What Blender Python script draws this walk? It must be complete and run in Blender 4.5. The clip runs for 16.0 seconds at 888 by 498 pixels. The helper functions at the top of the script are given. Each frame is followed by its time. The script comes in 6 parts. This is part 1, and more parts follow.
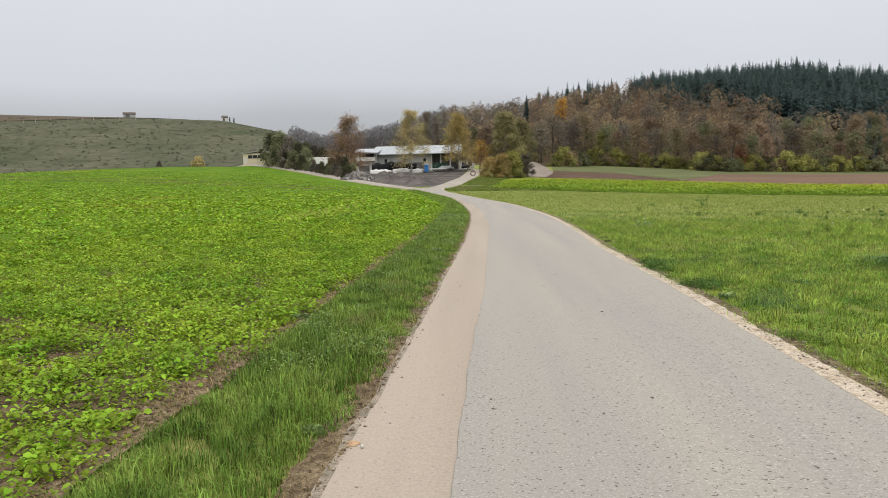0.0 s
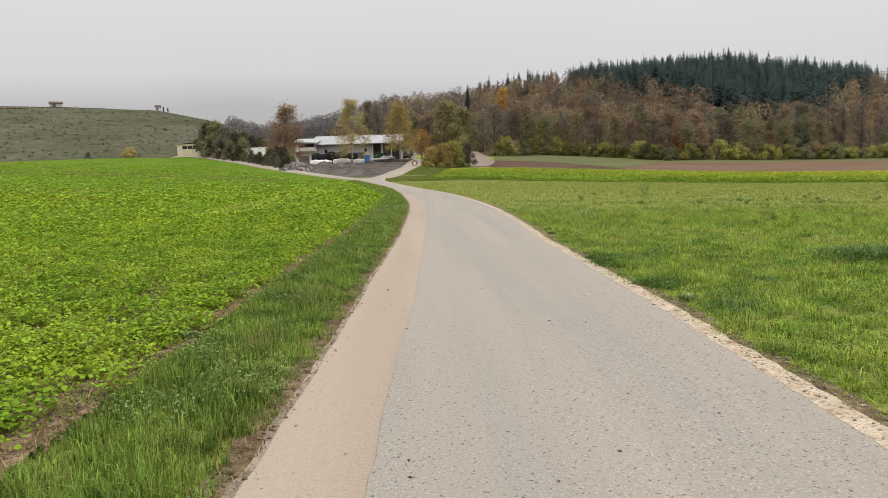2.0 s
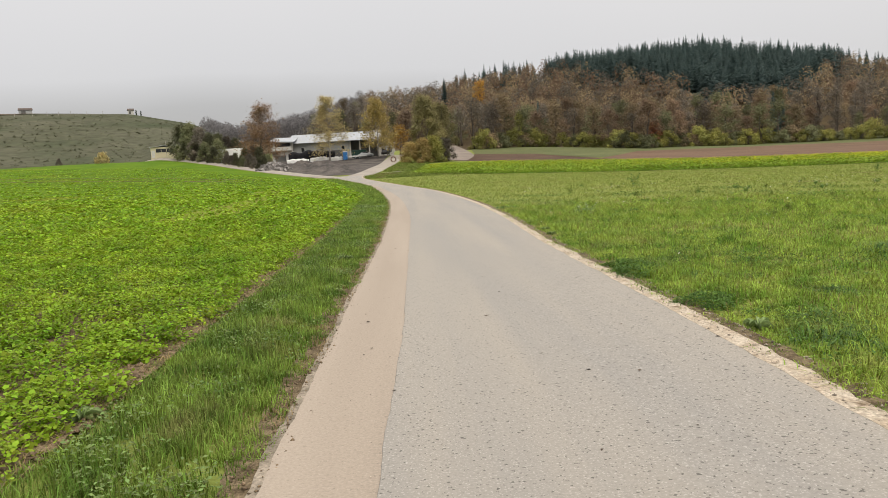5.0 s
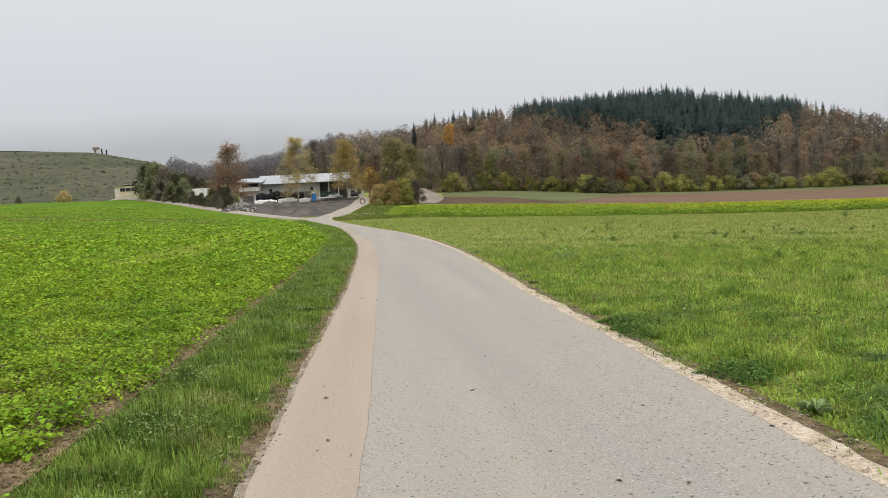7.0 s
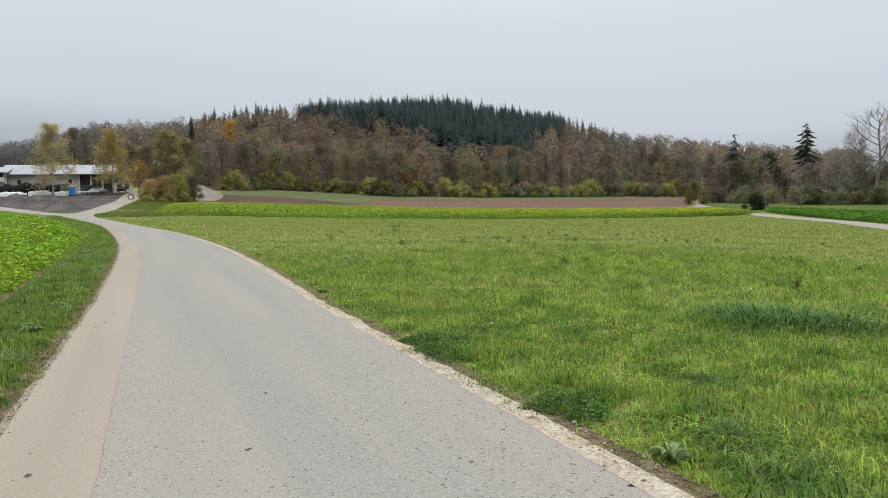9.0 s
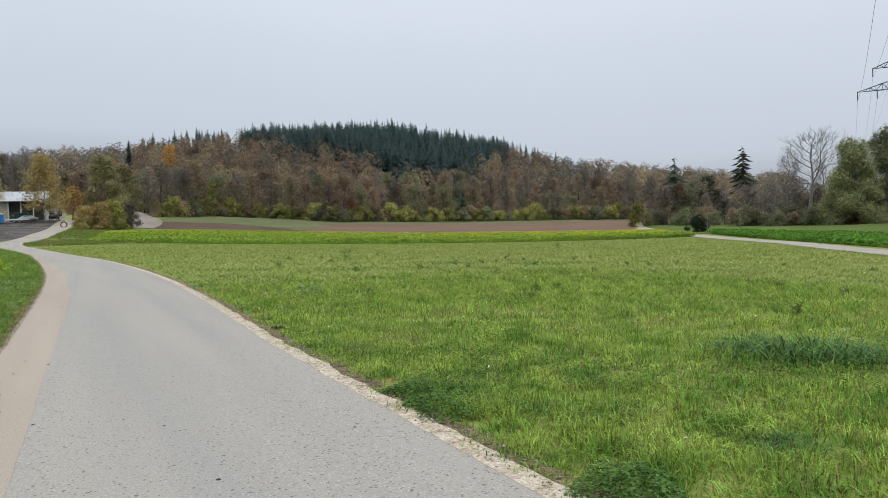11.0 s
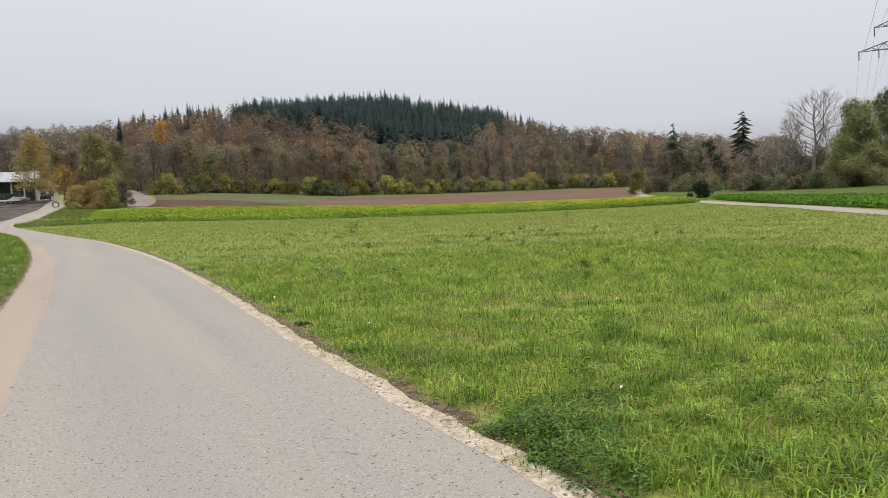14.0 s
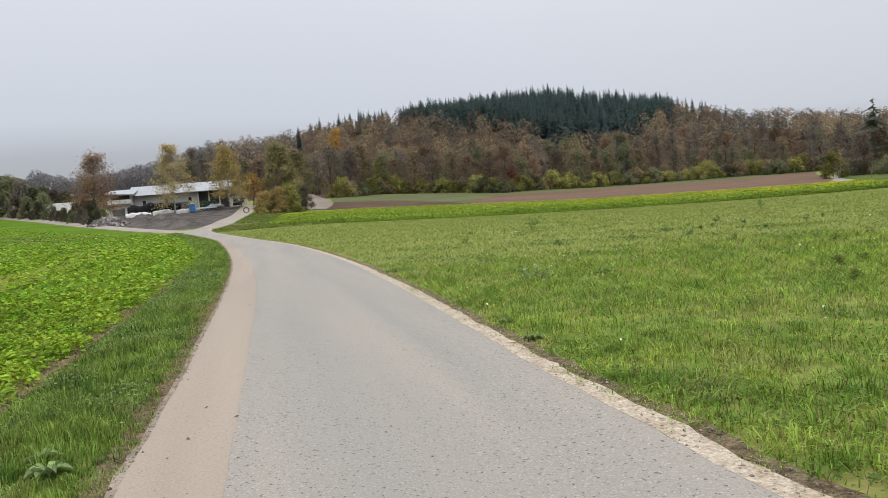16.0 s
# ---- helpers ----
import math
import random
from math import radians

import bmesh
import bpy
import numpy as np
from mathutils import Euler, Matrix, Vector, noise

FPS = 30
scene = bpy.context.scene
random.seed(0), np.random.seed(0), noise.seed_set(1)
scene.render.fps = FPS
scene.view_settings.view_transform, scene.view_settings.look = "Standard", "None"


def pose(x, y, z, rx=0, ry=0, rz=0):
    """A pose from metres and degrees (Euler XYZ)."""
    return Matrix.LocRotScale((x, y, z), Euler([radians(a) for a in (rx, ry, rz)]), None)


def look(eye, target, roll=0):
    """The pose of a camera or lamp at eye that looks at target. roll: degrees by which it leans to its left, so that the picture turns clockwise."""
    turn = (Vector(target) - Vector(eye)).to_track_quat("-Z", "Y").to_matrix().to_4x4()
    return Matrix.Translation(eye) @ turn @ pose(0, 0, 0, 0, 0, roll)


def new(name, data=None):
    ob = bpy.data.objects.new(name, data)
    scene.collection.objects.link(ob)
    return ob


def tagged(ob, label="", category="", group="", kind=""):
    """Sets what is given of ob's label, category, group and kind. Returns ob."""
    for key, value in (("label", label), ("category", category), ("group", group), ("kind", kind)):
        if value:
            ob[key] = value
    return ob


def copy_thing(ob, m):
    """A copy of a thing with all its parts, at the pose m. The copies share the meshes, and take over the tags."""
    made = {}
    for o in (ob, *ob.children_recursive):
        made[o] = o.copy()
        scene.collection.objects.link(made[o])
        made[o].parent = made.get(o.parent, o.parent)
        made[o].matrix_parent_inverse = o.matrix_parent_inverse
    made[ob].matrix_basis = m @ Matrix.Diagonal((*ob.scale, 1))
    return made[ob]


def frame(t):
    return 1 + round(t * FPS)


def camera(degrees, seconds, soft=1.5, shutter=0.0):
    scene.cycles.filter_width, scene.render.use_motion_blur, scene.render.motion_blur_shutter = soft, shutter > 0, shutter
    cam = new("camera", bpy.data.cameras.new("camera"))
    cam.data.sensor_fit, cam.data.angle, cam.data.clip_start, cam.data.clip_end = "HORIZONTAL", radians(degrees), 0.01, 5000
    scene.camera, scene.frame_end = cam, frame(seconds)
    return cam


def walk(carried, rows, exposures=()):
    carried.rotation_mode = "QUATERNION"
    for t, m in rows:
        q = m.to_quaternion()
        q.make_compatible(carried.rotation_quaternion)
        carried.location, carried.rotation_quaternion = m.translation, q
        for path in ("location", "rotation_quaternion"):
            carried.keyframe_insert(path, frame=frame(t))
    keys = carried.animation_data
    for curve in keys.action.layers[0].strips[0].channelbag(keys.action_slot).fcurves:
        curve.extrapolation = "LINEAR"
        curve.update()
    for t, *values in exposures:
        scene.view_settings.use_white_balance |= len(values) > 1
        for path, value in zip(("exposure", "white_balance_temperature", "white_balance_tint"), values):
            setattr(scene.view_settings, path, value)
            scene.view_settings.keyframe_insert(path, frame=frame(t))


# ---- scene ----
cam = camera(62.3, 16.0, soft=0.8)
PATH = [
    (0, (-0.022, 0.005, 1.516), (-0.115, 1.995, 1.341), -1.3),
    (0.5, (-0.029, 0.331, 1.518), (-0.04, 2.321, 1.312), -1.5),
    (1, (0.031, 0.624, 1.494), (0.077, 2.612, 1.277), -1.7),
    (1.5, (0.127, 0.942, 1.534), (0.2, 2.928, 1.317), -1.6),
    (2, (0.148, 1.286, 1.502), (0.208, 3.275, 1.296), -1.7),
    (2.5, (0.131, 1.616, 1.506), (0.161, 3.607, 1.315), -1.8),
    (3, (0.143, 1.965, 1.536), (0.11, 3.957, 1.36), -2.3),
    (3.5, (0.144, 2.252, 1.506), (0.143, 4.244, 1.32), -2.9),
    (4, (0.07, 2.578, 1.524), (0.108, 4.567, 1.318), -3.2),
    (6.3, (0.164, 4.083, 1.545), (0.324, 6.064, 1.318), -3.7),
    (6.5, (0.156, 4.221, 1.536), (0.319, 6.203, 1.32), -3.6),
    (7, (0.119, 4.566, 1.529), (0.32, 6.553, 1.417), -2.9),
    (7.5, (0.087, 4.878, 1.493), (0.284, 6.864, 1.365), -2.1),
    (8, (0.139, 5.23, 1.517), (0.345, 7.215, 1.382), -2.6),
    (8.5, (0.229, 5.558, 1.487), (0.672, 7.504, 1.355), -2.4),
    (9, (0.329, 5.894, 1.514), (1.094, 7.738, 1.385), -1.3),
    (9.2, (0.404, 6.019, 1.505), (1.268, 7.819, 1.384), -0.9),
    (11.3, (0.503, 7.472, 1.479), (1.42, 9.248, 1.412), -2.1),
    (11.5, (0.522, 7.59, 1.464), (1.474, 9.347, 1.386), -2.0),
    (12, (0.64, 7.994, 1.475), (1.709, 9.681, 1.369), -2.0),
    (12.5, (0.732, 8.341, 1.45), (1.873, 9.979, 1.326), -2.1),
    (13, (0.781, 8.669, 1.508), (1.914, 10.312, 1.376), -2.4),
    (13.5, (0.725, 9.057, 1.506), (1.767, 10.759, 1.369), -2.6),
    (14, (0.71, 9.462, 1.482), (1.617, 11.238, 1.339), -3.1),
    (14.5, (0.674, 9.856, 1.515), (1.448, 11.695, 1.376), -3.6),
    (15, (0.54, 10.237, 1.515), (1.214, 12.116, 1.381), -4.2),
    (15.5, (0.488, 10.601, 1.496), (1.074, 12.509, 1.369), -4.8),
    (16, (0.463, 10.952, 1.512), (0.954, 12.886, 1.39), -5.1),
]
walk(cam, [(t, look(eye, target, roll)) for t, eye, target, roll in PATH],
     [(0, 0.0, 6550, 10), (1.5, 0.0, 6950, 12), (3, -0.06, 6700, 11), (4.2, 0.0, 6850, 11), (6.5, 0.03, 7000, 12), (7, -0.04, 6600, 10), (7.5, -0.1, 6350, 9), (8, -0.05, 6450, 10), (8.6, -0.08, 6200, 9),
      (9.2, -0.07, 6200, 8), (11.4, -0.12, 6000, 8), (12, -0.07, 6050, 8), (12.5, 0.06, 6450, 10), (13.5, -0.02, 6450, 10), (14.2, -0.02, 6500, 12), (15, -0.11, 6400, 11), (16, -0.07, 6300, 11)])

# ---- world and sun: a bright overcast sky ----
world = bpy.data.worlds.new("world")
scene.world = world
world.use_nodes = True
wn, wl = world.node_tree.nodes, world.node_tree.links
wn.clear()
w_out = wn.new("ShaderNodeOutputWorld")
w_add = wn.new("ShaderNodeAddShader")
w_sky = wn.new("ShaderNodeTexSky")
w_sky.sky_type, w_sky.sun_disc = "NISHITA", False
w_sky.sun_elevation, w_sky.sun_rotation, w_sky.dust_density = radians(38), radians(150), 4.0
w_bg1 = wn.new("ShaderNodeBackground")
w_bg1.inputs["Strength"].default_value = 0.012
w_bg2 = wn.new("ShaderNodeBackground")
w_bg2.inputs["Strength"].default_value = 1.0
w_co = wn.new("ShaderNodeTexCoord")
w_sep = wn.new("ShaderNodeSeparateXYZ")
w_cloud = wn.new("ShaderNodeTexNoise")
w_cloud.inputs["Scale"].default_value, w_cloud.inputs["Detail"].default_value = 2.2, 3
w_madd = wn.new("ShaderNodeMath")
w_madd.operation = "MULTIPLY_ADD"
w_madd.inputs[1].default_value, w_madd.inputs[2].default_value = 0.07, -0.035
w_sum = wn.new("ShaderNodeMath")
w_ramp = wn.new("ShaderNodeValToRGB")
while len(w_ramp.color_ramp.elements) < 6:
    w_ramp.color_ramp.elements.new(0.5)
SKY = ((0.0, (0.38, 0.39, 0.41)), (0.085, (0.45, 0.465, 0.49)), (0.13, (0.61, 0.63, 0.67)), (0.26, (0.70, 0.715, 0.75)), (0.5, (0.95, 0.96, 0.98)), (1.0, (2.0, 2.0, 2.0)))
for e, (p, c) in zip(w_ramp.color_ramp.elements, SKY):
    e.position, e.color = p, (*c, 1)
wl.new(w_co.outputs["Generated"], w_sep.inputs[0])
wl.new(w_co.outputs["Generated"], w_cloud.inputs["Vector"])
wl.new(w_cloud.outputs["Fac"], w_madd.inputs[0])
w_east = wn.new("ShaderNodeMapRange")
w_east.inputs["From Min"].default_value, w_east.inputs["From Max"].default_value, w_east.inputs["To Max"].default_value = -0.2, 0.75, 0.05
w_east.interpolation_type = "SMOOTHSTEP"
w_plus = wn.new("ShaderNodeMath")
wl.new(w_sep.outputs["X"], w_east.inputs["Value"])
wl.new(w_sep.outputs["Z"], w_plus.inputs[0])
wl.new(w_east.outputs["Result"], w_plus.inputs[1])
wl.new(w_plus.outputs[0], w_sum.inputs[0])
wl.new(w_madd.outputs[0], w_sum.inputs[1])
wl.new(w_sum.outputs[0], w_ramp.inputs["Fac"])
wl.new(w_ramp.outputs["Color"], w_bg2.inputs["Color"])
wl.new(w_sky.outputs["Color"], w_bg1.inputs["Color"])
wl.new(w_bg1.outputs[0], w_add.inputs[0])
wl.new(w_bg2.outputs[0], w_add.inputs[1])
wl.new(w_add.outputs[0], w_out.inputs["Surface"])

sun = new("sun", bpy.data.lights.new("sun", "SUN"))
sun.data.energy, sun.data.angle, sun.data.color = 1.0, radians(25), (1.0, 0.97, 0.92)
sun.matrix_world = look((0, 0, 100), (-40, 60, 0))


# ---- materials ----
def mat(name, a, b, scale=2.0, fine=40.0, rough=0.85, bump=0.3, contrast=0.35, island=0.0, each=0.0, hue=0.0, leaf=0.0, metal=0.0, spec=0.3, dist=0.02, third=None, along=1.0):
    """Two-scale procedural surface: colours a and b in soft patches, fine grain, optional variation per island and per object."""
    m = bpy.data.materials.new(name)
    m.use_nodes = True
    n, l = m.node_tree.nodes, m.node_tree.links
    bs = n["Principled BSDF"]
    bs.inputs["Roughness"].default_value, bs.inputs["Metallic"].default_value = rough, metal
    bs.inputs["Specular IOR Level"].default_value = spec
    co = n.new("ShaderNodeTexCoord")
    n1, n2 = n.new("ShaderNodeTexNoise"), n.new("ShaderNodeTexNoise")
    n1.inputs["Scale"].default_value, n1.inputs["Detail"].default_value = scale, 5
    n2.inputs["Scale"].default_value, n2.inputs["Detail"].default_value = fine, 4
    if along != 1.0:
        mp = n.new("ShaderNodeMapping")
        mp.inputs["Scale"].default_value = (1, along, 1)
        l.new(co.outputs["Object"], mp.inputs["Vector"])
        l.new(mp.outputs["Vector"], n1.inputs["Vector"])
    else:
        l.new(co.outputs["Object"], n1.inputs["Vector"])
    l.new(co.outputs["Object"], n2.inputs["Vector"])
    r1 = n.new("ShaderNodeValToRGB")
    r1.color_ramp.elements[0].position, r1.color_ramp.elements[1].position = 0.36, 0.64
    r1.color_ramp.elements[0].color, r1.color_ramp.elements[1].color = (*a, 1), (*b, 1)
    l.new(n1.outputs["Fac"], r1.inputs["Fac"])
    col = r1.outputs["Color"]
    if third:
        n3 = n.new("ShaderNodeTexNoise")
        n3.inputs["Scale"].default_value, n3.inputs["Detail"].default_value = third[1], 3
        l.new(co.outputs["Object"], n3.inputs["Vector"])
        r3 = n.new("ShaderNodeValToRGB")
        r3.color_ramp.elements[0].position, r3.color_ramp.elements[1].position = third[2], third[2] + 0.12
        l.new(n3.outputs["Fac"], r3.inputs["Fac"])
        mx = n.new("ShaderNodeMix")
        mx.data_type = "RGBA"
        l.new(r3.outputs["Color"], mx.inputs["Factor"])
        l.new(col, mx.inputs["A"])
        mx.inputs["B"].default_value = (*third[0], 1)
        col = mx.outputs["Result"]
    hsv = n.new("ShaderNodeHueSaturation")
    l.new(col, hsv.inputs["Color"])
    val = n.new("ShaderNodeMapRange")
    val.inputs["From Min"].default_value, val.inputs["From Max"].default_value = 0.25, 0.75
    val.inputs["To Min"].default_value, val.inputs["To Max"].default_value = 1 - contrast, 1 + contrast
    l.new(n2.outputs["Fac"], val.inputs["Value"])
    v = val.outputs["Result"]

    def vary(out, span, v):
        mr = n.new("ShaderNodeMapRange")
        mr.inputs["To Min"].default_value, mr.inputs["To Max"].default_value = 1 - span, 1 + span
        l.new(out, mr.inputs["Value"])
        mu = n.new("ShaderNodeMath")
        mu.operation = "MULTIPLY"
        l.new(v, mu.inputs[0])
        l.new(mr.outputs["Result"], mu.inputs[1])
        return mu.outputs[0]
    if island:
        geo = n.new("ShaderNodeNewGeometry")
        v = vary(geo.outputs["Random Per Island"], island, v)
    if each:
        info = n.new("ShaderNodeObjectInfo")
        v = vary(info.outputs["Random"], each, v)
    if hue:
        src = n.new("ShaderNodeNewGeometry").outputs["Random Per Island"] if island else n.new("ShaderNodeObjectInfo").outputs["Random"]
        mr = n.new("ShaderNodeMapRange")
        mr.inputs["To Min"].default_value, mr.inputs["To Max"].default_value = 0.5 - hue, 0.5 + hue
        l.new(src, mr.inputs["Value"])
        l.new(mr.outputs["Result"], hsv.inputs["Hue"])
    l.new(v, hsv.inputs["Value"])
    l.new(hsv.outputs["Color"], bs.inputs["Base Color"])
    if bump:
        bp = n.new("ShaderNodeBump")
        bp.inputs["Strength"].default_value, bp.inputs["Distance"].default_value = bump, dist
        l.new(n2.outputs["Fac"], bp.inputs["Height"])
        l.new(bp.outputs["Normal"], bs.inputs["Normal"])
    if leaf:
        tr = n.new("ShaderNodeBsdfTranslucent")
        l.new(hsv.outputs["Color"], tr.inputs["Color"])
        ms = n.new("ShaderNodeMixShader")
        ms.inputs["Fac"].default_value = leaf
        l.new(bs.outputs[0], ms.inputs[1])
        l.new(tr.outputs[0], ms.inputs[2])
        l.new(ms.outputs[0], n["Material Output"].inputs["Surface"])
    return m


def asphalt(name, a, b, stone, specks, amount):
    """Worn asphalt: pale stones and dark chips in a grey binder, with wide stains."""
    m = mat(name, a, b, scale=1.3, fine=55, rough=0.9, bump=0.35, contrast=0.13, dist=0.006, along=0.06)
    n, l = m.node_tree.nodes, m.node_tree.links
    bs = n["Principled BSDF"]
    col = bs.inputs["Base Color"].links[0].from_socket
    co = n.new("ShaderNodeTexCoord")
    for scale, colour, low, high, k in ((75.0, stone, 0.57, 0.68, 0.45), (38.0, specks, 0.64, 0.68, amount), (21.0, specks, 0.70, 0.73, amount)):
        vo = n.new("ShaderNodeTexNoise")
        vo.inputs["Scale"].default_value, vo.inputs["Detail"].default_value = scale, 2
        l.new(co.outputs["Object"], vo.inputs["Vector"])
        mr = n.new("ShaderNodeMapRange")
        mr.inputs["From Min"].default_value, mr.inputs["From Max"].default_value, mr.inputs["To Max"].default_value = low, high, k
        l.new(vo.outputs["Fac"], mr.inputs["Value"])
        mx = n.new("ShaderNodeMix")
        mx.data_type = "RGBA"
        l.new(mr.outputs["Result"], mx.inputs["Factor"])
        l.new(col, mx.inputs["A"])
        mx.inputs["B"].default_value = (*colour, 1)
        col = mx.outputs["Result"]
    l.new(col, bs.inputs["Base Color"])
    return m


M_ROAD = asphalt("grey asphalt", (0.262, 0.246, 0.222), (0.308, 0.279, 0.238), (0.53, 0.50, 0.455), (0.07, 0.065, 0.056), 0.75)
M_STRIP = asphalt("beige edge strip", (0.302, 0.25, 0.199), (0.35, 0.293, 0.235), (0.43, 0.37, 0.30), (0.15, 0.125, 0.095), 0.35)
M_SEAM = mat("dark joint", (0.13, 0.125, 0.115), (0.2, 0.19, 0.17), scale=3, fine=50, contrast=0.2)
M_LEDGE = mat("crumbling asphalt edge", (0.2, 0.17, 0.13), (0.33, 0.28, 0.22), scale=5, fine=50, bump=0.8, contrast=0.4, spec=0.04)
M_DUST = mat("sandy shoulder", (0.5, 0.43, 0.34), (0.4, 0.325, 0.24), scale=6, fine=45, bump=0.9, contrast=0.4, third=((0.2, 0.15, 0.1), 7.0, 0.61), spec=0.04)
M_SOIL = mat("field soil", (0.085, 0.06, 0.036), (0.17, 0.122, 0.075), scale=6, fine=30, bump=1.0, contrast=0.4, dist=0.04, spec=0.04)
M_TILTH = mat("dry crumbled tilth", (0.14, 0.1, 0.062), (0.27, 0.2, 0.128), scale=7, fine=38, bump=1.0, contrast=0.45, dist=0.03, spec=0.04)
M_EARTH = mat("bare verge earth", (0.095, 0.07, 0.042), (0.22, 0.17, 0.105), scale=9, fine=60, bump=1.0, contrast=0.55, spec=0.04)
M_MEADOW = mat("meadow ground", (0.165, 0.205, 0.045), (0.215, 0.24, 0.065), scale=0.35, fine=9, bump=0.6, contrast=0.35, dist=0.06, third=((0.25, 0.225, 0.08), 0.9, 0.58), spec=0.04)
M_FIELD = mat("crop field ground", (0.07, 0.14, 0.008), (0.105, 0.18, 0.01), scale=0.12, fine=3.0, bump=0.6, contrast=0.3, dist=0.08, third=((0.16, 0.19, 0.02), 0.045, 0.6), spec=0.04)
M_THIN = mat("thinly grown soil", (0.19, 0.19, 0.04), (0.15, 0.2, 0.022), scale=0.9, fine=8, bump=0.8, contrast=0.35, dist=0.04, spec=0.04)
M_VINE = mat("scrubby hillside", (0.078, 0.081, 0.05), (0.1, 0.099, 0.066), scale=0.025, fine=0.22, bump=0.5, contrast=0.28, dist=0.6, third=((0.056, 0.067, 0.036), 0.012, 0.5), spec=0.04)
M_FLOOR = mat("woodland floor", (0.07, 0.05, 0.03), (0.10, 0.075, 0.04), scale=0.1, fine=1.0, contrast=0.4, spec=0.04)
M_BROWN = mat("ploughed field", (0.135, 0.088, 0.06), (0.165, 0.108, 0.075), scale=0.05, fine=1.6, bump=0.8, contrast=0.2, dist=0.15, spec=0.04)
M_DARKSOIL = mat("damp ploughed soil", (0.085, 0.055, 0.04), (0.12, 0.08, 0.055), scale=0.08, fine=1.8, bump=0.8, contrast=0.3, dist=0.15, spec=0.04)
M_BANK = mat("dull grass bank", (0.1, 0.112, 0.05), (0.125, 0.135, 0.06), scale=0.08, fine=1.2, bump=0.5, contrast=0.2, dist=0.1, spec=0.04)
M_SWARD = mat("shaggy field-edge grass", (0.075, 0.105, 0.026), (0.11, 0.14, 0.036), scale=0.1, fine=1.5, bump=0.6, contrast=0.3, dist=0.12, spec=0.04)
M_VINETOP = mat("brown autumn vines", (0.085, 0.07, 0.05), (0.105, 0.085, 0.06), scale=0.05, fine=0.8, bump=0.5, contrast=0.3, dist=0.3, spec=0.04)
M_TRACK = mat("dusty forest track", (0.21, 0.175, 0.15), (0.26, 0.22, 0.185), scale=0.2, fine=3, contrast=0.2, spec=0.04)
M_YARD = mat("dark yard gravel", (0.065, 0.059, 0.055), (0.125, 0.11, 0.098), scale=0.3, fine=2.5, bump=0.9, contrast=0.35, dist=0.1, spec=0.04)
M_LANE = mat("pale lane", (0.29, 0.26, 0.22), (0.35, 0.315, 0.27), scale=0.4, fine=6, bump=0.4, contrast=0.15, spec=0.04)
M_GRASS1 = mat("verge grass", (0.1, 0.168, 0.028), (0.235, 0.325, 0.06), scale=2.4, fine=14, rough=0.6, bump=0, contrast=0.25, island=0.6, hue=0.02, leaf=0.3, spec=0.12, third=((0.26, 0.25, 0.09), 1.3, 0.6))
M_GRASS2 = mat("meadow grass", (0.122, 0.218, 0.027), (0.345, 0.43, 0.075), scale=1.9, fine=14, rough=0.6, bump=0, contrast=0.42, island=0.6, hue=0.022, leaf=0.38, third=((0.37, 0.37, 0.11), 0.8, 0.6), spec=0.12)
M_GRASS3 = mat("pale meadow grass", (0.19, 0.25, 0.052), (0.31, 0.345, 0.095), scale=0.7, fine=5, rough=0.7, bump=0, contrast=0.25, island=0.3, hue=0.015, leaf=0.35, spec=0.1, third=((0.29, 0.28, 0.105), 0.3, 0.58))
M_ROUGH = mat("rough dull grass", (0.12, 0.165, 0.035), (0.21, 0.25, 0.06), scale=0.5, fine=4, rough=0.7, bump=0, contrast=0.3, island=0.45, hue=0.02, leaf=0.3, spec=0.1, third=((0.22, 0.2, 0.08), 0.25, 0.58))
M_STRAW = mat("dry grass", (0.30, 0.23, 0.10), (0.22, 0.15, 0.07), scale=3, fine=20, bump=0, island=0.4, leaf=0.2)
M_RUSH = mat("dark tuft grass", (0.055, 0.125, 0.024), (0.125, 0.225, 0.045), scale=4, fine=20, rough=0.5, bump=0, island=0.45, leaf=0.25, spec=0.12)
M_CROP = mat("mustard leaves", (0.15, 0.265, 0.015), (0.295, 0.4, 0.032), scale=0.9, fine=9, rough=0.55, bump=0, contrast=0.25, island=0.55, hue=0.02, leaf=0.35, third=((0.27, 0.3, 0.03), 0.045, 0.58), spec=0.12)
M_CROP2 = mat("tall catch crop", (0.175, 0.262, 0.026), (0.255, 0.34, 0.042), scale=0.08, fine=1.5, rough=0.6, bump=0, contrast=0.2, island=0.45, hue=0.02, leaf=0.3, spec=0.12)
M_CROP3 = mat("dark leafy crop", (0.075, 0.175, 0.018), (0.125, 0.245, 0.03), scale=0.1, fine=1.5, rough=0.7, bump=0, contrast=0.2, island=0.4, hue=0.015, leaf=0.3, spec=0.12)
M_FLOWER = mat("yellow mustard bloom", (0.55, 0.50, 0.02), (0.42, 0.45, 0.03), scale=0.3, fine=3, bump=0, island=0.3, leaf=0.3)
M_WEED = mat("blue-green weed leaves", (0.17, 0.25, 0.085), (0.25, 0.33, 0.13), scale=8, fine=40, rough=0.6, bump=0.2, island=0.35, leaf=0.25)
M_WHITEF = mat("white blossoms", (0.75, 0.75, 0.68), (0.6, 0.62, 0.5), scale=9, fine=40, bump=0, island=0.15)
M_CLOVER = mat("dark clover", (0.06, 0.125, 0.025), (0.105, 0.19, 0.038), scale=5, fine=30, rough=0.6, bump=0, island=0.4, leaf=0.25, spec=0.12)
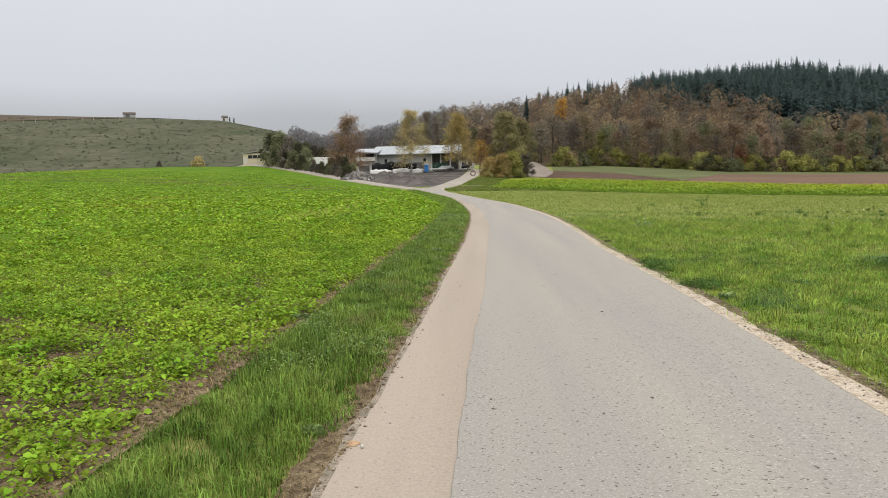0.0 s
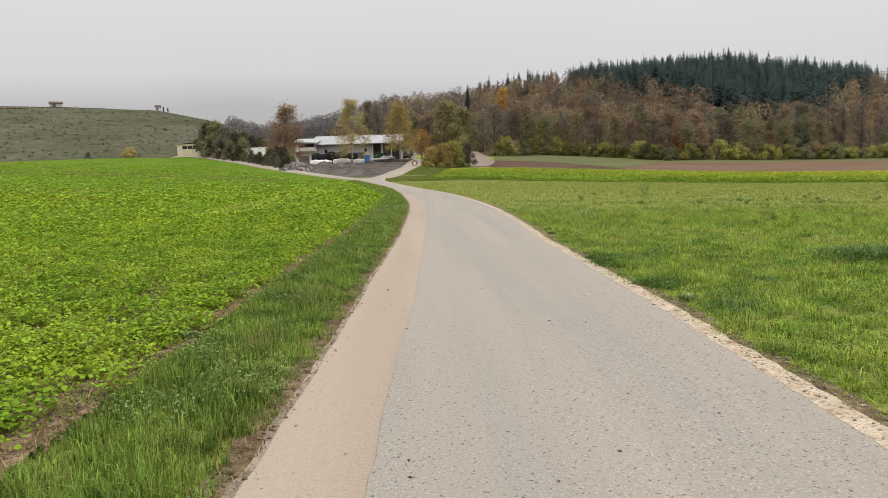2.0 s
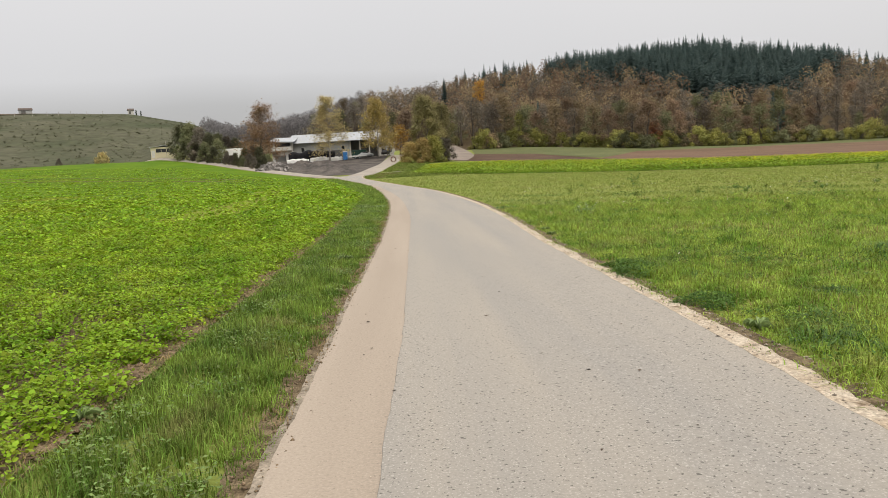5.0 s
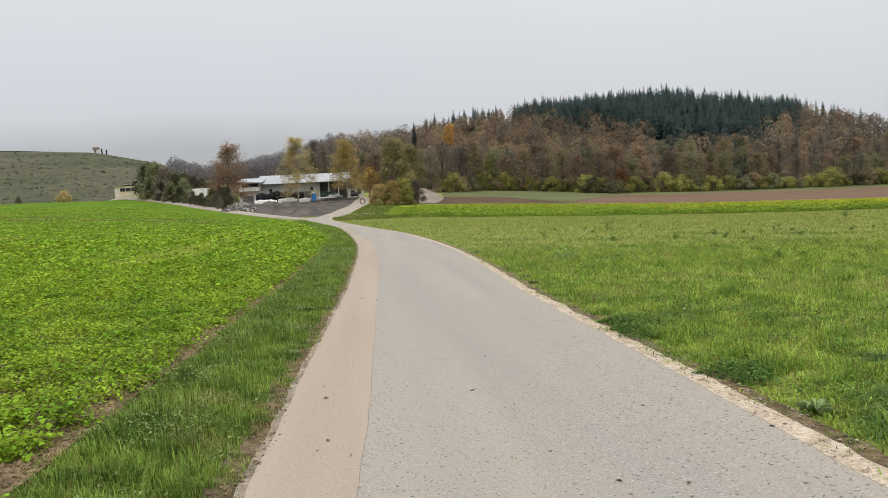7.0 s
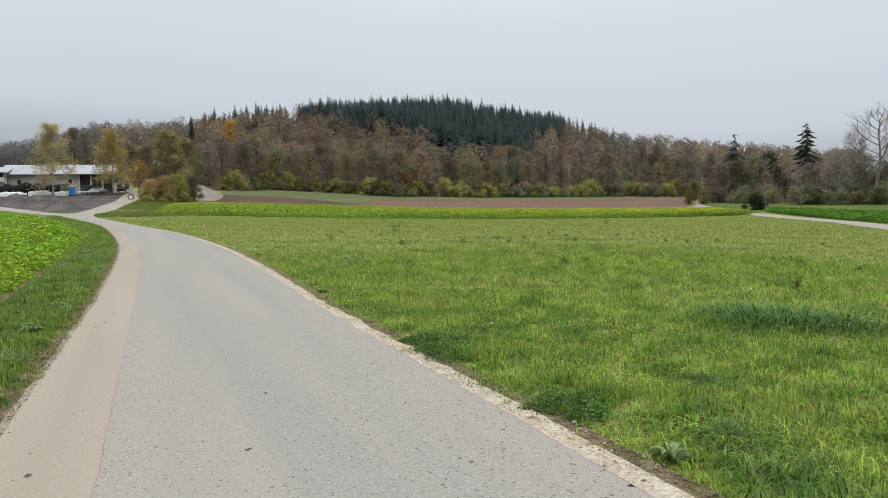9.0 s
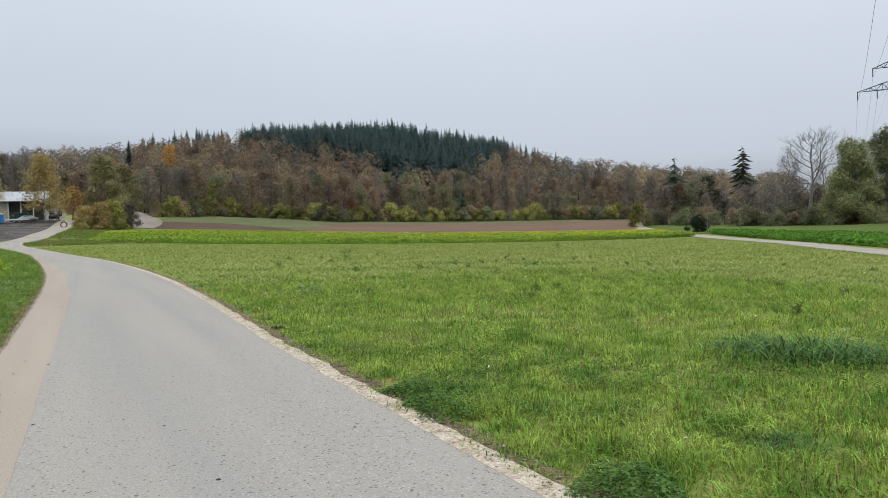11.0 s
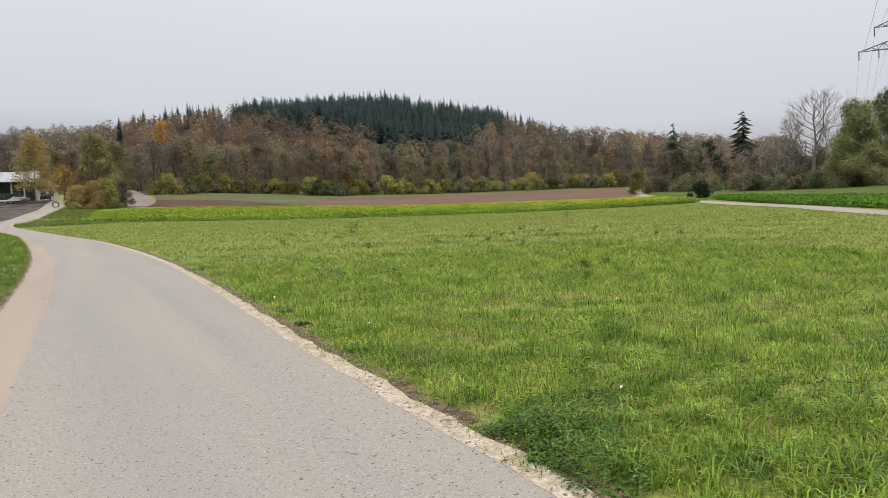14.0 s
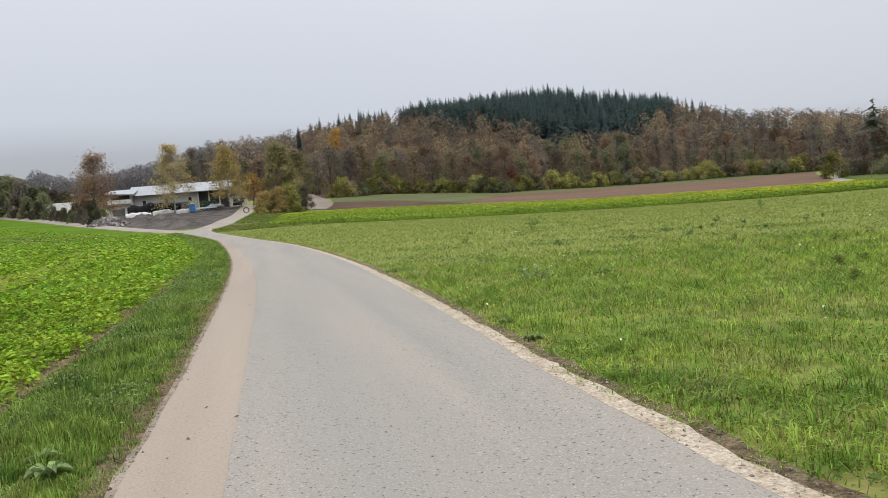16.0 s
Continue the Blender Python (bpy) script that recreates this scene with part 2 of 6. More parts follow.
M_HERB = mat("dull herb leaves", (0.13, 0.195, 0.06), (0.21, 0.28, 0.095), scale=5, fine=30, rough=0.6, bump=0, island=0.45, hue=0.02, leaf=0.25, spec=0.12)
M_STONE = mat("small stones", (0.42, 0.36, 0.29), (0.22, 0.18, 0.14), scale=14, fine=60, island=0.4)
M_CLOD = mat("earth clods", (0.14, 0.098, 0.06), (0.25, 0.18, 0.112), scale=8, fine=50, bump=0.8, island=0.35)
M_BARK = mat("grey-brown bark", (0.075, 0.06, 0.048), (0.13, 0.11, 0.09), scale=2, fine=14, bump=0.8, each=0.3)
M_BIRCHBARK = mat("pale birch bark", (0.42, 0.40, 0.36), (0.16, 0.14, 0.12), scale=1.4, fine=10, bump=0.5)
M_PALEBARK = mat("pale bare bark", (0.20, 0.18, 0.16), (0.27, 0.25, 0.22), scale=1.5, fine=8, bump=0.4)


def leaves(name, a, b, hue=0.014, each=0.42):
    return mat(name, a, b, scale=0.25, fine=1.6, rough=0.85, bump=0, contrast=0.12, island=0.14, each=each, hue=hue, leaf=0.4, spec=0.1)


L_RUST = leaves("rust-brown leaves", (0.19, 0.138, 0.098), (0.24, 0.167, 0.107))
L_OCHRE = leaves("ochre leaves", (0.265, 0.2, 0.118), (0.215, 0.172, 0.108))
L_GREY = leaves("grey-brown leaves", (0.155, 0.136, 0.112), (0.19, 0.164, 0.127))
L_ASH = leaves("fading ash leaves", (0.3, 0.265, 0.122), (0.235, 0.22, 0.11))
L_OLIVE = leaves("olive leaves", (0.155, 0.165, 0.09), (0.195, 0.198, 0.105))
L_YOLIVE = leaves("yellow-green shrub leaves", (0.32, 0.3, 0.085), (0.23, 0.24, 0.08))
L_ORANGE = leaves("orange leaves", (0.5, 0.29, 0.07), (0.42, 0.26, 0.08))
L_RED = leaves("brick-red leaves", (0.32, 0.14, 0.08), (0.27, 0.15, 0.08))
L_BIRCH = leaves("golden birch leaves", (0.72, 0.56, 0.2), (0.6, 0.47, 0.18))
L_BIRCH2 = leaves("faded birch leaves", (0.44, 0.355, 0.165), (0.35, 0.3, 0.15))
L_WILLOW = leaves("grey-green willow leaves", (0.17, 0.185, 0.085), (0.24, 0.245, 0.11))
L_DKGREEN = leaves("dark evergreen leaves", (0.045, 0.07, 0.035), (0.06, 0.09, 0.045))
L_HEDGE = leaves("dark hedge leaves", (0.105, 0.108, 0.066), (0.14, 0.138, 0.08))
L_SPRUCE = leaves("blue-green spruce needles", (0.072, 0.108, 0.103), (0.098, 0.138, 0.126), each=0.2)
L_COPPER = leaves("copper birch leaves", (0.33, 0.2, 0.11), (0.26, 0.17, 0.1))
L_BRONZE = leaves("bronze-gold shrub leaves", (0.33, 0.24, 0.092), (0.265, 0.21, 0.085))
L_TAN = leaves("faded tan-olive leaves", (0.24, 0.2, 0.105), (0.185, 0.172, 0.088))
L_TWIG = leaves("leafless twig haze", (0.2, 0.17, 0.145), (0.24, 0.21, 0.17))
M_WALLW = mat("off-white render", (0.50, 0.49, 0.46), (0.58, 0.57, 0.53), scale=0.4, fine=6, contrast=0.08)
M_WALLG = mat("grey sheet cladding", (0.33, 0.34, 0.33), (0.38, 0.39, 0.38), scale=0.3, fine=5, contrast=0.08)
# dark timber; its colour also serves as shade in the barn's openings
M_WALLD = mat("dark timber with painted shade", (0.10, 0.10, 0.095), (0.14, 0.14, 0.13), scale=0.5, fine=5, contrast=0.2)
M_CREAM = mat("cream boards", (0.56, 0.50, 0.34), (0.62, 0.56, 0.40), scale=0.5, fine=6, contrast=0.08)
M_ROOF = mat("pale metal roof", (0.33, 0.35, 0.37), (0.38, 0.4, 0.42), scale=0.2, fine=3, rough=0.5, contrast=0.08, metal=0.1)
M_TILE = mat("dull brown roof", (0.1, 0.08, 0.072), (0.13, 0.1, 0.085), scale=0.5, fine=4)
M_GLASS = mat("dark window glass", (0.02, 0.022, 0.025), (0.03, 0.033, 0.036), scale=1, fine=5, rough=0.1, contrast=0.1, bump=0, spec=0.5)
M_BLACK = mat("black tarpaulin", (0.008, 0.008, 0.009), (0.016, 0.016, 0.018), scale=1, fine=5, rough=0.7, spec=0.1)
M_TARP = mat("white tarpaulin", (0.62, 0.62, 0.60), (0.72, 0.72, 0.70), scale=0.8, fine=5, rough=0.5, contrast=0.12)
M_BLUE = mat("blue plastic", (0.03, 0.16, 0.42), (0.04, 0.19, 0.47), scale=1, fine=8, rough=0.4, contrast=0.06, bump=0.05)
M_WHITE = mat("white paint", (0.70, 0.70, 0.69), (0.76, 0.76, 0.75), scale=0.6, fine=6, rough=0.4, contrast=0.06, bump=0.05)
M_DKGRN = mat("dark green steel", (0.02, 0.06, 0.045), (0.03, 0.075, 0.055), scale=1, fine=6, rough=0.5)
M_SILVER = mat("silver car paint", (0.40, 0.42, 0.44), (0.44, 0.46, 0.48), scale=1, fine=6, rough=0.3, metal=0.4, contrast=0.05, bump=0)
M_RUBBER = mat("black rubber", (0.02, 0.02, 0.02), (0.03, 0.03, 0.03), scale=4, fine=20)
M_RUST = mat("rusty steel ring", (0.16, 0.07, 0.04), (0.10, 0.05, 0.035), scale=3, fine=20)
M_RUBBLE = mat("broken concrete rubble", (0.27, 0.25, 0.235), (0.12, 0.11, 0.1), scale=1.2, fine=6, island=0.5)
M_STEEL = mat("green-grey lattice steel", (0.085, 0.175, 0.18), (0.11, 0.21, 0.21), scale=0.4, fine=5, rough=0.6)
M_WIRE = mat("aluminium conductor", (0.30, 0.31, 0.33), (0.36, 0.37, 0.39), scale=0.4, fine=5, rough=0.5)
M_INSUL = mat("dark insulators", (0.05, 0.045, 0.045), (0.07, 0.06, 0.06), scale=2, fine=8, rough=0.3)
M_POST = mat("weathered posts", (0.42, 0.40, 0.36), (0.30, 0.28, 0.25), scale=1, fine=8)
L_FIR = leaves("dull green fir needles", (0.055, 0.068, 0.048), (0.075, 0.09, 0.06))
# leaf colour greyed and lightened to carry the haze of distance
L_MIST = leaves("woodland leaves with haze in the colour", (0.17, 0.165, 0.168), (0.2, 0.192, 0.192), each=0.1)


# ---- mesh helpers ----
def mesh_of(name, verts, faces, material, smooth_shade=False):
    """A mesh from arrays: faces is an (n, 3) or (n, 4) array, or a list of mixed faces."""
    me = bpy.data.meshes.new(name)
    if isinstance(faces, np.ndarray):
        k = faces.shape[1]
        me.vertices.add(len(verts))
        me.vertices.foreach_set("co", np.asarray(verts, np.float32).ravel())
        me.loops.add(faces.size)
        me.loops.foreach_set("vertex_index", faces.astype(np.int32).ravel())
        me.polygons.add(len(faces))
        me.polygons.foreach_set("loop_start", np.arange(0, faces.size, k, dtype=np.int32))
        me.update(calc_edges=True)
    else:
        me.from_pydata([tuple(v) for v in verts], [], faces)
        bm = bmesh.new()
        bm.from_mesh(me)
        bmesh.ops.recalc_face_normals(bm, faces=bm.faces)
        bm.to_mesh(me)
        bm.free()
    me.materials.append(material)
    if smooth_shade:
        me.polygons.foreach_set("use_smooth", [True] * len(me.polygons))
    return me


def thing(name, label, category, at, group="", turn=0.0, kind=""):
    ob = new(name)
    ob.empty_display_size = 0.3
    ob.matrix_basis = pose(*at, 0, 0, turn)
    return tagged(ob, label, category, group, kind)


def part(name, me, parent, label=""):
    ob = new(name, me)
    ob.parent = parent
    return tagged(ob, label)


class Geo:
    """Collects boxes, tubes and sheets into one mesh."""

    def __init__(self):
        self.v, self.f = [], []

    def box(self, x0, y0, z0, x1, y1, z1, c=0.0):
        i = len(self.v)
        if c <= 0:
            self.v += [(x0, y0, z0), (x1, y0, z0), (x1, y1, z0), (x0, y1, z0), (x0, y0, z1), (x1, y0, z1), (x1, y1, z1), (x0, y1, z1)]
            self.f += [(i, i + 3, i + 2, i + 1), (i + 4, i + 5, i + 6, i + 7), (i, i + 1, i + 5, i + 4), (i + 1, i + 2, i + 6, i + 5), (i + 2, i + 3, i + 7, i + 6), (i + 3, i, i + 4, i + 7)]
            return self
        for z, q in ((z0, c), (z0 + c, 0), (z1 - c, 0), (z1, c)):
            a, b, e, g = x0 + q, x1 - q, y0 + q, y1 - q
            self.v += [(a + c, e, z), (b - c, e, z), (b, e + c, z), (b, g - c, z), (b - c, g, z), (a + c, g, z), (a, g - c, z), (a, e + c, z)]
        for r in range(3):
            for k in range(8):
                p, q = i + r * 8 + k, i + r * 8 + (k + 1) % 8
                self.f.append((p, q, q + 8, p + 8))
        self.f += [tuple(range(i + 7, i - 1, -1)), tuple(range(i + 24, i + 32))]
        return self

    def tube(self, pts, radii, sides=6, cap=True):
        i = len(self.v)
        pts = [Vector(p) for p in pts]
        for k, p in enumerate(pts):
            d = (pts[min(k + 1, len(pts) - 1)] - pts[max(k - 1, 0)])
            d = d.normalized() if d.length > 1e-6 else Vector((0, 0, 1))
            u = d.cross(Vector((0, 0, 1)) if abs(d.z) < 0.9 else Vector((1, 0, 0))).normalized()
            w = d.cross(u)
            for s in range(sides):
                a = 2 * math.pi * s / sides
                self.v.append(tuple(p + radii[k] * (math.cos(a) * u + math.sin(a) * w)))
        for k in range(len(pts) - 1):
            for s in range(sides):
                a, b = i + k * sides + s, i + k * sides + (s + 1) % sides
                self.f.append((a, b, b + sides, a + sides))
        if cap:
            self.f += [tuple(range(i + sides - 1, i - 1, -1)), tuple(range(i + (len(pts) - 1) * sides, i + len(pts) * sides))]
        return self

    def poly(self, *pts):
        i = len(self.v)
        self.v += list(pts)
        self.f.append(tuple(range(i, i + len(pts))))
        return self

    def slab(self, pts, thick):
        """A flat outline given thickness downwards."""
        i, n = len(self.v), len(pts)
        self.v += [tuple(p) for p in pts] + [(p[0], p[1], p[2] - thick) for p in pts]
        self.f += [tuple(range(i, i + n)), tuple(range(i + 2 * n - 1, i + n - 1, -1))]
        self.f += [(i + k, i + n + k, i + n + (k + 1) % n, i + (k + 1) % n) for k in range(n)]
        return self

    def mesh(self, name, material, smooth_shade=False):
        return mesh_of(name, self.v, self.f, material, smooth_shade)


# ---- the lie of the land ----
def soft(u, c, w):
    return w * np.logaddexp(0.0, (u - c) / w)


def ease(a, b, v):
    k = np.clip((v - a) / (b - a), 0, 1)
    return k * k * (3 - 2 * k)


RIDGE_AZ = [-180, -60, -34, -25, -19, -14.7, -12, -9, -6, -2.6, 2.6, 7, 13, 18, 23, 29, 31.5, 36, 40, 45, 50, 70, 180]
RIDGE_TOP = [30, 54, 56, 55.6, 54, 44.5, 30, 30, 36, 48, 52, 60, 64, 66, 66, 54, 49, 38, 32, 24, 17, 12, 30]


# the brow of the crop field, as bearing and rise
CREST_AZ = [-60, -38, -34, -30, -27, -23, -18, -16]
CREST_EL = [0.9, 1.2, 1.35, 1.55, 1.72, 1.84, 1.84, 1.6]


def valley(x, y):
    return (0.0365 * soft(y, 110, 12) + 0.0496 * soft(y, 210, 20) + 0.0419 * soft(-x, 12, 6) * np.tanh(np.maximum(y, 0) / 80) ** 2
            - 0.0432 * soft(x, 8, 5) + 0.0612 * soft(x, 60, 20) + 0.00009 * soft(-x, 12, 6) * soft(y, 110, 20)
            - 0.000248 * soft(x, 8, 8) * soft(y, 110, 20) - 0.000084 * soft(x, 60, 20) * soft(y, 200, 20)
            + 1.3 * np.exp(-((x + 1) / 17) ** 2 - ((y - 208) / 14) ** 2))


def height(x, y):
    """Ground height: a shallow valley with a wooded hill on one side and a scrubby slope on the other."""
    x, y = np.asarray(x, float), np.asarray(y, float)
    d = np.hypot(x, y) + 1e-6
    k = np.minimum(1, 290 / d)
    h = valley(x * k, np.maximum(y * k, -40))
    az = np.degrees(np.arctan2(x, y))
    brow = 1.5 + d * np.tan(np.radians(np.interp(az, CREST_AZ, CREST_EL))) - 0.03 * soft(d, 215, 8)
    w = ease(-16.8, -18.6, az) * ease(-75, -60, az)
    h = h * (1 - w) + w * (h - soft(h - brow, 0, 0.18))
    s = ease(300, 610, d)
    return h * (1 - s) + np.interp(np.degrees(np.arctan2(x, y)), RIDGE_AZ, RIDGE_TOP) * s


def ground(x, y):
    return float(height(x, y))


def spot(az, d):
    a = radians(az)
    return d * math.sin(a), d * math.cos(a)


def resample(line, n):
    p = np.array(line, float)
    s = np.r_[0, np.cumsum(np.hypot(*(p[1:] - p[:-1]).T))]
    t = np.linspace(0, s[-1], n)
    q = np.stack([np.interp(t, s, p[:, 0]), np.interp(t, s, p[:, 1])], 1)
    for _ in range(2):
        q[1:-1] = (q[:-2] + 2 * q[1:-1] + q[2:]) / 4
    return q


def drape(name, one, two, n, m, lift, material, rough_edge=0.0, rng=None, relief=0.0):
    """A sheet between two lines of the plan, laid on the ground at a small lift."""
    a, b = resample(one, n), resample(two, n)
    if rough_edge:
        for q in (a, b):
            q += np.repeat(np.array([[noise.noise((x * 2.3, y * 2.3, 3.0)) + 0.6 * noise.noise((x * 7, y * 7, 9.0)), 0] for x, y in q[:, :2]])[:, :1], 2, 1) * rough_edge * np.array([1, 0.2])
    t = np.linspace(0, 1, m)[None, :, None]
    g = (a[:, None] * (1 - t) + b[:, None] * t).reshape(-1, 2)
    z = height(g[:, 0], g[:, 1]) + lift + np.hypot(g[:, 0], g[:, 1]) * 0.0002
    if relief:
        z += np.array([relief * max(0, noise.noise((x * 6, y * 6, 0)) + 0.5 * noise.noise((x * 17, y * 17, 4))) for x, y in g])
    i = np.arange((n - 1) * m).reshape(n - 1, m)[:, :-1].ravel()
    faces = np.stack([i, i + 1, i + m + 1, i + m], 1)
    nz = np.cross(np.r_[g[1] - g[0], 0], np.r_[g[m] - g[0], 0])[2]
    if nz < 0:
        faces = faces[:, ::-1]
    me = mesh_of(name, np.c_[g, z], faces, material, True)
    return tagged(new(name, me), kind="structure")


# one sheet of ground out to the horizon
rings = np.r_[0.0, np.geomspace(1.0, 3000, 210)]
spokes = np.radians(np.r_[np.arange(-180, -60, 4), np.arange(-60, 90, 0.75), np.arange(90, 180, 4)])
gx = 1.0 + rings[:, None] * np.sin(spokes)[None]
gy = 2.0 + rings[:, None] * np.cos(spokes)[None]
ns, nr = len(spokes), len(rings)
ii, jj = np.meshgrid(np.arange(1, nr - 1), np.arange(ns), indexing="ij")
j2 = (jj + 1) % ns
quads = np.stack([ii * ns + jj, (ii + 1) * ns + jj, (ii + 1) * ns + j2, ii * ns + j2], -1).reshape(-1, 4)[:, ::-1]
inner = np.stack([jj[0] + ns, j2[0] + ns, np.zeros(ns, int), np.zeros(ns, int)], -1)
me = mesh_of("ground", np.c_[gx.ravel(), gy.ravel(), height(gx, gy).ravel()], quads, M_MEADOW, True)
me.materials.append(M_VINE)
me.materials.append(M_FLOOR)
cx, cy = gx.ravel()[quads].mean(1), gy.ravel()[quads].mean(1)
caz, cd = np.degrees(np.arctan2(cx, cy)), np.hypot(cx, cy)
edge_of_wood = np.interp(caz, [-14, -5, 1, 6, 11, 14.5, 18.5, 27, 35, 41, 46, 52, 66, 90], [262, 262, 255, 258, 300, 290, 273, 318, 333, 342, 260, 165, 140, 140])
idx = np.where((cd > 262) & (caz < -13), 1, np.where((cd > edge_of_wood) & (caz > -14) & (caz < 120), 2, 0))
me.polygons.foreach_set("material_index", idx.astype(np.int32))
tagged(new("ground", me), kind="structure")

# road: grey asphalt with a beige strip along one edge
ROAD_L = [(-1.0, -12), (-0.83, 3.4), (-0.72, 6), (-0.66, 8), (-0.58, 11.7), (-0.38, 18.7), (-0.31, 26), (-0.28, 32), (-0.42, 39), (-0.9, 49), (-2.4, 73), (-4.4, 90), (-6.7, 105), (-9.4, 119), (-12, 128)]
SEAM = [(-0.45, -12), (-0.17, 3.4), (-0.12, 5.7), (-0.07, 7.3), (0.05, 9.7), (0.2, 17), (0.37, 24.8), (0.37, 31), (0.2, 39), (-0.3, 49), (-1.9, 73), (-4.0, 90), (-6.4, 105), (-9.2, 119), (-11.8, 128)]
ROAD_R = [(2.24, -12), (2.42, 3.4), (2.54, 6.3), (2.59, 7.7), (2.65, 10.6), (2.67, 14.4), (2.69, 16.8), (2.78, 19), (2.98, 24), (3.1, 36), (2.7, 43), (2.3, 52), (0.2, 70.6), (-0.9, 82), (-3.4, 102), (-5.6, 116), (-6.0, 128)]


def across(line, y):
    p = np.array(line)
    return np.interp(y, p[:, 1], p[:, 0])


ys = np.r_[np.arange(-12, 30, 0.12), np.arange(30, 128, 0.6)]


def band(name, left, right, material, lift, m=5, wob=(0.0, 0.0), kind="structure", until=200.0):
    xl, xr = across(left, ys), across(right, ys)
    k = np.ones(25) / 25
    xl, xr = (np.convolve(np.pad(v, 12, "edge"), k, "valid") for v in (xl, xr))
    nl = np.array([noise.noise((0.0, y * 1.3, 1.0)) + 0.7 * noise.noise((0.0, y * 5.0, 2.0)) for y in ys])
    nr_ = np.array([noise.noise((9.0, y * 1.3, 1.0)) + 0.7 * noise.noise((9.0, y * 5.0, 2.0)) for y in ys])
    xl, xr = xl + wob[0] * nl, xr + wob[1] * nr_
    t, ys_ = np.linspace(0, 1, m), ys[ys < until]
    xl, xr = xl[:len(ys_)], xr[:len(ys_)]
    X = xl[:, None] * (1 - t) + xr[:, None] * t
    Y = np.repeat(ys_[:, None], m, 1)
    Z = height(X, Y) + lift + np.hypot(X, Y) * 0.0003
    i = np.arange((len(ys_) - 1) * m).reshape(-1, m)[:, :-1].ravel()
    return tagged(new(name, mesh_of(name, np.c_[X.ravel(), Y.ravel(), Z.ravel()], np.stack([i, i + 1, i + m + 1, i + m], 1), material, True)), kind=kind)


def shifted(line, d):
    return [(x + d, y) for x, y in line]


band("road", SEAM, shifted(ROAD_R, -0.01), M_ROAD, 0.034, 7, (0.016, 0.022))
band("road_edge_strip", shifted(ROAD_L, 0.03), shifted(SEAM, 0.06), M_STRIP, 0.029, 4, (0.022, 0))
band("road_joint", shifted(SEAM, -0.002), shifted(SEAM, 0.05), M_SEAM, 0.0315, 2, (0.016, 0), until=14)
band("meadow_edge_earth", shifted(ROAD_R, 0.06), shifted(ROAD_R, 0.34), M_EARTH, 0.018, 4, (0.0, 0.08))
band("road_shoulder", shifted(ROAD_R, -0.07), shifted(ROAD_R, 0.19), M_DUST, 0.024, 6, (0, 0.05))
band("road_edge_crack", shifted(ROAD_R, -0.05), shifted(ROAD_R, 0.004), M_LEDGE, 0.029, 2, (0.01, 0.026), until=20)
FIELD_EDGE = [(-2.2, -20), (-2.14, 3.7), (-2.06, 8.5), (-1.98, 13), (-1.87, 20), (-1.84, 30), (-2.1, 45), (-2.8, 53), (-4.6, 75), (-7, 95), (-11, 116), (-14, 127)]
band("verge_earth", shifted(ROAD_L, -0.2), shifted(ROAD_L, 0.03), M_EARTH, 0.022, 4, (0.08, 0.02))
band("road_edge_dust", shifted(ROAD_L, -0.03), shifted(ROAD_L, 0.05), M_LEDGE, 0.025, 4, (0.035, 0))
band("field_margin", shifted(FIELD_EDGE, -0.3), shifted(FIELD_EDGE, 0.10), M_TILTH, 0.032, 8, (0.1, 0.1), until=32)
LANE = [(-8.5, 121), (-13, 130), (-20.5, 147), (-30.5, 168.5), (-47, 202), (-58.5, 219), (-68, 229), (-78, 238)]


def side(line, d):
    p = resample(line, 60)
    g = np.gradient(p, axis=0)
    g /= np.linalg.norm(g, axis=1)[:, None]
    return p + d * np.c_[g[:, 1], -g[:, 0]]


fr = [tuple(p) for p in FIELD_EDGE] + [tuple(p) for p in side(LANE, -2.2)[8:]]
drape("crop_field", [(-170, -20), (-180, 60), (-190, 160), (-170, 215), (-90, 262)], fr, 220, 90, 0.02, M_FIELD)
drape("crop_field_soil", [(-15, -20), (-15, 4), (-13, 14), (-8, 24), (-2.6, 33)], [(-2.35, -20), (-2.3, 3.7), (-2.25, 8.5), (-2.15, 13), (-2.0, 20), (-2.1, 27), (-2.3, 33)], 120, 40, 0.03, M_SOIL)
TRAMS = [[(-100, 151), (-87, 150.5), (-65, 149), (-40, 140), (-22, 125)], [(-100, 141), (-82, 140), (-60, 138), (-40, 132), (-24, 120)]]
# bare tracks; the dark soil strip also stands in for shade between plants
for k, line in enumerate(TRAMS):
    drape("wheel_track", side(line, -0.55), side(line, 0.55), 80, 4, 0.07, M_SOIL)
TRACT = [(-8.6, 13), (-8.0, 24), (-8.6, 42), (-10.4, 64), (-12.5, 76)]
drape("thin_crop_tract", side(TRACT, -1.5), side(TRACT, 1.5), 60, 4, 0.04, M_THIN)
lane = drape("lane_to_shed", side(LANE, -1.5), side(LANE, 1.6), 90, 4, 0.03, M_LANE)
for k, vert in enumerate(lane.data.vertices):
    vert.co.z += min(1, k / 160) * 0.1 * (k % 4)
DRIVE = [(-8.2, 119), (-6.8, 128), (-5.2, 145), (-4.2, 165), (-1.8, 192), (0.2, 206), (1.0, 214)]
drape("driveway", side(DRIVE, -1.9), side(DRIVE, 2.2), 70, 5, 0.035, M_LANE)
drape("driveway_spur", [(-5.0, 133), (-3, 136), (0.0, 139.5)], [(-4.4, 129), (-2, 134), (0.6, 138)], 12, 3, 0.03, M_LANE)
drape("yard_ground", [(-14, 135), (-25, 162), (-36, 190), (-44, 226)], [(-7.0, 134), (-6.0, 165), (-3.6, 193), (-0.5, 226)], 60, 24, 0.022, M_YARD)
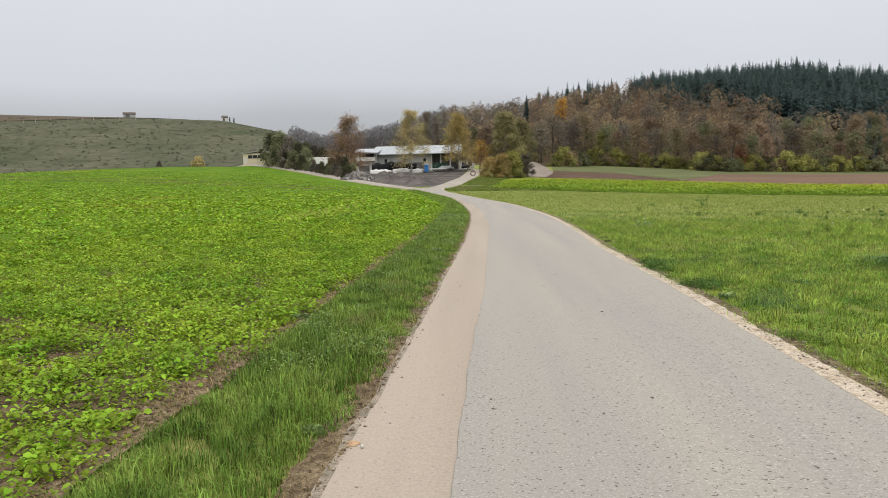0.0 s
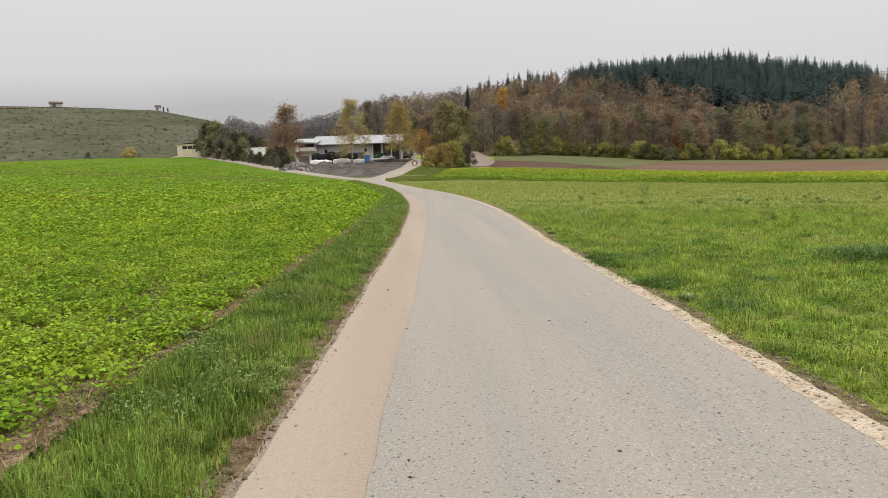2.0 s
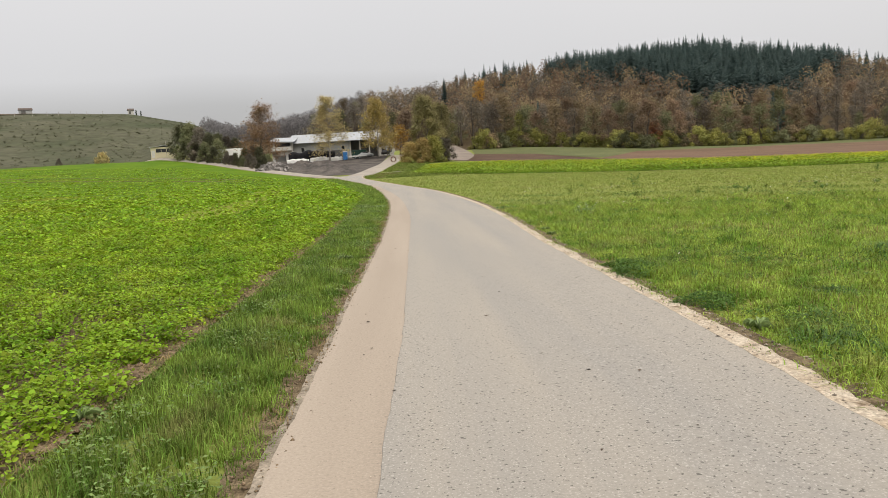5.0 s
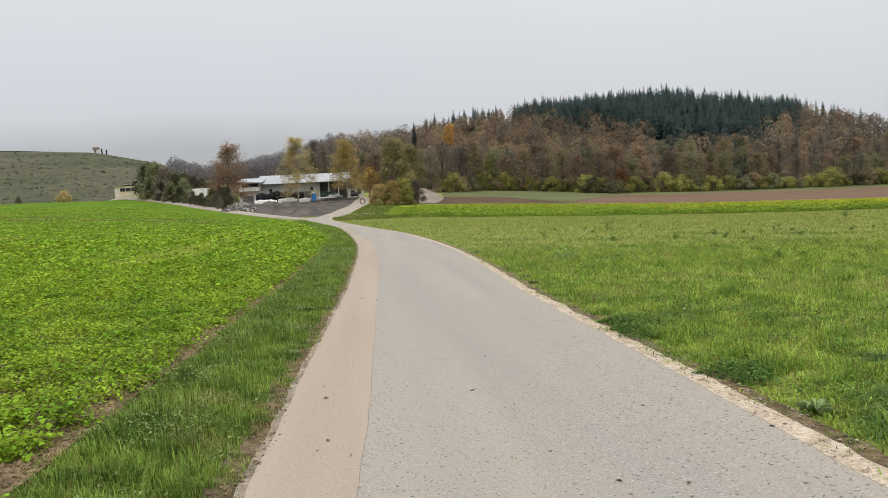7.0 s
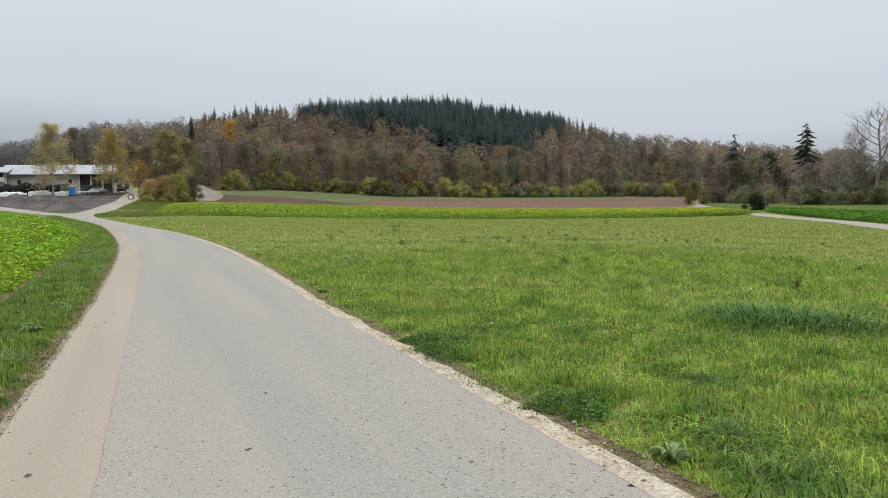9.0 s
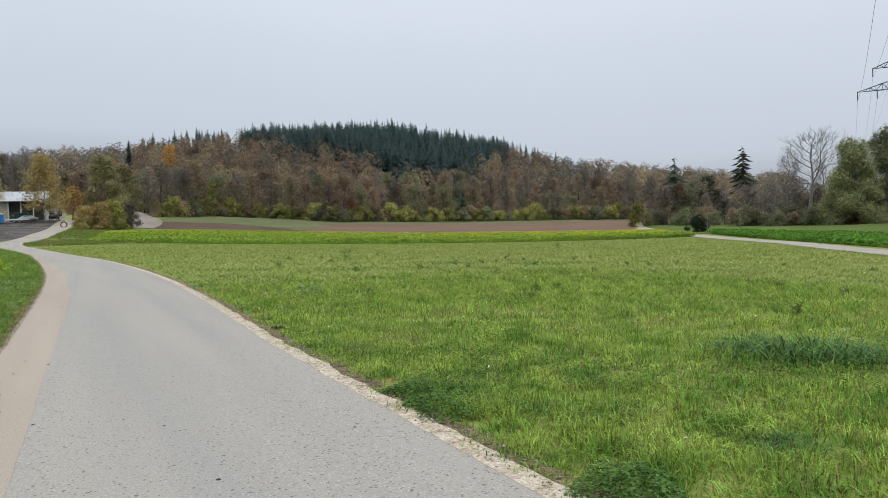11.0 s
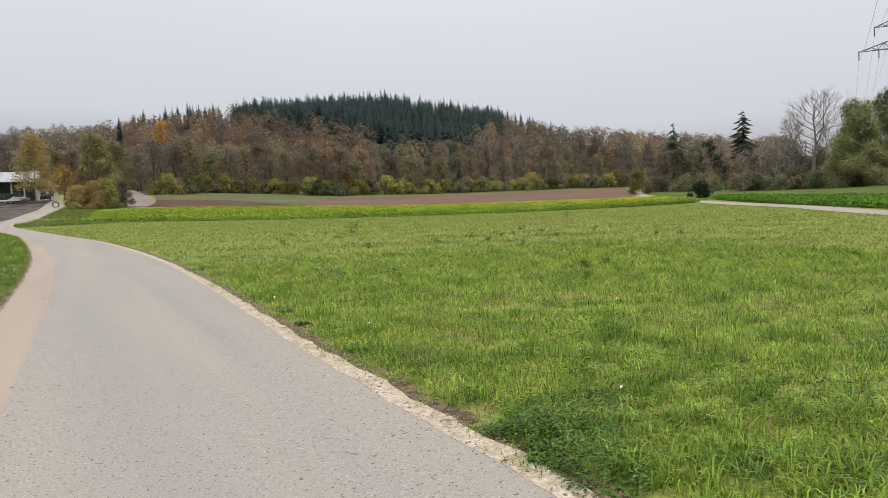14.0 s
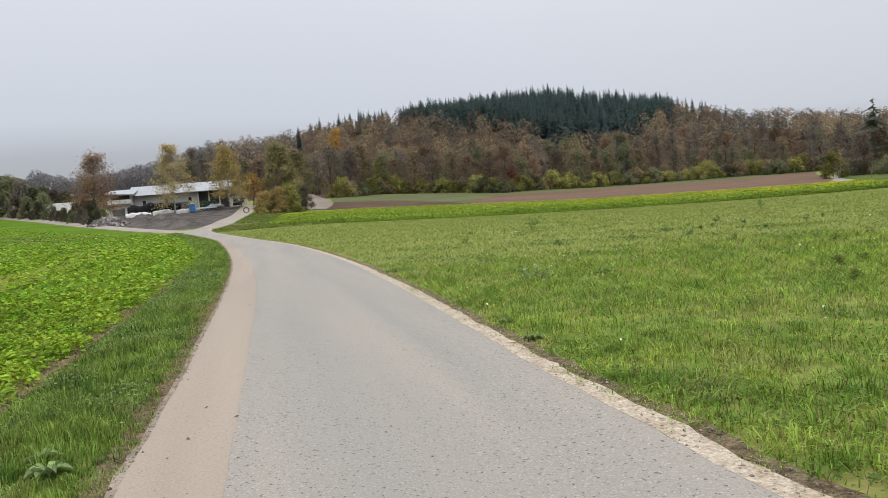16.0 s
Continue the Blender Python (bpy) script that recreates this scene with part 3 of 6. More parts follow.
drape("damp_soil_wedge", [(14, 188), (35, 180), (55, 166)], [(24, 231), (43, 234), (54, 197)], 40, 12, 0.04, M_DARKSOIL)
drape("ploughed_field", [(53, 168), (63, 155), (82, 141), (100, 124), (128, 150)], [(54, 197), (79, 243), (122, 248), (183, 264), (216, 256)], 60, 30, 0.04, M_BROWN)
drape("grass_bank", [(24, 232), (43, 235), (55, 200), (66, 220), (80, 244)], [(26, 262), (57, 300), (72, 290), (82, 276), (92, 268)], 40, 16, 0.05, M_BANK)
drape("wood_edge_bank", [(79, 242), (122, 247), (183, 263), (216, 255)], [(88, 272), (140, 290), (197, 290), (236, 276)], 40, 8, 0.05, M_BANK)
drape("vineyard_top", [spot(a, d) for a, d in ((-45, 500), (-38, 506), (-31, 526), (-25, 560), (-20.5, 596))], [spot(a, 640) for a in (-45, -38, -31, -25, -19.5)], 50, 14, 0.12, M_VINETOP)
drape("tree_line_bank", [(110, 108), (104.5, 97), (89.5, 66), (77.5, 41), (66, 22)], [(170, 150), (165, 110), (150, 76), (135, 40), (120, 6)], 50, 14, 0.05, M_SWARD)
drape("lane_side_bank", [(93, 97.5), (107, 118), (129, 149), (151, 174)], [(110, 102), (138, 122), (165, 150), (190, 180)], 40, 10, 0.045, M_SWARD)
LANE2 = [(19, 8), (31.5, 22), (42.5, 32), (65, 57.5), (88.5, 94), (103, 116), (125, 147), (146, 171)]
drape("lane_across_meadow", side(LANE2, -1.5), side(LANE2, 1.6), 90, 4, 0.025, M_LANE)
TRACK = [(14.2, 190), (17, 204), (19.8, 225), (20.5, 250), (20, 275), (18.5, 300)]
drape("forest_track", side(TRACK, -3.4), side(TRACK, 3.4), 40, 4, 0.05, M_TRACK)


# ---- plants ----
def cards(pts, size, rng, flat=0.0, aspect=1.0, droop=0.0, face=None):
    """Small folded leaves, one at each point: four corners, two triangles with a fold."""
    n = len(pts)
    a = rng.uniform(0, 2 * np.pi, n)
    u = np.stack([np.cos(a), np.sin(a), rng.normal(0, 1 - flat, n) * 0.7 - droop], 1)
    u /= np.linalg.norm(u, axis=1)[:, None]
    w = np.stack([-np.sin(a), np.cos(a), rng.normal(0, 1 - flat, n)], 1)
    w /= np.linalg.norm(w, axis=1)[:, None]
    if face is not None:
        u = np.cross(face, np.stack([np.cos(a), np.sin(a), 0.5 * np.sin(3 * a)], 1))
        u /= np.linalg.norm(u, axis=1)[:, None] + 1e-9
        w = np.cross(face, u)
    s = (np.asarray(size) * rng.uniform(0.6, 1.4, n))[:, None]
    up = np.cross(u, w) * s * 0.25
    v = np.stack([pts - u * s * aspect, pts + w * s * 0.6 + up, pts + u * s * aspect, pts - w * s * 0.6 + up], 1).reshape(-1, 3)
    i = np.arange(n) * 4
    f = np.concatenate([np.stack([i, i + 1, i + 2], 1), np.stack([i, i + 2, i + 3], 1)])
    return v, f


def join(parts):
    vs, fs, o = [], [], 0
    for v, f in parts:
        vs.append(v)
        fs.append(f + o)
        o += len(v)
    return np.concatenate(vs), np.concatenate(fs)


def limb(g, rng, p, d, length, r, tips, depth, up=0.25, kink=0.22, sides=5):
    """One limb in three bends, with forks further out."""
    pts, rad = [p], [r]
    q, e = Vector(p), Vector(d).normalized()
    for k in range(3):
        e = (e + Vector(rng.normal(0, kink, 3)) + Vector((0, 0, up * 0.4))).normalized()
        q = q + e * (length / 3)
        pts.append(tuple(q))
        rad.append(r * (1 - 0.28 * (k + 1)))
        if depth > 0 and k < 2:
            for _ in range(2 if depth > 1 else 1 + int(rng.random() < 0.6)):
                b = (e + Vector(rng.normal(0, 0.65, 3))).normalized()
                limb(g, rng, tuple(q), b, length * rng.uniform(0.45, 0.7), r * 0.5, tips, depth - 1, up, kink, 3)
        tips.append(tuple(q))
    g.tube(pts, rad, sides if r > 0.05 else 3, cap=False)


def tree_parts(seed, h, spread, foot, n_limb, depth, leaf_n, leaf_size, leaf_mat, bark, puff=0.09, up=0.25, narrow=0.5, stems=1, droop=0.0, thick=0.02, sides=5):
    """Trunk mesh and crown mesh of a broad-leaved tree; foot is where the crown begins, as a share of the height."""
    rng = np.random.default_rng(seed)
    g, tips = Geo(), []
    for s in range(stems):
        lean = rng.normal(0, 0.05 if stems == 1 else 0.22, 2)
        base = rng.normal(0, 0.0 if stems == 1 else spread * 0.18, 2)
        top = h * (1 if s == 0 else rng.uniform(0.65, 0.95))
        line = [(base[0] + lean[0] * top * k + rng.normal(0, 0.012 * h) * (k > 0), base[1] + lean[1] * top * k + rng.normal(0, 0.012 * h) * (k > 0), top * k - (0.4 if k == 0 else 0)) for k in np.linspace(0, 0.96, 7)]
        r0 = thick * h / math.sqrt(stems)
        g.tube(line, [r0 * (1.25 if k == 0 else 1 - 0.88 * k / 6) for k in range(7)], 7)
        tips.append(line[-1])
        for b in range(n_limb // stems + 1):
            f = foot + (0.97 - foot) * (b + rng.random()) / (n_limb // stems + 1)
            k = f * 6 / 0.96
            i = min(5, int(k))
            p = tuple(np.array(line[i]) * (1 - (k - i)) + np.array(line[i + 1]) * (k - i))
            az = b * 2.4 + rng.normal(0, 0.4)
            rel = (f - foot) / (1 - foot)
            reach = spread * (0.55 + 0.45 * math.sin(math.pi * min(1, rel * 0.9 + 0.12))) * (1 - narrow * rel) * rng.uniform(0.7, 1.15)
            lift = 0.15 + 0.9 * rel
            limb(g, rng, p, (math.cos(az), math.sin(az), lift), reach, r0 * 0.42 * (1 - 0.55 * rel), tips, depth, up, 0.22, sides)
    t, gv = np.array(tips), np.array(g.v)
    fit_z = h * (0.97 if leaf_n else 1.0) / gv[:, 2].max()
    fit_x = spread / np.percentile(np.hypot(t[:, 0], t[:, 1]), 93)
    t, gv = t * (fit_x, fit_x, fit_z), gv * (fit_x, fit_x, fit_z)
    g.v = [tuple(p) for p in gv]
    trunk = g.mesh("trunk", bark, True)
    if not leaf_n:
        return trunk, None
    pts = t[rng.integers(0, len(t), leaf_n)] + rng.normal(0, puff * spread + 0.12, (leaf_n, 3)) * np.array([1, 1, 0.8])
    pts[:, 2] = np.maximum(pts[:, 2], 0.15)
    v, f = cards(pts, leaf_size, rng, 0.2, 1.0, droop)
    return trunk, mesh_of("crown", v, f, leaf_mat)


def spruce_parts(seed, h, r, levels, per, leaf_mat, foot=0.08, ragged=0.25, belly=False):
    rng = np.random.default_rng(seed)
    g = Geo()
    g.tube([(0, 0, -0.4), (0, 0, h * 0.5), (0, 0, h)], [0.016 * h, 0.01 * h, 0.01], 6)
    v, f = [], []
    total = levels * per
    for k in range(total):
        t = (k + rng.random()) / total
        z = h * (foot + (0.99 - foot) * t)
        m = (r * (math.sin(math.pi * (0.3 + 0.68 * t)) ** 0.8 if belly else (1 - t) ** 0.75) + 0.2) * rng.uniform(1 - ragged, 1 + ragged)
        a = 2.4 * k + rng.normal(0, 0.3)
        c, s = math.cos(a), math.sin(a)
        wd = m * 0.34 + 0.12
        i = len(v)
        v += [(0, 0, z + 0.10 * m), (c * m * 0.6 - s * wd, s * m * 0.6 + c * wd, z - 0.26 * m), (c * m, s * m, z - 0.30 * m), (c * m * 0.6 + s * wd, s * m * 0.6 - c * wd, z - 0.26 * m)]
        f += [(i, i + 1, i + 2), (i, i + 2, i + 3)]
    return g.mesh("trunk", M_BARK, True), mesh_of("crown", np.array(v), np.array(f), leaf_mat)


def dome_parts(seed, h, spread, foot, n_lobe, leaf_n, leaf_size, leaf_mat, bark, stems=1, narrow=0.35, thick=0.016, lobe=0.42, fill=0.45, low=0.8):
    """A leafy tree or shrub: limbs that end in rounded, uneven lobes of leaves with gaps between them."""
    rng = np.random.default_rng(seed)
    g, lobes = Geo(), []
    top = h * 0.93
    roots = [(rng.normal(0, 0.0 if stems == 1 else 0.14 * spread), rng.normal(0, 0.0 if stems == 1 else 0.14 * spread)) for _ in range(stems)]
    lines = []
    for s, (bx, by) in enumerate(roots):
        r0 = thick * h / math.sqrt(stems)
        hh = top * (1 if s == 0 else rng.uniform(0.6, 0.92))
        line = [(bx * (1 + 1.2 * k) + rng.normal(0, 0.012 * h) * (k > 0), by * (1 + 1.2 * k) + rng.normal(0, 0.012 * h) * (k > 0), hh * k - (0.4 if k == 0 else 0)) for k in np.linspace(0, 1, 6)]
        lines.append(line)
        g.tube(line, [r0 * (1.25 if k == 0 else 1 - 0.9 * k / 5) for k in range(6)], 6)
    for b in range(n_lobe):
        line = lines[b % stems]
        rel = ((b + rng.random()) / n_lobe) ** low
        f = foot + (0.9 - foot) * rel
        z = f * h
        wide = spread * (1 - narrow * rel ** 2) * (0.72 + 0.28 * math.sin(math.pi * min(1, rel + 0.25)))
        r = spread * lobe * rng.uniform(0.65, 1.15)
        a = b * 2.4 + rng.normal(0, 0.35)
        q = max(0, wide - 0.55 * r) * rng.uniform(0.6, 1.05)
        c = (q * math.cos(a), q * math.sin(a), min(z, h - r * 0.75))
        lobes.append((c, r))
        start = line[max(1, min(5, int(f * 5 * 0.75)))]
        m = tuple((np.array(start) * 0.5 + np.array(c) * 0.5) + rng.normal(0, 0.04 * spread, 3) + (0, 0, 0.03 * h))
        g.tube([start, m, c], [0.35 * thick * h * (1 - 0.5 * rel), 0.2 * thick * h, 0.04 * thick * h], 3, cap=False)
    k = rng.choice(len(lobes), leaf_n, p=(lambda w: w / w.sum())(np.array([r ** 2 for _, r in lobes])))
    c, r = np.array([c for c, _ in lobes])[k], np.array([r for _, r in lobes])[k]
    u = rng.normal(0, 1, (leaf_n, 3))
    u /= np.linalg.norm(u, axis=1)[:, None]
    pts = c + u * (r * (1 - fill * rng.random(leaf_n) ** 1.5) * (1 + 0.16 * np.sin(u[:, 0] * 7 + k) * np.sin(u[:, 2] * 6 + k * 2)))[:, None] * np.array([1, 1, 0.85])
    pts[:, 2] = np.maximum(pts[:, 2], 0.12 * rng.random(leaf_n) + 0.05)
    nrm = u * 0.8 + rng.normal(0, 0.26, u.shape) + (0, 0, 0.55) + (pts - (0, 0, h * 0.5)) / h * 0.5
    m = leaf_n // 7
    inner = c[:m] + u[:m] * (r[:m] * rng.uniform(0.2, 0.72, m))[:, None] * np.array([1, 1, 0.85])
    inner[:, 2] = np.maximum(inner[:, 2], 0.3)
    v, f = join([cards(pts, leaf_size, rng, face=nrm / np.linalg.norm(nrm, axis=1)[:, None]), cards(inner, min(2.6 * leaf_size, 0.09 * spread), rng, 0.2)])
    return g.mesh("trunk", bark, True), mesh_of("crown", v, f, leaf_mat, True)


def plant(name, label, category, meshes, x, y, s=1.0, turn=0.0, group="", sink=0.0):
    ob = thing(name, label, category, (x, y, ground(x, y) - sink), group, turn)
    ob.scale = (s, s, s)
    part("trunk", meshes[0], ob)
    if meshes[1]:
        part("crown", meshes[1], ob)
    return ob


# --- trees and shrubs round the yard ---
rng = np.random.default_rng(5)
BIRCH_A = tree_parts(11, 17.6, 4.6, 0.16, 30, 2, 6200, 0.19, L_BIRCH2, M_BIRCHBARK, 0.10, 0.1, 0.55, droop=0.3, thick=0.012)
BIRCH_B = tree_parts(12, 16.3, 4.6, 0.14, 30, 2, 7000, 0.21, L_BIRCH, M_BIRCHBARK, 0.11, 0.1, 0.5, droop=0.3, thick=0.012)
BIRCH_C = tree_parts(13, 15.4, 5.6, 0.12, 30, 2, 5200, 0.2, L_COPPER, M_BARK, 0.11, 0.15, 0.55, droop=0.2, thick=0.014)
plant("birch_tree", "tall birch with thinning ochre autumn leaves in the yard", "tree", BIRCH_A, -18.0, 202, group="birches in the yard")
plant("birch_tree", "golden-yellow autumn birch beside the driveway of the yard", "tree", BIRCH_B, -4.8, 202, group="birches in the yard")
plant("birch_tree", "rust-brown autumn birch above the hedge", "tree", BIRCH_C, -34.5, 193, group="birches in the yard")
ORANGE_S = tree_parts(14, 8.2, 2.8, 0.12, 14, 2, 1100, 0.22, L_ORANGE, M_BARK, 0.14, 0.2, 0.4)
plant("small_tree", "small orange autumn tree at the end of the barn", "tree", ORANGE_S, 0.9, 208)
ASH = dome_parts(15, 17.5, 6.6, 0.16, 26, 9000, 0.17, L_ASH, M_BARK, 2, 0.5, lobe=0.3)
plant("broadleaf_tree", "broad olive-green tree beside the driveway", "tree", ASH, 8.4, 212)
plant("broadleaf_tree", "broad olive-green tree beside the driveway", "tree", ASH, 13.0, 222, 0.92, 70)
BUSH = [dome_parts(20 + k, 5.8, 3.0, 0.03, 18, 3600, 0.14, m, M_BARK, 4, 0.25, 0.012) for k, m in enumerate((L_BRONZE, L_YOLIVE, L_HEDGE, L_OLIVE, L_GREY))]
for x, y, s, k, lab in ((3.2, 184, 0.9, 0, "ochre autumn shrub at the driveway"), (6.0, 181, 1.05, 0, "ochre autumn shrub at the driveway"), (9.2, 183, 1.15, 1, "yellow-green shrub beside the field track"), (11.6, 186, 1.05, 4, "grey-brown half-bare shrub beside the field track"), (11.8, 190, 0.7, 3, "low olive shrub beside the field track")):
    plant("shrub", lab, "shrub", BUSH[k], x, y, s, 40 * x, "shrubs by the driveway")
HEDGE = [dome_parts(30 + k, 9.0, 4.2, 0.0, 30, 2600, 0.2, m, M_BARK, 5, 0.6, 0.010, lobe=0.32, fill=0.9) for k, m in enumerate((L_HEDGE, L_OLIVE, L_GREY))]
for k, (az, d, s) in enumerate(((-15.6, 233, 1.25), (-15.0, 231, 1.3), (-14.3, 228, 1.15), (-13.7, 224, 0.95), (-13.1, 217, 0.8), (-12.5, 206, 0.42), (-11.9, 202, 0.4), (-11.2, 200, 0.55), (-10.7, 196, 0.62), (-10.2, 190, 0.6), (-9.6, 183, 0.42), (-14.6, 222, 0.62), (-13.4, 212, 0.55), (-11.5, 192, 0.36), (-12.2, 196, 0.33), (-15.3, 226, 0.7), (-14.0, 219, 0.7), (-10.9, 187, 0.42), (-9.9, 180, 0.36), (-14.9, 219, 0.42), (-14.2, 214, 0.4), (-13.7, 208, 0.36), (-13.0, 202, 0.34), (-12.6, 196, 0.3), (-11.9, 188, 0.3), (-11.4, 184, 0.32), (-10.6, 178, 0.34), (-10.2, 174, 0.3), (-13.1, 228, 0.95), (-12.4, 226, 0.85), (-11.8, 224, 0.8))):
    d = max(d, float(np.interp(az, [-16.5, -15, -13.1, -10.3, -7.9], [239, 227, 207, 171, 148])) + 3.5 + 2.5 * s)
    x, y = spot(az, d)
    plant("hedge_shrub", "dark half-bare hedge shrub along the lane", "shrub", HEDGE[k % 3], x, y, s, 77 * k, "hedge along the lane")
YB = dome_parts(40, 5.5, 3.2, 0.15, 14, 1500, 0.26, L_BIRCH2, M_BARK, 3)
plant("shrub", "round golden autumn shrub at the foot of the slope", "shrub", YB, *spot(-20.9, 262), 0.8)
plant("shrub", "small bare brown shrub at the foot of the slope", "shrub", HEDGE[2], *spot(-23.6, 258), 0.34)

# --- the wooded hill: front rows as single trees ---
WOOD = []
for k, (m, lab, n) in enumerate(((L_RUST, "rust-brown autumn oak at the edge of the wood", 760), (L_OCHRE, "ochre-brown autumn beech in the wooded hillside", 760), (L_GREY, "grey-brown thinning tree in the wooded hillside", 560), (L_OLIVE, "olive-green tree in the wooded hillside", 720), (L_RUST, "tall rust-brown autumn beech in the wooded hillside", 700), (L_GREY, "half-bare grey tree with a slim crown", 420))):
    WOOD.append((dome_parts(50 + k, 20 + 2 * (k % 3), 5.8 if k != 5 else 4.2, (0.26, 0.2, 0.24, 0.12, 0.3, 0.2)[k], 10, int(n * 2.6), 0.23, m, M_BARK, 1, 0.5, lobe=0.52, fill=0.5), lab))
protos = []
for meshes, lab in WOOD:
    protos.append(plant("forest_tree", lab, "tree", meshes, *spot(rng.uniform(12, 30), 335), group="trees on the wooded hill"))


def wood_edge(az):
    return float(np.interp(az, [-14, -5, 1, 6, 11, 14.5, 18.5, 27, 35, 41, 46], [420, 400, 290, 262, 304, 294, 279, 322, 337, 345, 300]))


count = 0
for row in range(7):
    az = -13.0 + rng.uniform(0, 1)
    while az < 47:
        d = wood_edge(az) + 3 + row * 13 + rng.uniform(-4, 4)
        if az > -6.5 and not (4.0 < az < 5.8 and row < 3) and not (az < 3 and row < 1):
            k = int(rng.choice(6, p=[0.16, 0.26, 0.13, 0.27, 0.1, 0.08]))
            if az > 31:
                k = int(rng.choice(6, p=[0.1, 0.1, 0.36, 0.22, 0.06, 0.16]))
            if az < 2:
                k = int(rng.choice(6, p=[0.12, 0.1, 0.3, 0.28, 0.05, 0.15]))
            x, y = spot(az, d)
            s = rng.uniform(0.6, 0.9) * (0.78 if az > 28 and row < 3 else 1.0) * (0.8 if az > 40 else 1)
            if count < 290:
                c = copy_thing(protos[k], pose(x, y, ground(x, y), 0, 0, rng.uniform(0, 360)) @ Matrix.Diagonal((s * 1.22, s * 1.22, s * rng.uniform(0.9, 1.1), 1)))
                count += 1
        az += rng.uniform(0.75, 1.75) * (1 + 0.12 * row)
BUSHW = [dome_parts(70 + k, 5.0, 3.4, 0.02, 10, 1000, 0.22, m, M_BARK, 3, 0.3) for k, m in enumerate((L_YOLIVE, L_OLIVE, L_YOLIVE, L_OCHRE))]
bush_protos = [plant("woodland_shrub", ("yellow-green autumn shrub at the wood's edge", "olive shrub at the wood's edge", "yellow-green autumn shrub at the wood's edge", "ochre autumn shrub at the wood's edge")[k], "shrub", BUSHW[k], *spot(10 + 4 * k, wood_edge(10 + 4 * k) - 1), group="shrubs at the wood's edge") for k in range(4)]
az = 6.2
while az < 46:
    x, y = spot(az, wood_edge(az) - 1 + rng.uniform(-3, 3))
    s = rng.uniform(0.85, 1.5)
    copy_thing(bush_protos[int(rng.integers(0, 4))], pose(x, y, ground(x, y), 0, 0, rng.uniform(0, 360)) @ Matrix.Diagonal((s, s, s * rng.uniform(0.8, 1.1), 1)))
    az += rng.uniform(0.3, 0.65)
RED = dome_parts(80, 9, 3.0, 0.12, 12, 700, 0.3, L_RED, M_BARK)
plant("small_tree", "brick-red autumn tree at the wood's edge", "tree", RED, *spot(19.3, 283), 1.1)
plant("broadleaf_tree", "bright orange autumn tree high in the wood", "tree", dome_parts(81, 21, 5.2, 0.25, 14, 1100, 0.42, L_ORANGE, M_BARK), *spot(6.55, 440), 1.05)
plant("broadleaf_tree", "yellow-green tree at the wood's edge", "tree", dome_parts(82, 15, 3.4, 0.18, 12, 800, 0.3, L_YOLIVE, M_BARK), *spot(9.4, 292), 0.95)
SPR = [spruce_parts(90 + k, 24, 4.0, 26, 9, L_SPRUCE) for k in range(2)]
for az, d, s in ((27.3, 340, 0.86), (6.9, 300, 0.55), (10.9, 345, 0.8), (27.9, 344, 0.66), (3.9, 480, 0.85)):
    plant("spruce_tree", "dark blue-green spruce among autumn trees", "tree", SPR[int(az) % 2], *spot(az, d), s, az * 50, "spruces in the wood")

# --- the rest of the wood, further up, as one mass ---
lo_d, lo_m, lo_c, lo_o = [], [], [], []
for k in range(1650):
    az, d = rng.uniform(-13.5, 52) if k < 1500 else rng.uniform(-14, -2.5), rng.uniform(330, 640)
    if d < wood_edge(min(az, 46)) + 55:
        continue
    x, y = spot(az, d)
    z = ground(x, y)
    conif = (az > 11.5) and (az < 35) and d > np.interp(az, [11.5, 15, 18, 20, 23, 27, 29.5, 32, 35], [575, 490, 500, 455, 430, 425, 470, 560, 640])
    conif = conif or (5 < az <= 13 and d > 560 and rng.random() < 0.65)
    if conif:
        continue
    h, r = rng.uniform(11, 16) * np.interp(az, [-13, -8], [0.7, 1]), rng.uniform(3.6, 5.2)
    n = 160
    th, ph = rng.uniform(0, 2 * np.pi, n), rng.uniform(-0.8, 1, n)
    q = np.sqrt(np.maximum(0, 1 - ph ** 2))
    pts = np.stack([x + r * q * np.cos(th) * rng.uniform(0.7, 1.1, n), y + r * q * np.sin(th) * rng.uniform(0.7, 1.1, n), z + h * 0.52 + h * 0.48 * ph * rng.uniform(0.8, 1.1, n)], 1)
    nrm = np.stack([q * np.cos(th), q * np.sin(th), ph + 0.35], 1) + rng.normal(0, 0.35, (n, 3))
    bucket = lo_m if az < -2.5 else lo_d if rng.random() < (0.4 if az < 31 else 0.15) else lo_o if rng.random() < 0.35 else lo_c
    bucket.append(cards(pts, 0.58, rng, face=nrm / np.linalg.norm(nrm, axis=1)[:, None]))
# the ridge woods get their haze from the leaf colour alone
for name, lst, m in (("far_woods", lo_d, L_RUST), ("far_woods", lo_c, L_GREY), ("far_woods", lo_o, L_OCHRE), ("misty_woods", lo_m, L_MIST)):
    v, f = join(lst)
    tagged(new(name, mesh_of(name, v, f, m, True)), "autumn-brown broadleaf woods covering the upper hillside" if name == "far_woods" else "woods on the distant ridge with grey haze put into the leaf colour", "woods", kind="stuff")
sv, sf, o = [], [], 0
for k in range(4):
    tr, cr = spruce_parts(100 + k, 20, 4.0, 15, 7, L_SPRUCE, 0.06, 0.35)
    cv = np.empty(len(cr.vertices) * 3, np.float32)
    cr.vertices.foreach_get("co", cv)
    cf = np.empty(len(cr.loops), np.int32)
    cr.loops.foreach_get("vertex_index", cf)
    sv.append(cv.reshape(-1, 3))
    sf.append(cf.reshape(-1, 3))
con = []
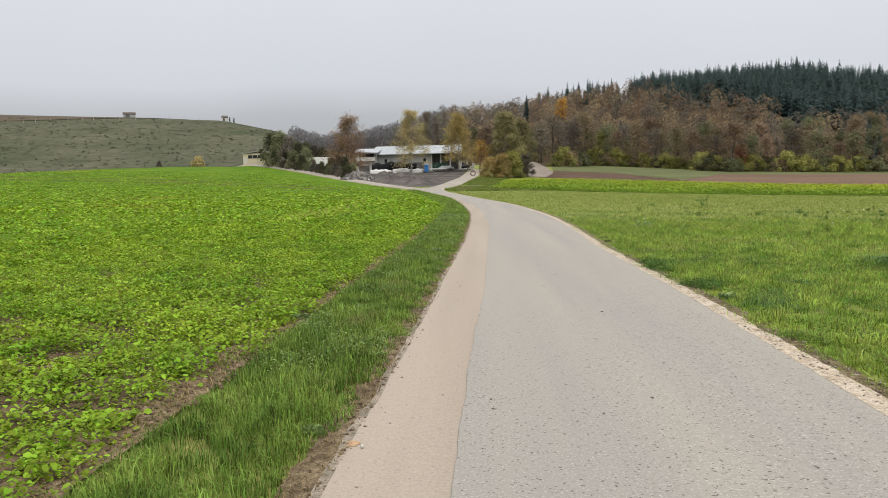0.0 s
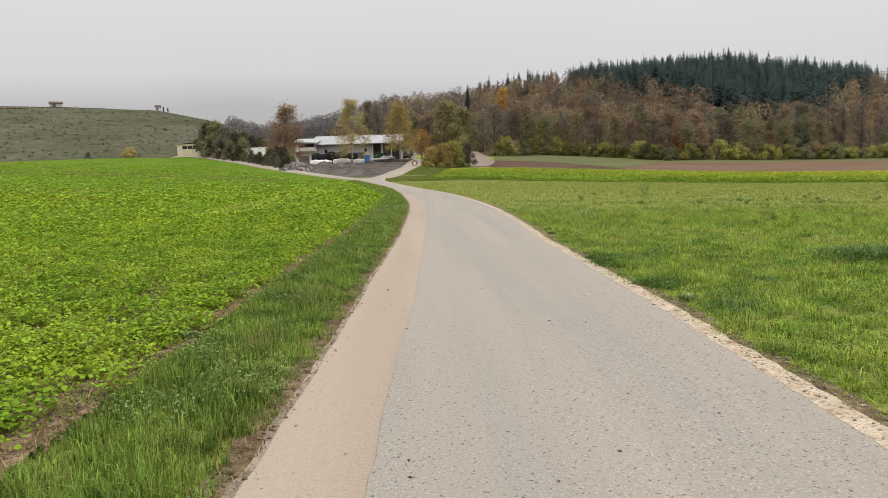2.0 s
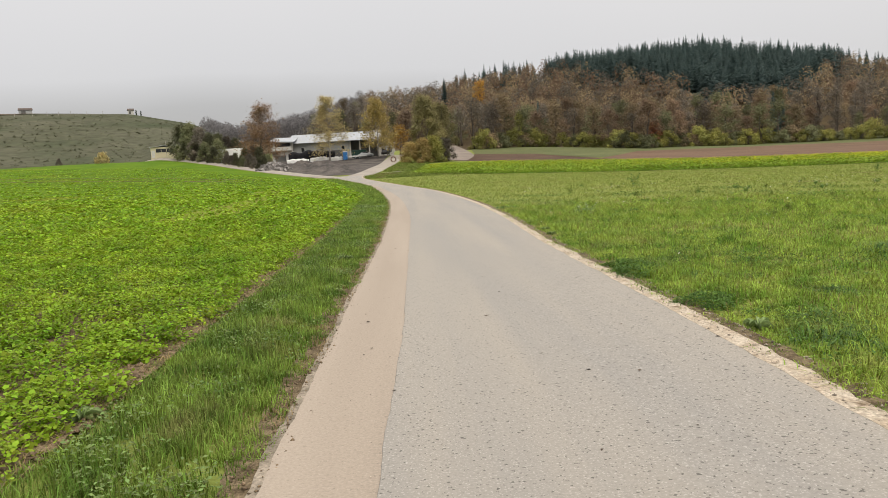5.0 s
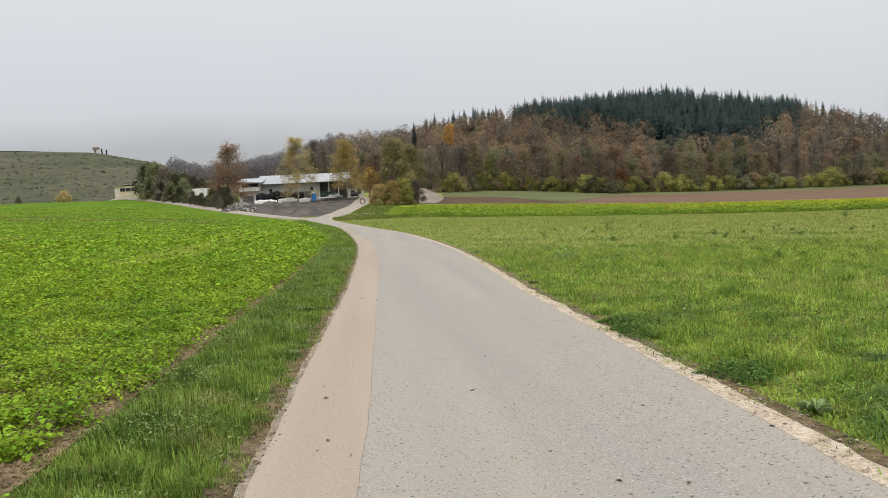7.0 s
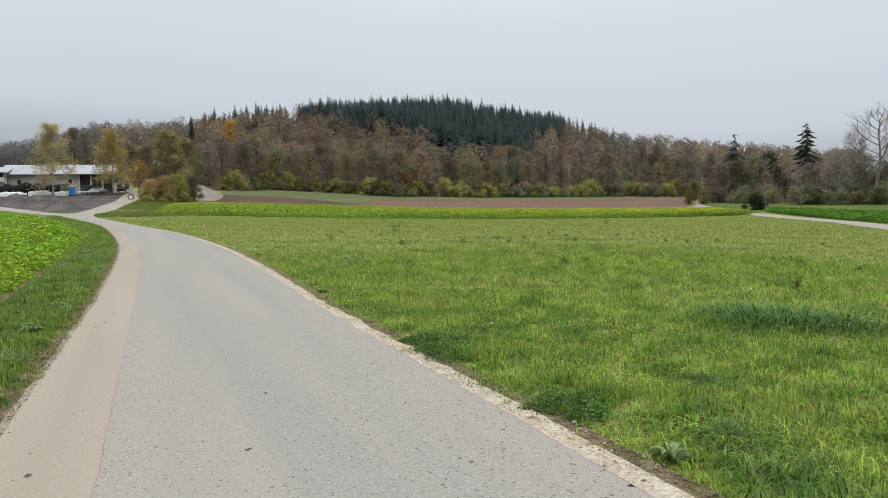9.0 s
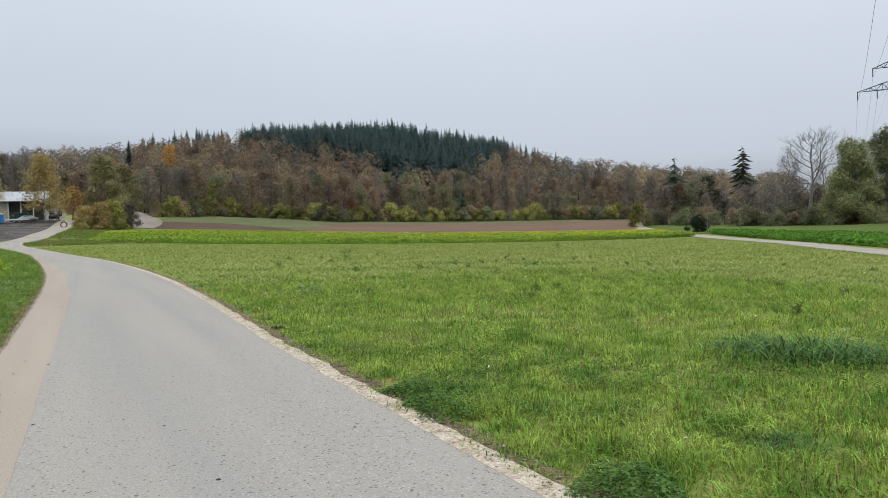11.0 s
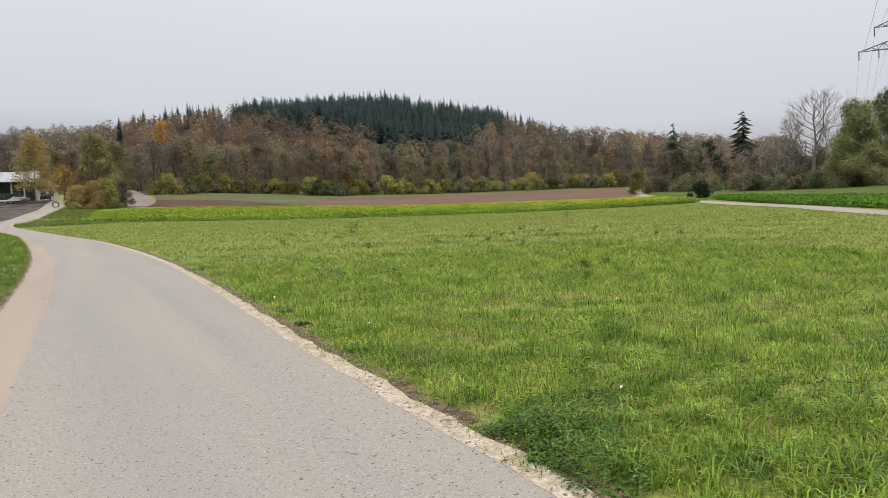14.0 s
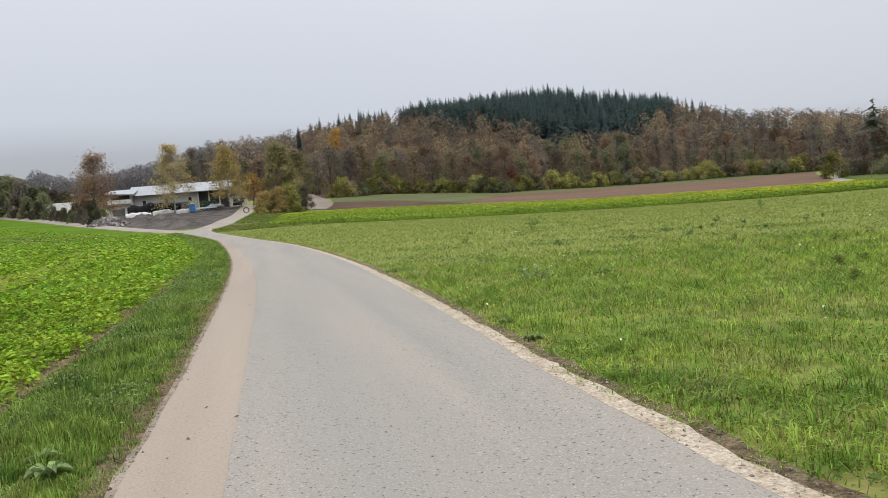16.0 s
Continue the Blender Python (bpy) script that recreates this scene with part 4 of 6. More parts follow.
for _ in range(5200):
    az, d = rng.uniform(4.5, 36), rng.uniform(420, 640)
    lim = np.interp(az, [11.5, 15, 18, 20, 23, 27, 29.5, 32, 35], [575, 490, 500, 455, 430, 425, 470, 560, 640])
    if (az > 11.5 and d > lim + rng.normal(0, 8)) or (az <= 11.5 and d > 575 and rng.random() < 0.4):
        x, y = spot(az, d)
        k, s, a = int(rng.integers(0, 4)), rng.uniform(0.74, 1.02), rng.uniform(0, 6.28)
        w = sv[k] * np.array([s, s, s * rng.uniform(0.9, 1.1)])
        con.append((np.stack([w[:, 0] * math.cos(a) - w[:, 1] * math.sin(a) + x, w[:, 0] * math.sin(a) + w[:, 1] * math.cos(a) + y, w[:, 2] + ground(x, y)], 1), sf[k]))
    if len(con) > 1200:
        break
v, f = join(con)
tagged(new("spruce_woods", mesh_of("spruce_woods", v, f, L_SPRUCE)), "dark spruce woods crowning the hilltop", "woods", kind="stuff")

# --- the tree line beside the far lane ---
def spot2(az, d):
    x, y = spot(az, d)
    return x + 0.73, y + 8.34


WILLOW = dome_parts(120, 19.0, 8.4, 0.0, 54, 24000, 0.14, L_WILLOW, M_BARK, 3, 0.6, 0.02, lobe=0.27, low=1.25)
plant("willow_tree", "big rounded grey-green willow at the field edge", "tree", WILLOW, *spot2(56.3, 163), 0.93)
plant("willow_tree", "darker rounded willow behind the first", "tree", WILLOW, *spot2(58.3, 172), 1.06, 130)
BIGBUSH = dome_parts(121, 15.0, 8.2, 0.0, 40, 13000, 0.16, L_TAN, M_BARK, 5, 0.5, 0.014, lobe=0.34, low=1.2)
BIGB2 = dome_parts(122, 14.0, 8.2, 0.0, 40, 13000, 0.16, L_TAN, M_BARK, 5, 0.5, 0.014, lobe=0.34, low=1.2)
plant("broad_shrub", "broad ochre-olive shrub at the field edge", "shrub", BIGB2, *spot2(62.7, 148), 0.98)
plant("broad_shrub", "broad brownish autumn shrub at the field edge", "shrub", BIGBUSH, *spot2(65.3, 150), 1.02, 40)
plant("broad_shrub", "broad brownish autumn shrub at the field edge", "shrub", BIGBUSH, *spot2(68.5, 146), 1.0, 200)
BARE1 = tree_parts(123, 22.0, 8.0, 0.34, 18, 3, 0, 0, None, M_PALEBARK, up=0.9, narrow=0.25, thick=0.015)
BARE2 = tree_parts(124, 17.0, 4.6, 0.3, 20, 3, 0, 0, None, M_PALEBARK, up=0.8, narrow=0.4, thick=0.013)
BARE3 = tree_parts(125, 19.0, 4.0, 0.3, 22, 2, 500, 0.16, L_TWIG, M_BARK, 0.08, 0.6, 0.4, thick=0.012)
plant("bare_tree", "tall leafless pale-barked tree with an open crown", "tree", BARE1, *spot2(53.7, 178), 0.98)
plant("bare_tree", "slender leafless tree in the tree line", "tree", BARE2, *spot2(52.2, 182), 1.0)
plant("bare_tree", "slender leafless tree in the tree line", "tree", BARE2, *spot2(51.2, 186), 0.78, 100)
for k, (az, d, s) in enumerate(((59.9, 176, 0.95), (60.7, 174, 1.02), (61.5, 178, 1.05), (62.3, 176, 1.0), (63.2, 180, 0.9), (54.9, 182, 0.75))):
    plant("alder_tree", "dark half-bare alder behind the shrubs", "tree", BARE3, *spot2(az, d), s, 60 * k, "alders behind the shrubs")
FIR = spruce_parts(126, 24, 3.6, 10, 7, L_FIR, 0.34, 0.6, True)
FIR2 = spruce_parts(127, 24, 4.0, 9, 7, L_FIR, 0.3, 0.75, True)
plant("fir_tree", "lone dark fir standing above the tree line", "tree", FIR, *spot2(49.2, 215), 0.87)
plant("fir_tree", "ragged dark fir in the tree line", "tree", FIR2, *spot2(44.5, 235), 0.85)
plant("fir_tree", "small dark fir top behind the willow", "tree", FIR, *spot2(56.3, 190), 0.78)
MIX = [dome_parts(130 + k, 13, 5.0, 0.0, 16, 1100, 0.2, m, M_BARK, 2, 0.5, lobe=0.36, fill=0.8) for k, m in enumerate((L_GREY, L_TWIG, L_RUST, L_OLIVE, L_DKGREEN))]
mix_protos = [plant("tree_line_tree", lab, "tree", MIX[k], *spot2(42.6 + 1.1 * k, 205), 0.85 + 0.05 * k, group="mixed tree line") for k, lab in enumerate(("grey-brown half-bare tree in the tree line", "twiggy leafless tree in the tree line", "rust-brown autumn tree in the tree line", "olive tree in the tree line", "dark evergreen tree in the tree line"))]
for _ in range(85):
    az = rng.uniform(42.3, 70)
    d = np.interp(az, [42, 46, 50, 54, 60, 70], [222, 200, 176, 172, 165, 160]) + rng.uniform(0, 40)
    x, y = spot2(az, d)
    s = rng.uniform(0.45, 0.95)
    copy_thing(mix_protos[int(rng.choice(5, p=[0.3, 0.25, 0.2, 0.13, 0.12]))], pose(x, y, ground(x, y), 0, 0, rng.uniform(0, 360)) @ Matrix.Diagonal((s, s, s, 1)))
for _ in range(34):
    az = rng.uniform(42.5, 57)
    d = np.interp(az, [42, 46, 50, 54, 60], [214, 190, 168, 162, 158]) + rng.uniform(0, 8)
    x, y = spot2(az, d)
    s = rng.uniform(0.5, 1.0)
    copy_thing(bush_protos[int(rng.choice([1, 1, 3]))], pose(x, y, ground(x, y), 0, 0, rng.uniform(0, 360)) @ Matrix.Diagonal((s, s, s, 1)))
DARK = dome_parts(140, 3.4, 2.4, 0.1, 14, 1900, 0.17, L_DKGREEN, M_BARK, 3)
plant("evergreen_bush", "low dense dark-green bush beside the lane", "shrub", DARK, *spot2(46.2, 142), 0.95)
SAP = tree_parts(141, 7.5, 1.3, 0.2, 12, 1, 240, 0.16, L_OCHRE, M_PALEBARK, 0.15, 0.4, 0.4, thick=0.010)
for az, d, s in ((46.9, 138, 0.75), (49.15, 150, 1.0), (42.2, 190, 0.9), (44.0, 172, 0.7)):
    plant("sapling", "thin young tree with a few ochre leaves by the lane", "tree", SAP, *spot2(az, d), s, az * 30, "saplings by the lane")
x, y = spot2(42.0, 196)
plant("shrub", "yellow-green shrub at the end of the ploughed field", "shrub", BUSH[1], x, y, 1.1)

# --- scrub on the bare slope ---
sc = []
for _ in range(2000):
    az, d = rng.uniform(-42, -13.5), rng.uniform(285, 545)
    x, y = spot(az, d)
    n = int(rng.integers(4, 14))
    s = rng.uniform(0.3, 0.75) * (1.7 if rng.random() < 0.03 else 1)
    sc.append(cards(np.array([x, y, ground(x, y) + 0.3 * s]) + rng.normal(0, 0.7 * s, (n, 3)) * np.array([1, 1, 0.5]), 0.55 * s, rng, 0.2))
v, f = join(sc)
tagged(new("hillside_scrub", mesh_of("hillside_scrub", v, f, leaves("dull scrub leaves", (0.10, 0.105, 0.065), (0.13, 0.13, 0.08)))), "dull green scrub scattered over the vineyard slope", "scrub", kind="stuff")


# ---- buildings and things in the yard ----
def barn():
    z = 5.6
    b = thing("barn", "long pale barn with a light metal roof, annexes and open bays", "building", (0, 0, 0))
    y0, y1 = 219.0, 236.0
    wall = Geo()
    wall.box(-29.5, y0, z - 1.2, -20.5, y0 + 0.3, z + 5.3)
    wall.box(-20.5, y0, z - 1.2, -13.6, y0 + 0.3, z + 5.3)
    part("front_wall", wall.mesh("front_wall", M_WALLG), b, "pale grey sheet cladding")
    rear = Geo().box(-29.5, y1 - 0.3, z - 1.2, -5.0, y1, z + 5.3).box(-29.5, y0 + 0.3, z - 1.2, -29.2, y1 - 0.3, z + 5.3).box(-5.3, y0 + 0.3, z - 1.2, -5.0, y1 - 0.3, z + 5.3)
    part("rear_wall", rear.mesh("rear_wall", M_WALLG), b)
    part("open_bay", Geo().box(-13.6, y0 + 2.4, z - 1.2, -5.3, y0 + 2.6, z + 5.3).mesh("open_bay", M_WALLD), b, "dark recessed bay wall")
    part("floor_slab", Geo().box(-29.5, y0 - 0.4, z - 1.6, -5.0, y1, z - 1.2).mesh("floor_slab", M_YARD), b)
    for k in range(4):
        part("bay_post", Geo().box(-13.5 + k * 2.75, y0 + 0.05, z - 1.2, -13.2 + k * 2.75, y0 + 0.35, z + 5.3).mesh("bay_post", M_WALLW), b)
    zr, ze, xm0, xm1 = z + 8.0, z + 5.15, -31.0, -4.4
    part("roof", Geo().slab([(xm0, y0 - 0.9, ze), (xm1, y0 - 0.9, ze), (xm1, 227.5, zr), (xm0, 227.5, zr)], 0.22).slab([(xm0, 227.5, zr), (xm1, 227.5, zr), (xm1, y1 + 0.9, ze), (xm0, y1 + 0.9, ze)], 0.22).mesh("roof", M_ROOF), b, "pale metal sheet roof")
    for k in range(20):
        x = xm0 + 0.65 + k * 1.34
        part("roof_seam", Geo().slab([(x, y0 - 0.92, ze + 0.06), (x + 0.1, y0 - 0.92, ze + 0.06), (x + 0.1, 227.5, zr + 0.06), (x, 227.5, zr + 0.06)], 0.08).mesh("roof_seam", M_WALLG), b)
    part("gutter", Geo().tube([(xm0, y0 - 1.0, ze - 0.1), (xm1, y0 - 1.0, ze - 0.1)], [0.1, 0.1]).mesh("gutter", M_WALLD), b)
    for x in (-22.0, -27.5, -16.0):
        w = part("window", Geo().box(x, y0 - 0.06, z + 2.6, x + 1.1, y0 - 0.01, z + 3.9).mesh("window", M_WALLW), b)
        part("pane", Geo().box(x + 0.1, y0 - 0.1, z + 2.7, x + 1.0, y0 - 0.062, z + 3.8).mesh("pane", M_GLASS), w)
    for x in (-25.0, -18.6):
        part("barn_door", Geo().box(x, y0 - 0.1, z - 1.1, x + 2.9, y0 - 0.01, z + 2.6, 0.02).mesh("barn_door", M_WALLD), b, "dark sliding door")
    # annex with balcony, left gable
    part("annex_wall", Geo().box(-35.2, 215.5, z - 1.2, -29.6, 226, z + 3.2).box(-35.2, 217.4, z + 3.2, -29.6, 226, z + 5.6).mesh("annex_wall", M_WALLW), b, "off-white rendered annex")
    part("annex_roof", Geo().slab([(-36.0, 214.6, z + 6.0), (-28.8, 214.6, z + 5.6), (-28.8, 227, z + 7.4), (-36.0, 227, z + 7.4)], 0.25).mesh("annex_roof", M_ROOF), b)
    part("balcony", Geo().box(-35.2, 214.4, z + 3.2, -29.6, 217.4, z + 3.4).box(-35.2, 214.4, z + 3.4, -29.6, 214.5, z + 4.3).mesh("balcony", M_WALLW), b)
    w = part("window", Geo().box(-34.6, 217.3, z + 4.3, -30.2, 217.38, z + 5.5).mesh("window", M_WALLD), b)
    part("pane", Geo().box(-34.4, 217.22, z + 4.4, -30.4, 217.28, z + 5.4).mesh("pane", M_GLASS), w)
    # no hole in the wall: a dark panel gives the opening's shade
    part("annex_gate", Geo().box(-34.4, 215.38, z - 1.0, -31.4, 215.46, z + 1.9).mesh("annex_gate", M_WALLD), b, "dark panel painted as the shade inside a garage opening")
    # low white annex, right end
    part("end_annex", Geo().box(-5.0, 220, z - 0.8, -0.9, 231, z + 3.6).mesh("end_annex", M_WALLW), b, "low white end annex")
    part("end_annex_roof", Geo().slab([(-5.2, 219.4, z + 3.75), (-0.5, 219.4, z + 3.75), (-0.5, 231.6, z + 4.4), (-5.2, 231.6, z + 4.4)], 0.16).mesh("end_annex_roof", M_ROOF), b)
    for x in (-4.4, -2.6):
        w = part("window", Geo().box(x, 219.92, z + 1.2, x + 1.2, 219.98, z + 2.6).mesh("window", M_WALLD), b)
        part("pane", Geo().box(x + 0.1, 219.88, z + 1.3, x + 1.1, 219.915, z + 2.5).mesh("pane", M_GLASS), w)


def shed():
    x0, x1, y0, y1 = -75.4, -67.0, 236.0, 242.0
    z = ground(-71, 236) + 0.7
    s = thing("shed", "small cream-coloured shed with a dark window band", "building", (0, 0, 0))
    part("wall", Geo().box(x0, y0, z - 1.6, x1, y1, z + 2.95).mesh("wall", M_CREAM), s)
    part("roof", Geo().slab([(x0 - 0.3, y0 - 0.4, z + 3.0), ((x0 + x1) / 2, y0 - 0.4, z + 3.55), (x1 + 0.3, y0 - 0.4, z + 3.3), (x1 + 0.3, y1 + 0.4, z + 3.3), ((x0 + x1) / 2, y1 + 0.4, z + 3.55), (x0 - 0.3, y1 + 0.4, z + 3.0)], 0.16).mesh("roof", M_WALLG), s)
    for k in range(4):
        x = x0 + 1.6 + k * 1.65
        w = part("window", Geo().box(x, y0 - 0.05, z + 1.35, x + 1.55, y0 - 0.01, z + 2.4).mesh("window", M_WALLD), s)
        part("pane", Geo().box(x + 0.06, y0 - 0.08, z + 1.42, x + 1.49, y0 - 0.054, z + 2.33).mesh("pane", M_GLASS), w)
    part("door", Geo().box(x0 + 0.25, y0 - 0.06, z - 0.2, x0 + 1.2, y0 - 0.01, z + 1.9).mesh("door", M_WALLW), s)
    p = thing("pole", "thin pale wooden pole in front of the shed", "pole", (-70.2, 234.5, ground(-70.2, 234.5)))
    part("shaft", Geo().tube([(0, 0, -0.2), (0, 0, 5.6)], [0.07, 0.05]).mesh("shaft", M_POST), p)


def toilet():
    x, y = -13.9, 204.0
    t = thing("portable_toilet", "blue plastic portable toilet with a pale domed roof", "portable toilet", (x, y, ground(x, y) + 0.12))
    part("cabin", Geo().box(-0.56, -0.56, 0, 0.56, 0.56, 2.05, 0.06).mesh("cabin", M_BLUE), t)
    part("roof", Geo().box(-0.6, -0.6, 2.05, 0.6, 0.6, 2.14, 0.03).box(-0.48, -0.48, 2.14, 0.48, 0.48, 2.32, 0.07).mesh("roof", M_WHITE), t, "whitish translucent roof")
    d = part("door", Geo().box(-0.4, -0.6, 0.12, 0.4, -0.563, 1.95, 0.015).mesh("door", M_BLUE), t)
    part("handle", Geo().box(0.26, -0.64, 1.0, 0.34, -0.602, 1.16).mesh("handle", M_WHITE), d)
    part("vent", Geo().tube([(0.4, 0.4, 2.1), (0.4, 0.4, 2.5)], [0.05, 0.05]).mesh("vent", M_RUBBER), t)


def heap(name, label, category, x, y, rx, ry, h, material, seed, lumps=0):
    r = np.random.default_rng(seed)
    n, m = 26, 10
    v, f = [], []
    for j in range(m):
        k = j / (m - 1)
        for i in range(n):
            a = 2 * math.pi * i / n
            q = k * (1 + 0.22 * noise.noise((math.cos(a) * 1.5 + seed, math.sin(a) * 1.5, 0)))
            px, py = x + rx * q * math.cos(a), y + ry * q * math.sin(a)
            z = ground(px, py) + h * max(0, math.cos(k * math.pi / 2)) ** 1.1 * (1 + 0.7 * noise.noise((px * 0.45, py * 0.45, seed)) + 0.3 * noise.noise((px * 1.3, py * 1.3, seed))) - (0.15 if j == m - 1 else 0)
            v.append((px, py, z))
    for j in range(m - 1):
        for i in range(n):
            f.append((j * n + i, j * n + (i + 1) % n, (j + 1) * n + (i + 1) % n, (j + 1) * n + i))
    f.append(tuple(range(n)))
    ob = thing(name, label, category, (0, 0, 0))
    part("mound", mesh_of("mound", v, f, material, True), ob)
    if lumps:
        g = Geo()
        for _ in range(lumps):
            a, q = r.uniform(0, 6.28), math.sqrt(r.random())
            px, py = x + rx * q * math.cos(a), y + ry * q * math.sin(a)
            pz = ground(px, py) + h * math.cos(q * math.pi / 2) ** 1.1
            s = r.uniform(0.08, 0.32, 3) * (1.6 if r.random() < 0.1 else 1)
            pts = r.normal(0, 0.12, (8, 3)) + np.array([(-1, -1, -1), (1, -1, -1), (1, 1, -1), (-1, 1, -1), (-1, -1, 1), (1, -1, 1), (1, 1, 1), (-1, 1, 1)])
            rot = np.array(Euler(r.uniform(0, 3, 3)).to_matrix())
            i = len(g.v)
            g.v += [tuple(p) for p in (pts * s) @ rot.T + (px, py, pz)]
            g.f += [(i, i + 3, i + 2, i + 1), (i + 4, i + 5, i + 6, i + 7), (i, i + 1, i + 5, i + 4), (i + 1, i + 2, i + 6, i + 5), (i + 2, i + 3, i + 7, i + 6), (i + 3, i, i + 4, i + 7)]
        tagged(part("rubble", g.mesh("rubble", M_RUBBLE), ob, "broken pale concrete and stone lumps"), kind="stuff")


def tarp_stack(name, label, x0, x1, y, h, depth, material, seed):
    """A sagging sheet over a long stack."""
    n, m = 30, 12
    v, f = [], []
    prof = [(-0.5, 0.0), (-0.48, 0.45), (-0.42, 0.8), (-0.3, 0.95), (-0.15, 1.0), (0, 1.02), (0.15, 1.0), (0.3, 0.95), (0.42, 0.8), (0.48, 0.45), (0.5, 0.0), (0.5, -0.2)]
    for i in range(n):
        t = i / (n - 1)
        x = x0 + (x1 - x0) * t
        hh = h * (0.8 + 0.2 * math.sin(t * 3.1)) * (1 + 0.25 * noise.noise((t * 6, seed, 0)))
        for a, b in prof:
            w = 0.12 * noise.noise((x * 1.1, a * 6, seed))
            yy = y + a * depth + w
            v.append((x + w, yy, ground(x, yy) + b * hh + 0.1 * w))
    for i in range(n - 1):
        for j in range(m - 1):
            k = i * m + j
            f.append((k, k + 1, k + m + 1, k + m))
    f += [tuple(range(m)), tuple(range((n - 1) * m, n * m))]
    ob = thing(name, label, "tarpaulin stack", (0, 0, 0))
    part("sheet", mesh_of("sheet", v, f, material, True), ob)


def wheel(parent, x, y, z, r, w):
    pts = [(x, y - w / 2, z), (x, y - w / 2 + 0.02, z), (x, y + w / 2 - 0.02, z), (x, y + w / 2, z)]
    k = part("wheel", Geo().tube(pts, [r * 0.88, r, r, r * 0.88], 16).mesh("wheel", M_RUBBER), parent, "black tyre")
    part("rim", Geo().tube([(x, y - w / 2 - 0.015, z), (x, y - w / 2 + 0.02, z)], [r * 0.55, r * 0.55], 12).mesh("rim", M_SILVER), k)


def car(x, y, label, paint, turn):
    c = thing("car", label, "car", (x, y, ground(x, y) + 0.1), "", turn)
    side_line = [(-2.1, 0.35), (-2.15, 0.75), (-1.6, 0.95), (-0.9, 1.4), (0.7, 1.45), (1.5, 0.98), (2.05, 0.85), (2.15, 0.45), (2.0, 0.3)]
    g = Geo()
    n = len(side_line)
    for yy, q in ((-0.86, 0.94), (-0.8, 1.0), (0.8, 1.0), (0.86, 0.94)):
        g.v += [(px * q, yy * (0.8 if pz > 1.2 else 1), 0.3 + (pz - 0.3) * q) for px, pz in side_line]
    for r in range(3):
        g.f += [(r * n + k, r * n + (k + 1) % n, (r + 1) * n + (k + 1) % n, (r + 1) * n + k) for k in range(n)]
    g.f += [tuple(range(n)), tuple(range(3 * n, 4 * n))]
    part("body", g.mesh("body", paint, True), c)
    part("side_window", Geo().poly((-1.2, -0.79, 0.98), (1.2, -0.79, 0.98), (0.65, -0.71, 1.36), (-0.85, -0.71, 1.36)).slab([(-1.2, -0.80, 0.99), (1.2, -0.80, 0.99), (0.65, -0.72, 1.37), (-0.85, -0.72, 1.37)], 0.02).mesh("side_window", M_GLASS), c, "dark side glass")
    for xx in (-1.3, 1.3):
        for yy in (-0.78, 0.78):
            wheel(c, xx, yy, 0.32, 0.32, 0.2)
    for yy in (-0.6, 0.6):
        part("headlight", Geo().box(2.0, yy - 0.16, 0.62, 2.13, yy + 0.16, 0.78, 0.02).mesh("headlight", M_WHITE), c)


def trailer():
    x, y = -46.3, 213.0
    t = thing("box_trailer", "white box trailer parked behind the hedge", "trailer", (x, y, ground(x, y)))
    part("box", Geo().box(-3.8, -1.2, 1.1, 3.8, 1.2, 3.9, 0.08).mesh("box", M_WHITE), t, "white panelled box body")
    part("chassis", Geo().box(-3.6, -1.0, 0.75, 4.6, 1.0, 1.08).mesh("chassis", M_RUBBER), t)
    for xx in (-2.4, -1.3, 2.6):
        for yy in (-1.0, 1.0):
            wheel(t, xx, yy, 0.5, 0.5, 0.3)
    part("rear_door", Geo().box(-3.86, -1.1, 1.2, -3.81, 1.1, 3.8).mesh("rear_door", M_WALLW), t)


def container():
    x, y = -10.6, 212.5
    c = thing("skip_container", "dark green steel container beside the barn", "container", (x, y, ground(x, y) + 0.1))
    part("body", Geo().box(-2.0, -1.1, 0.1, 2.0, 1.1, 2.0, 0.05).mesh("body", M_DKGRN), c)
    for k in range(7):
        part("rib", Geo().box(-1.9 + k * 0.6, -1.18, 0.15, -1.8 + k * 0.6, -1.102, 1.95).mesh("rib", M_DKGRN), c)
    part("skid", Geo().box(-1.9, -0.8, 0, 1.9, -0.6, 0.1).box(-1.9, 0.6, 0, 1.9, 0.8, 0.1).mesh("skid", M_RUBBER), c)


barn()
shed()
toilet()
trailer()
container()
heap("rubble_heap", "heap of pale rubble and stones at the yard's edge", "heap", -27.5, 170, 3.8, 6, 1.6, M_YARD, 3, 320)
heap("gravel_heap", "low dark gravel heap in the yard", "heap", -16.5, 163, 7.0, 10, 1.75, M_YARD, 4)
heap("gravel_heap", "dark earth mound in the yard", "heap", -22.5, 182, 6.0, 7, 1.3, M_YARD, 5)
heap("gravel_heap", "dark earth mound in the yard", "heap", -11.5, 150, 4.2, 8, 1.1, M_YARD, 6)
tarp_stack("tarp_stack", "long stack under sagging black tarpaulin", -29.5, -17.0, 208.5, 3.0, 3.6, M_BLACK, 1)
tarp_stack("tarp_stack", "stack under crumpled white tarpaulin", -29.5, -23.8, 204.6, 1.15, 2.0, M_TARP, 2)
tarp_stack("tarp_stack", "stack wrapped in white tarpaulin", -23.2, -18.3, 203.6, 1.45, 2.0, M_TARP, 3)
tarp_stack("tarp_stack", "low row of white-wrapped bales", -18.0, -14.9, 205.5, 1.1, 1.8, M_TARP, 4)
car(-8.6, 206.5, "silver estate car parked in front of the container", M_SILVER, 8)
car(-3.2, 212.5, "dark car parked beside the barn annex", M_RUBBER, 80)
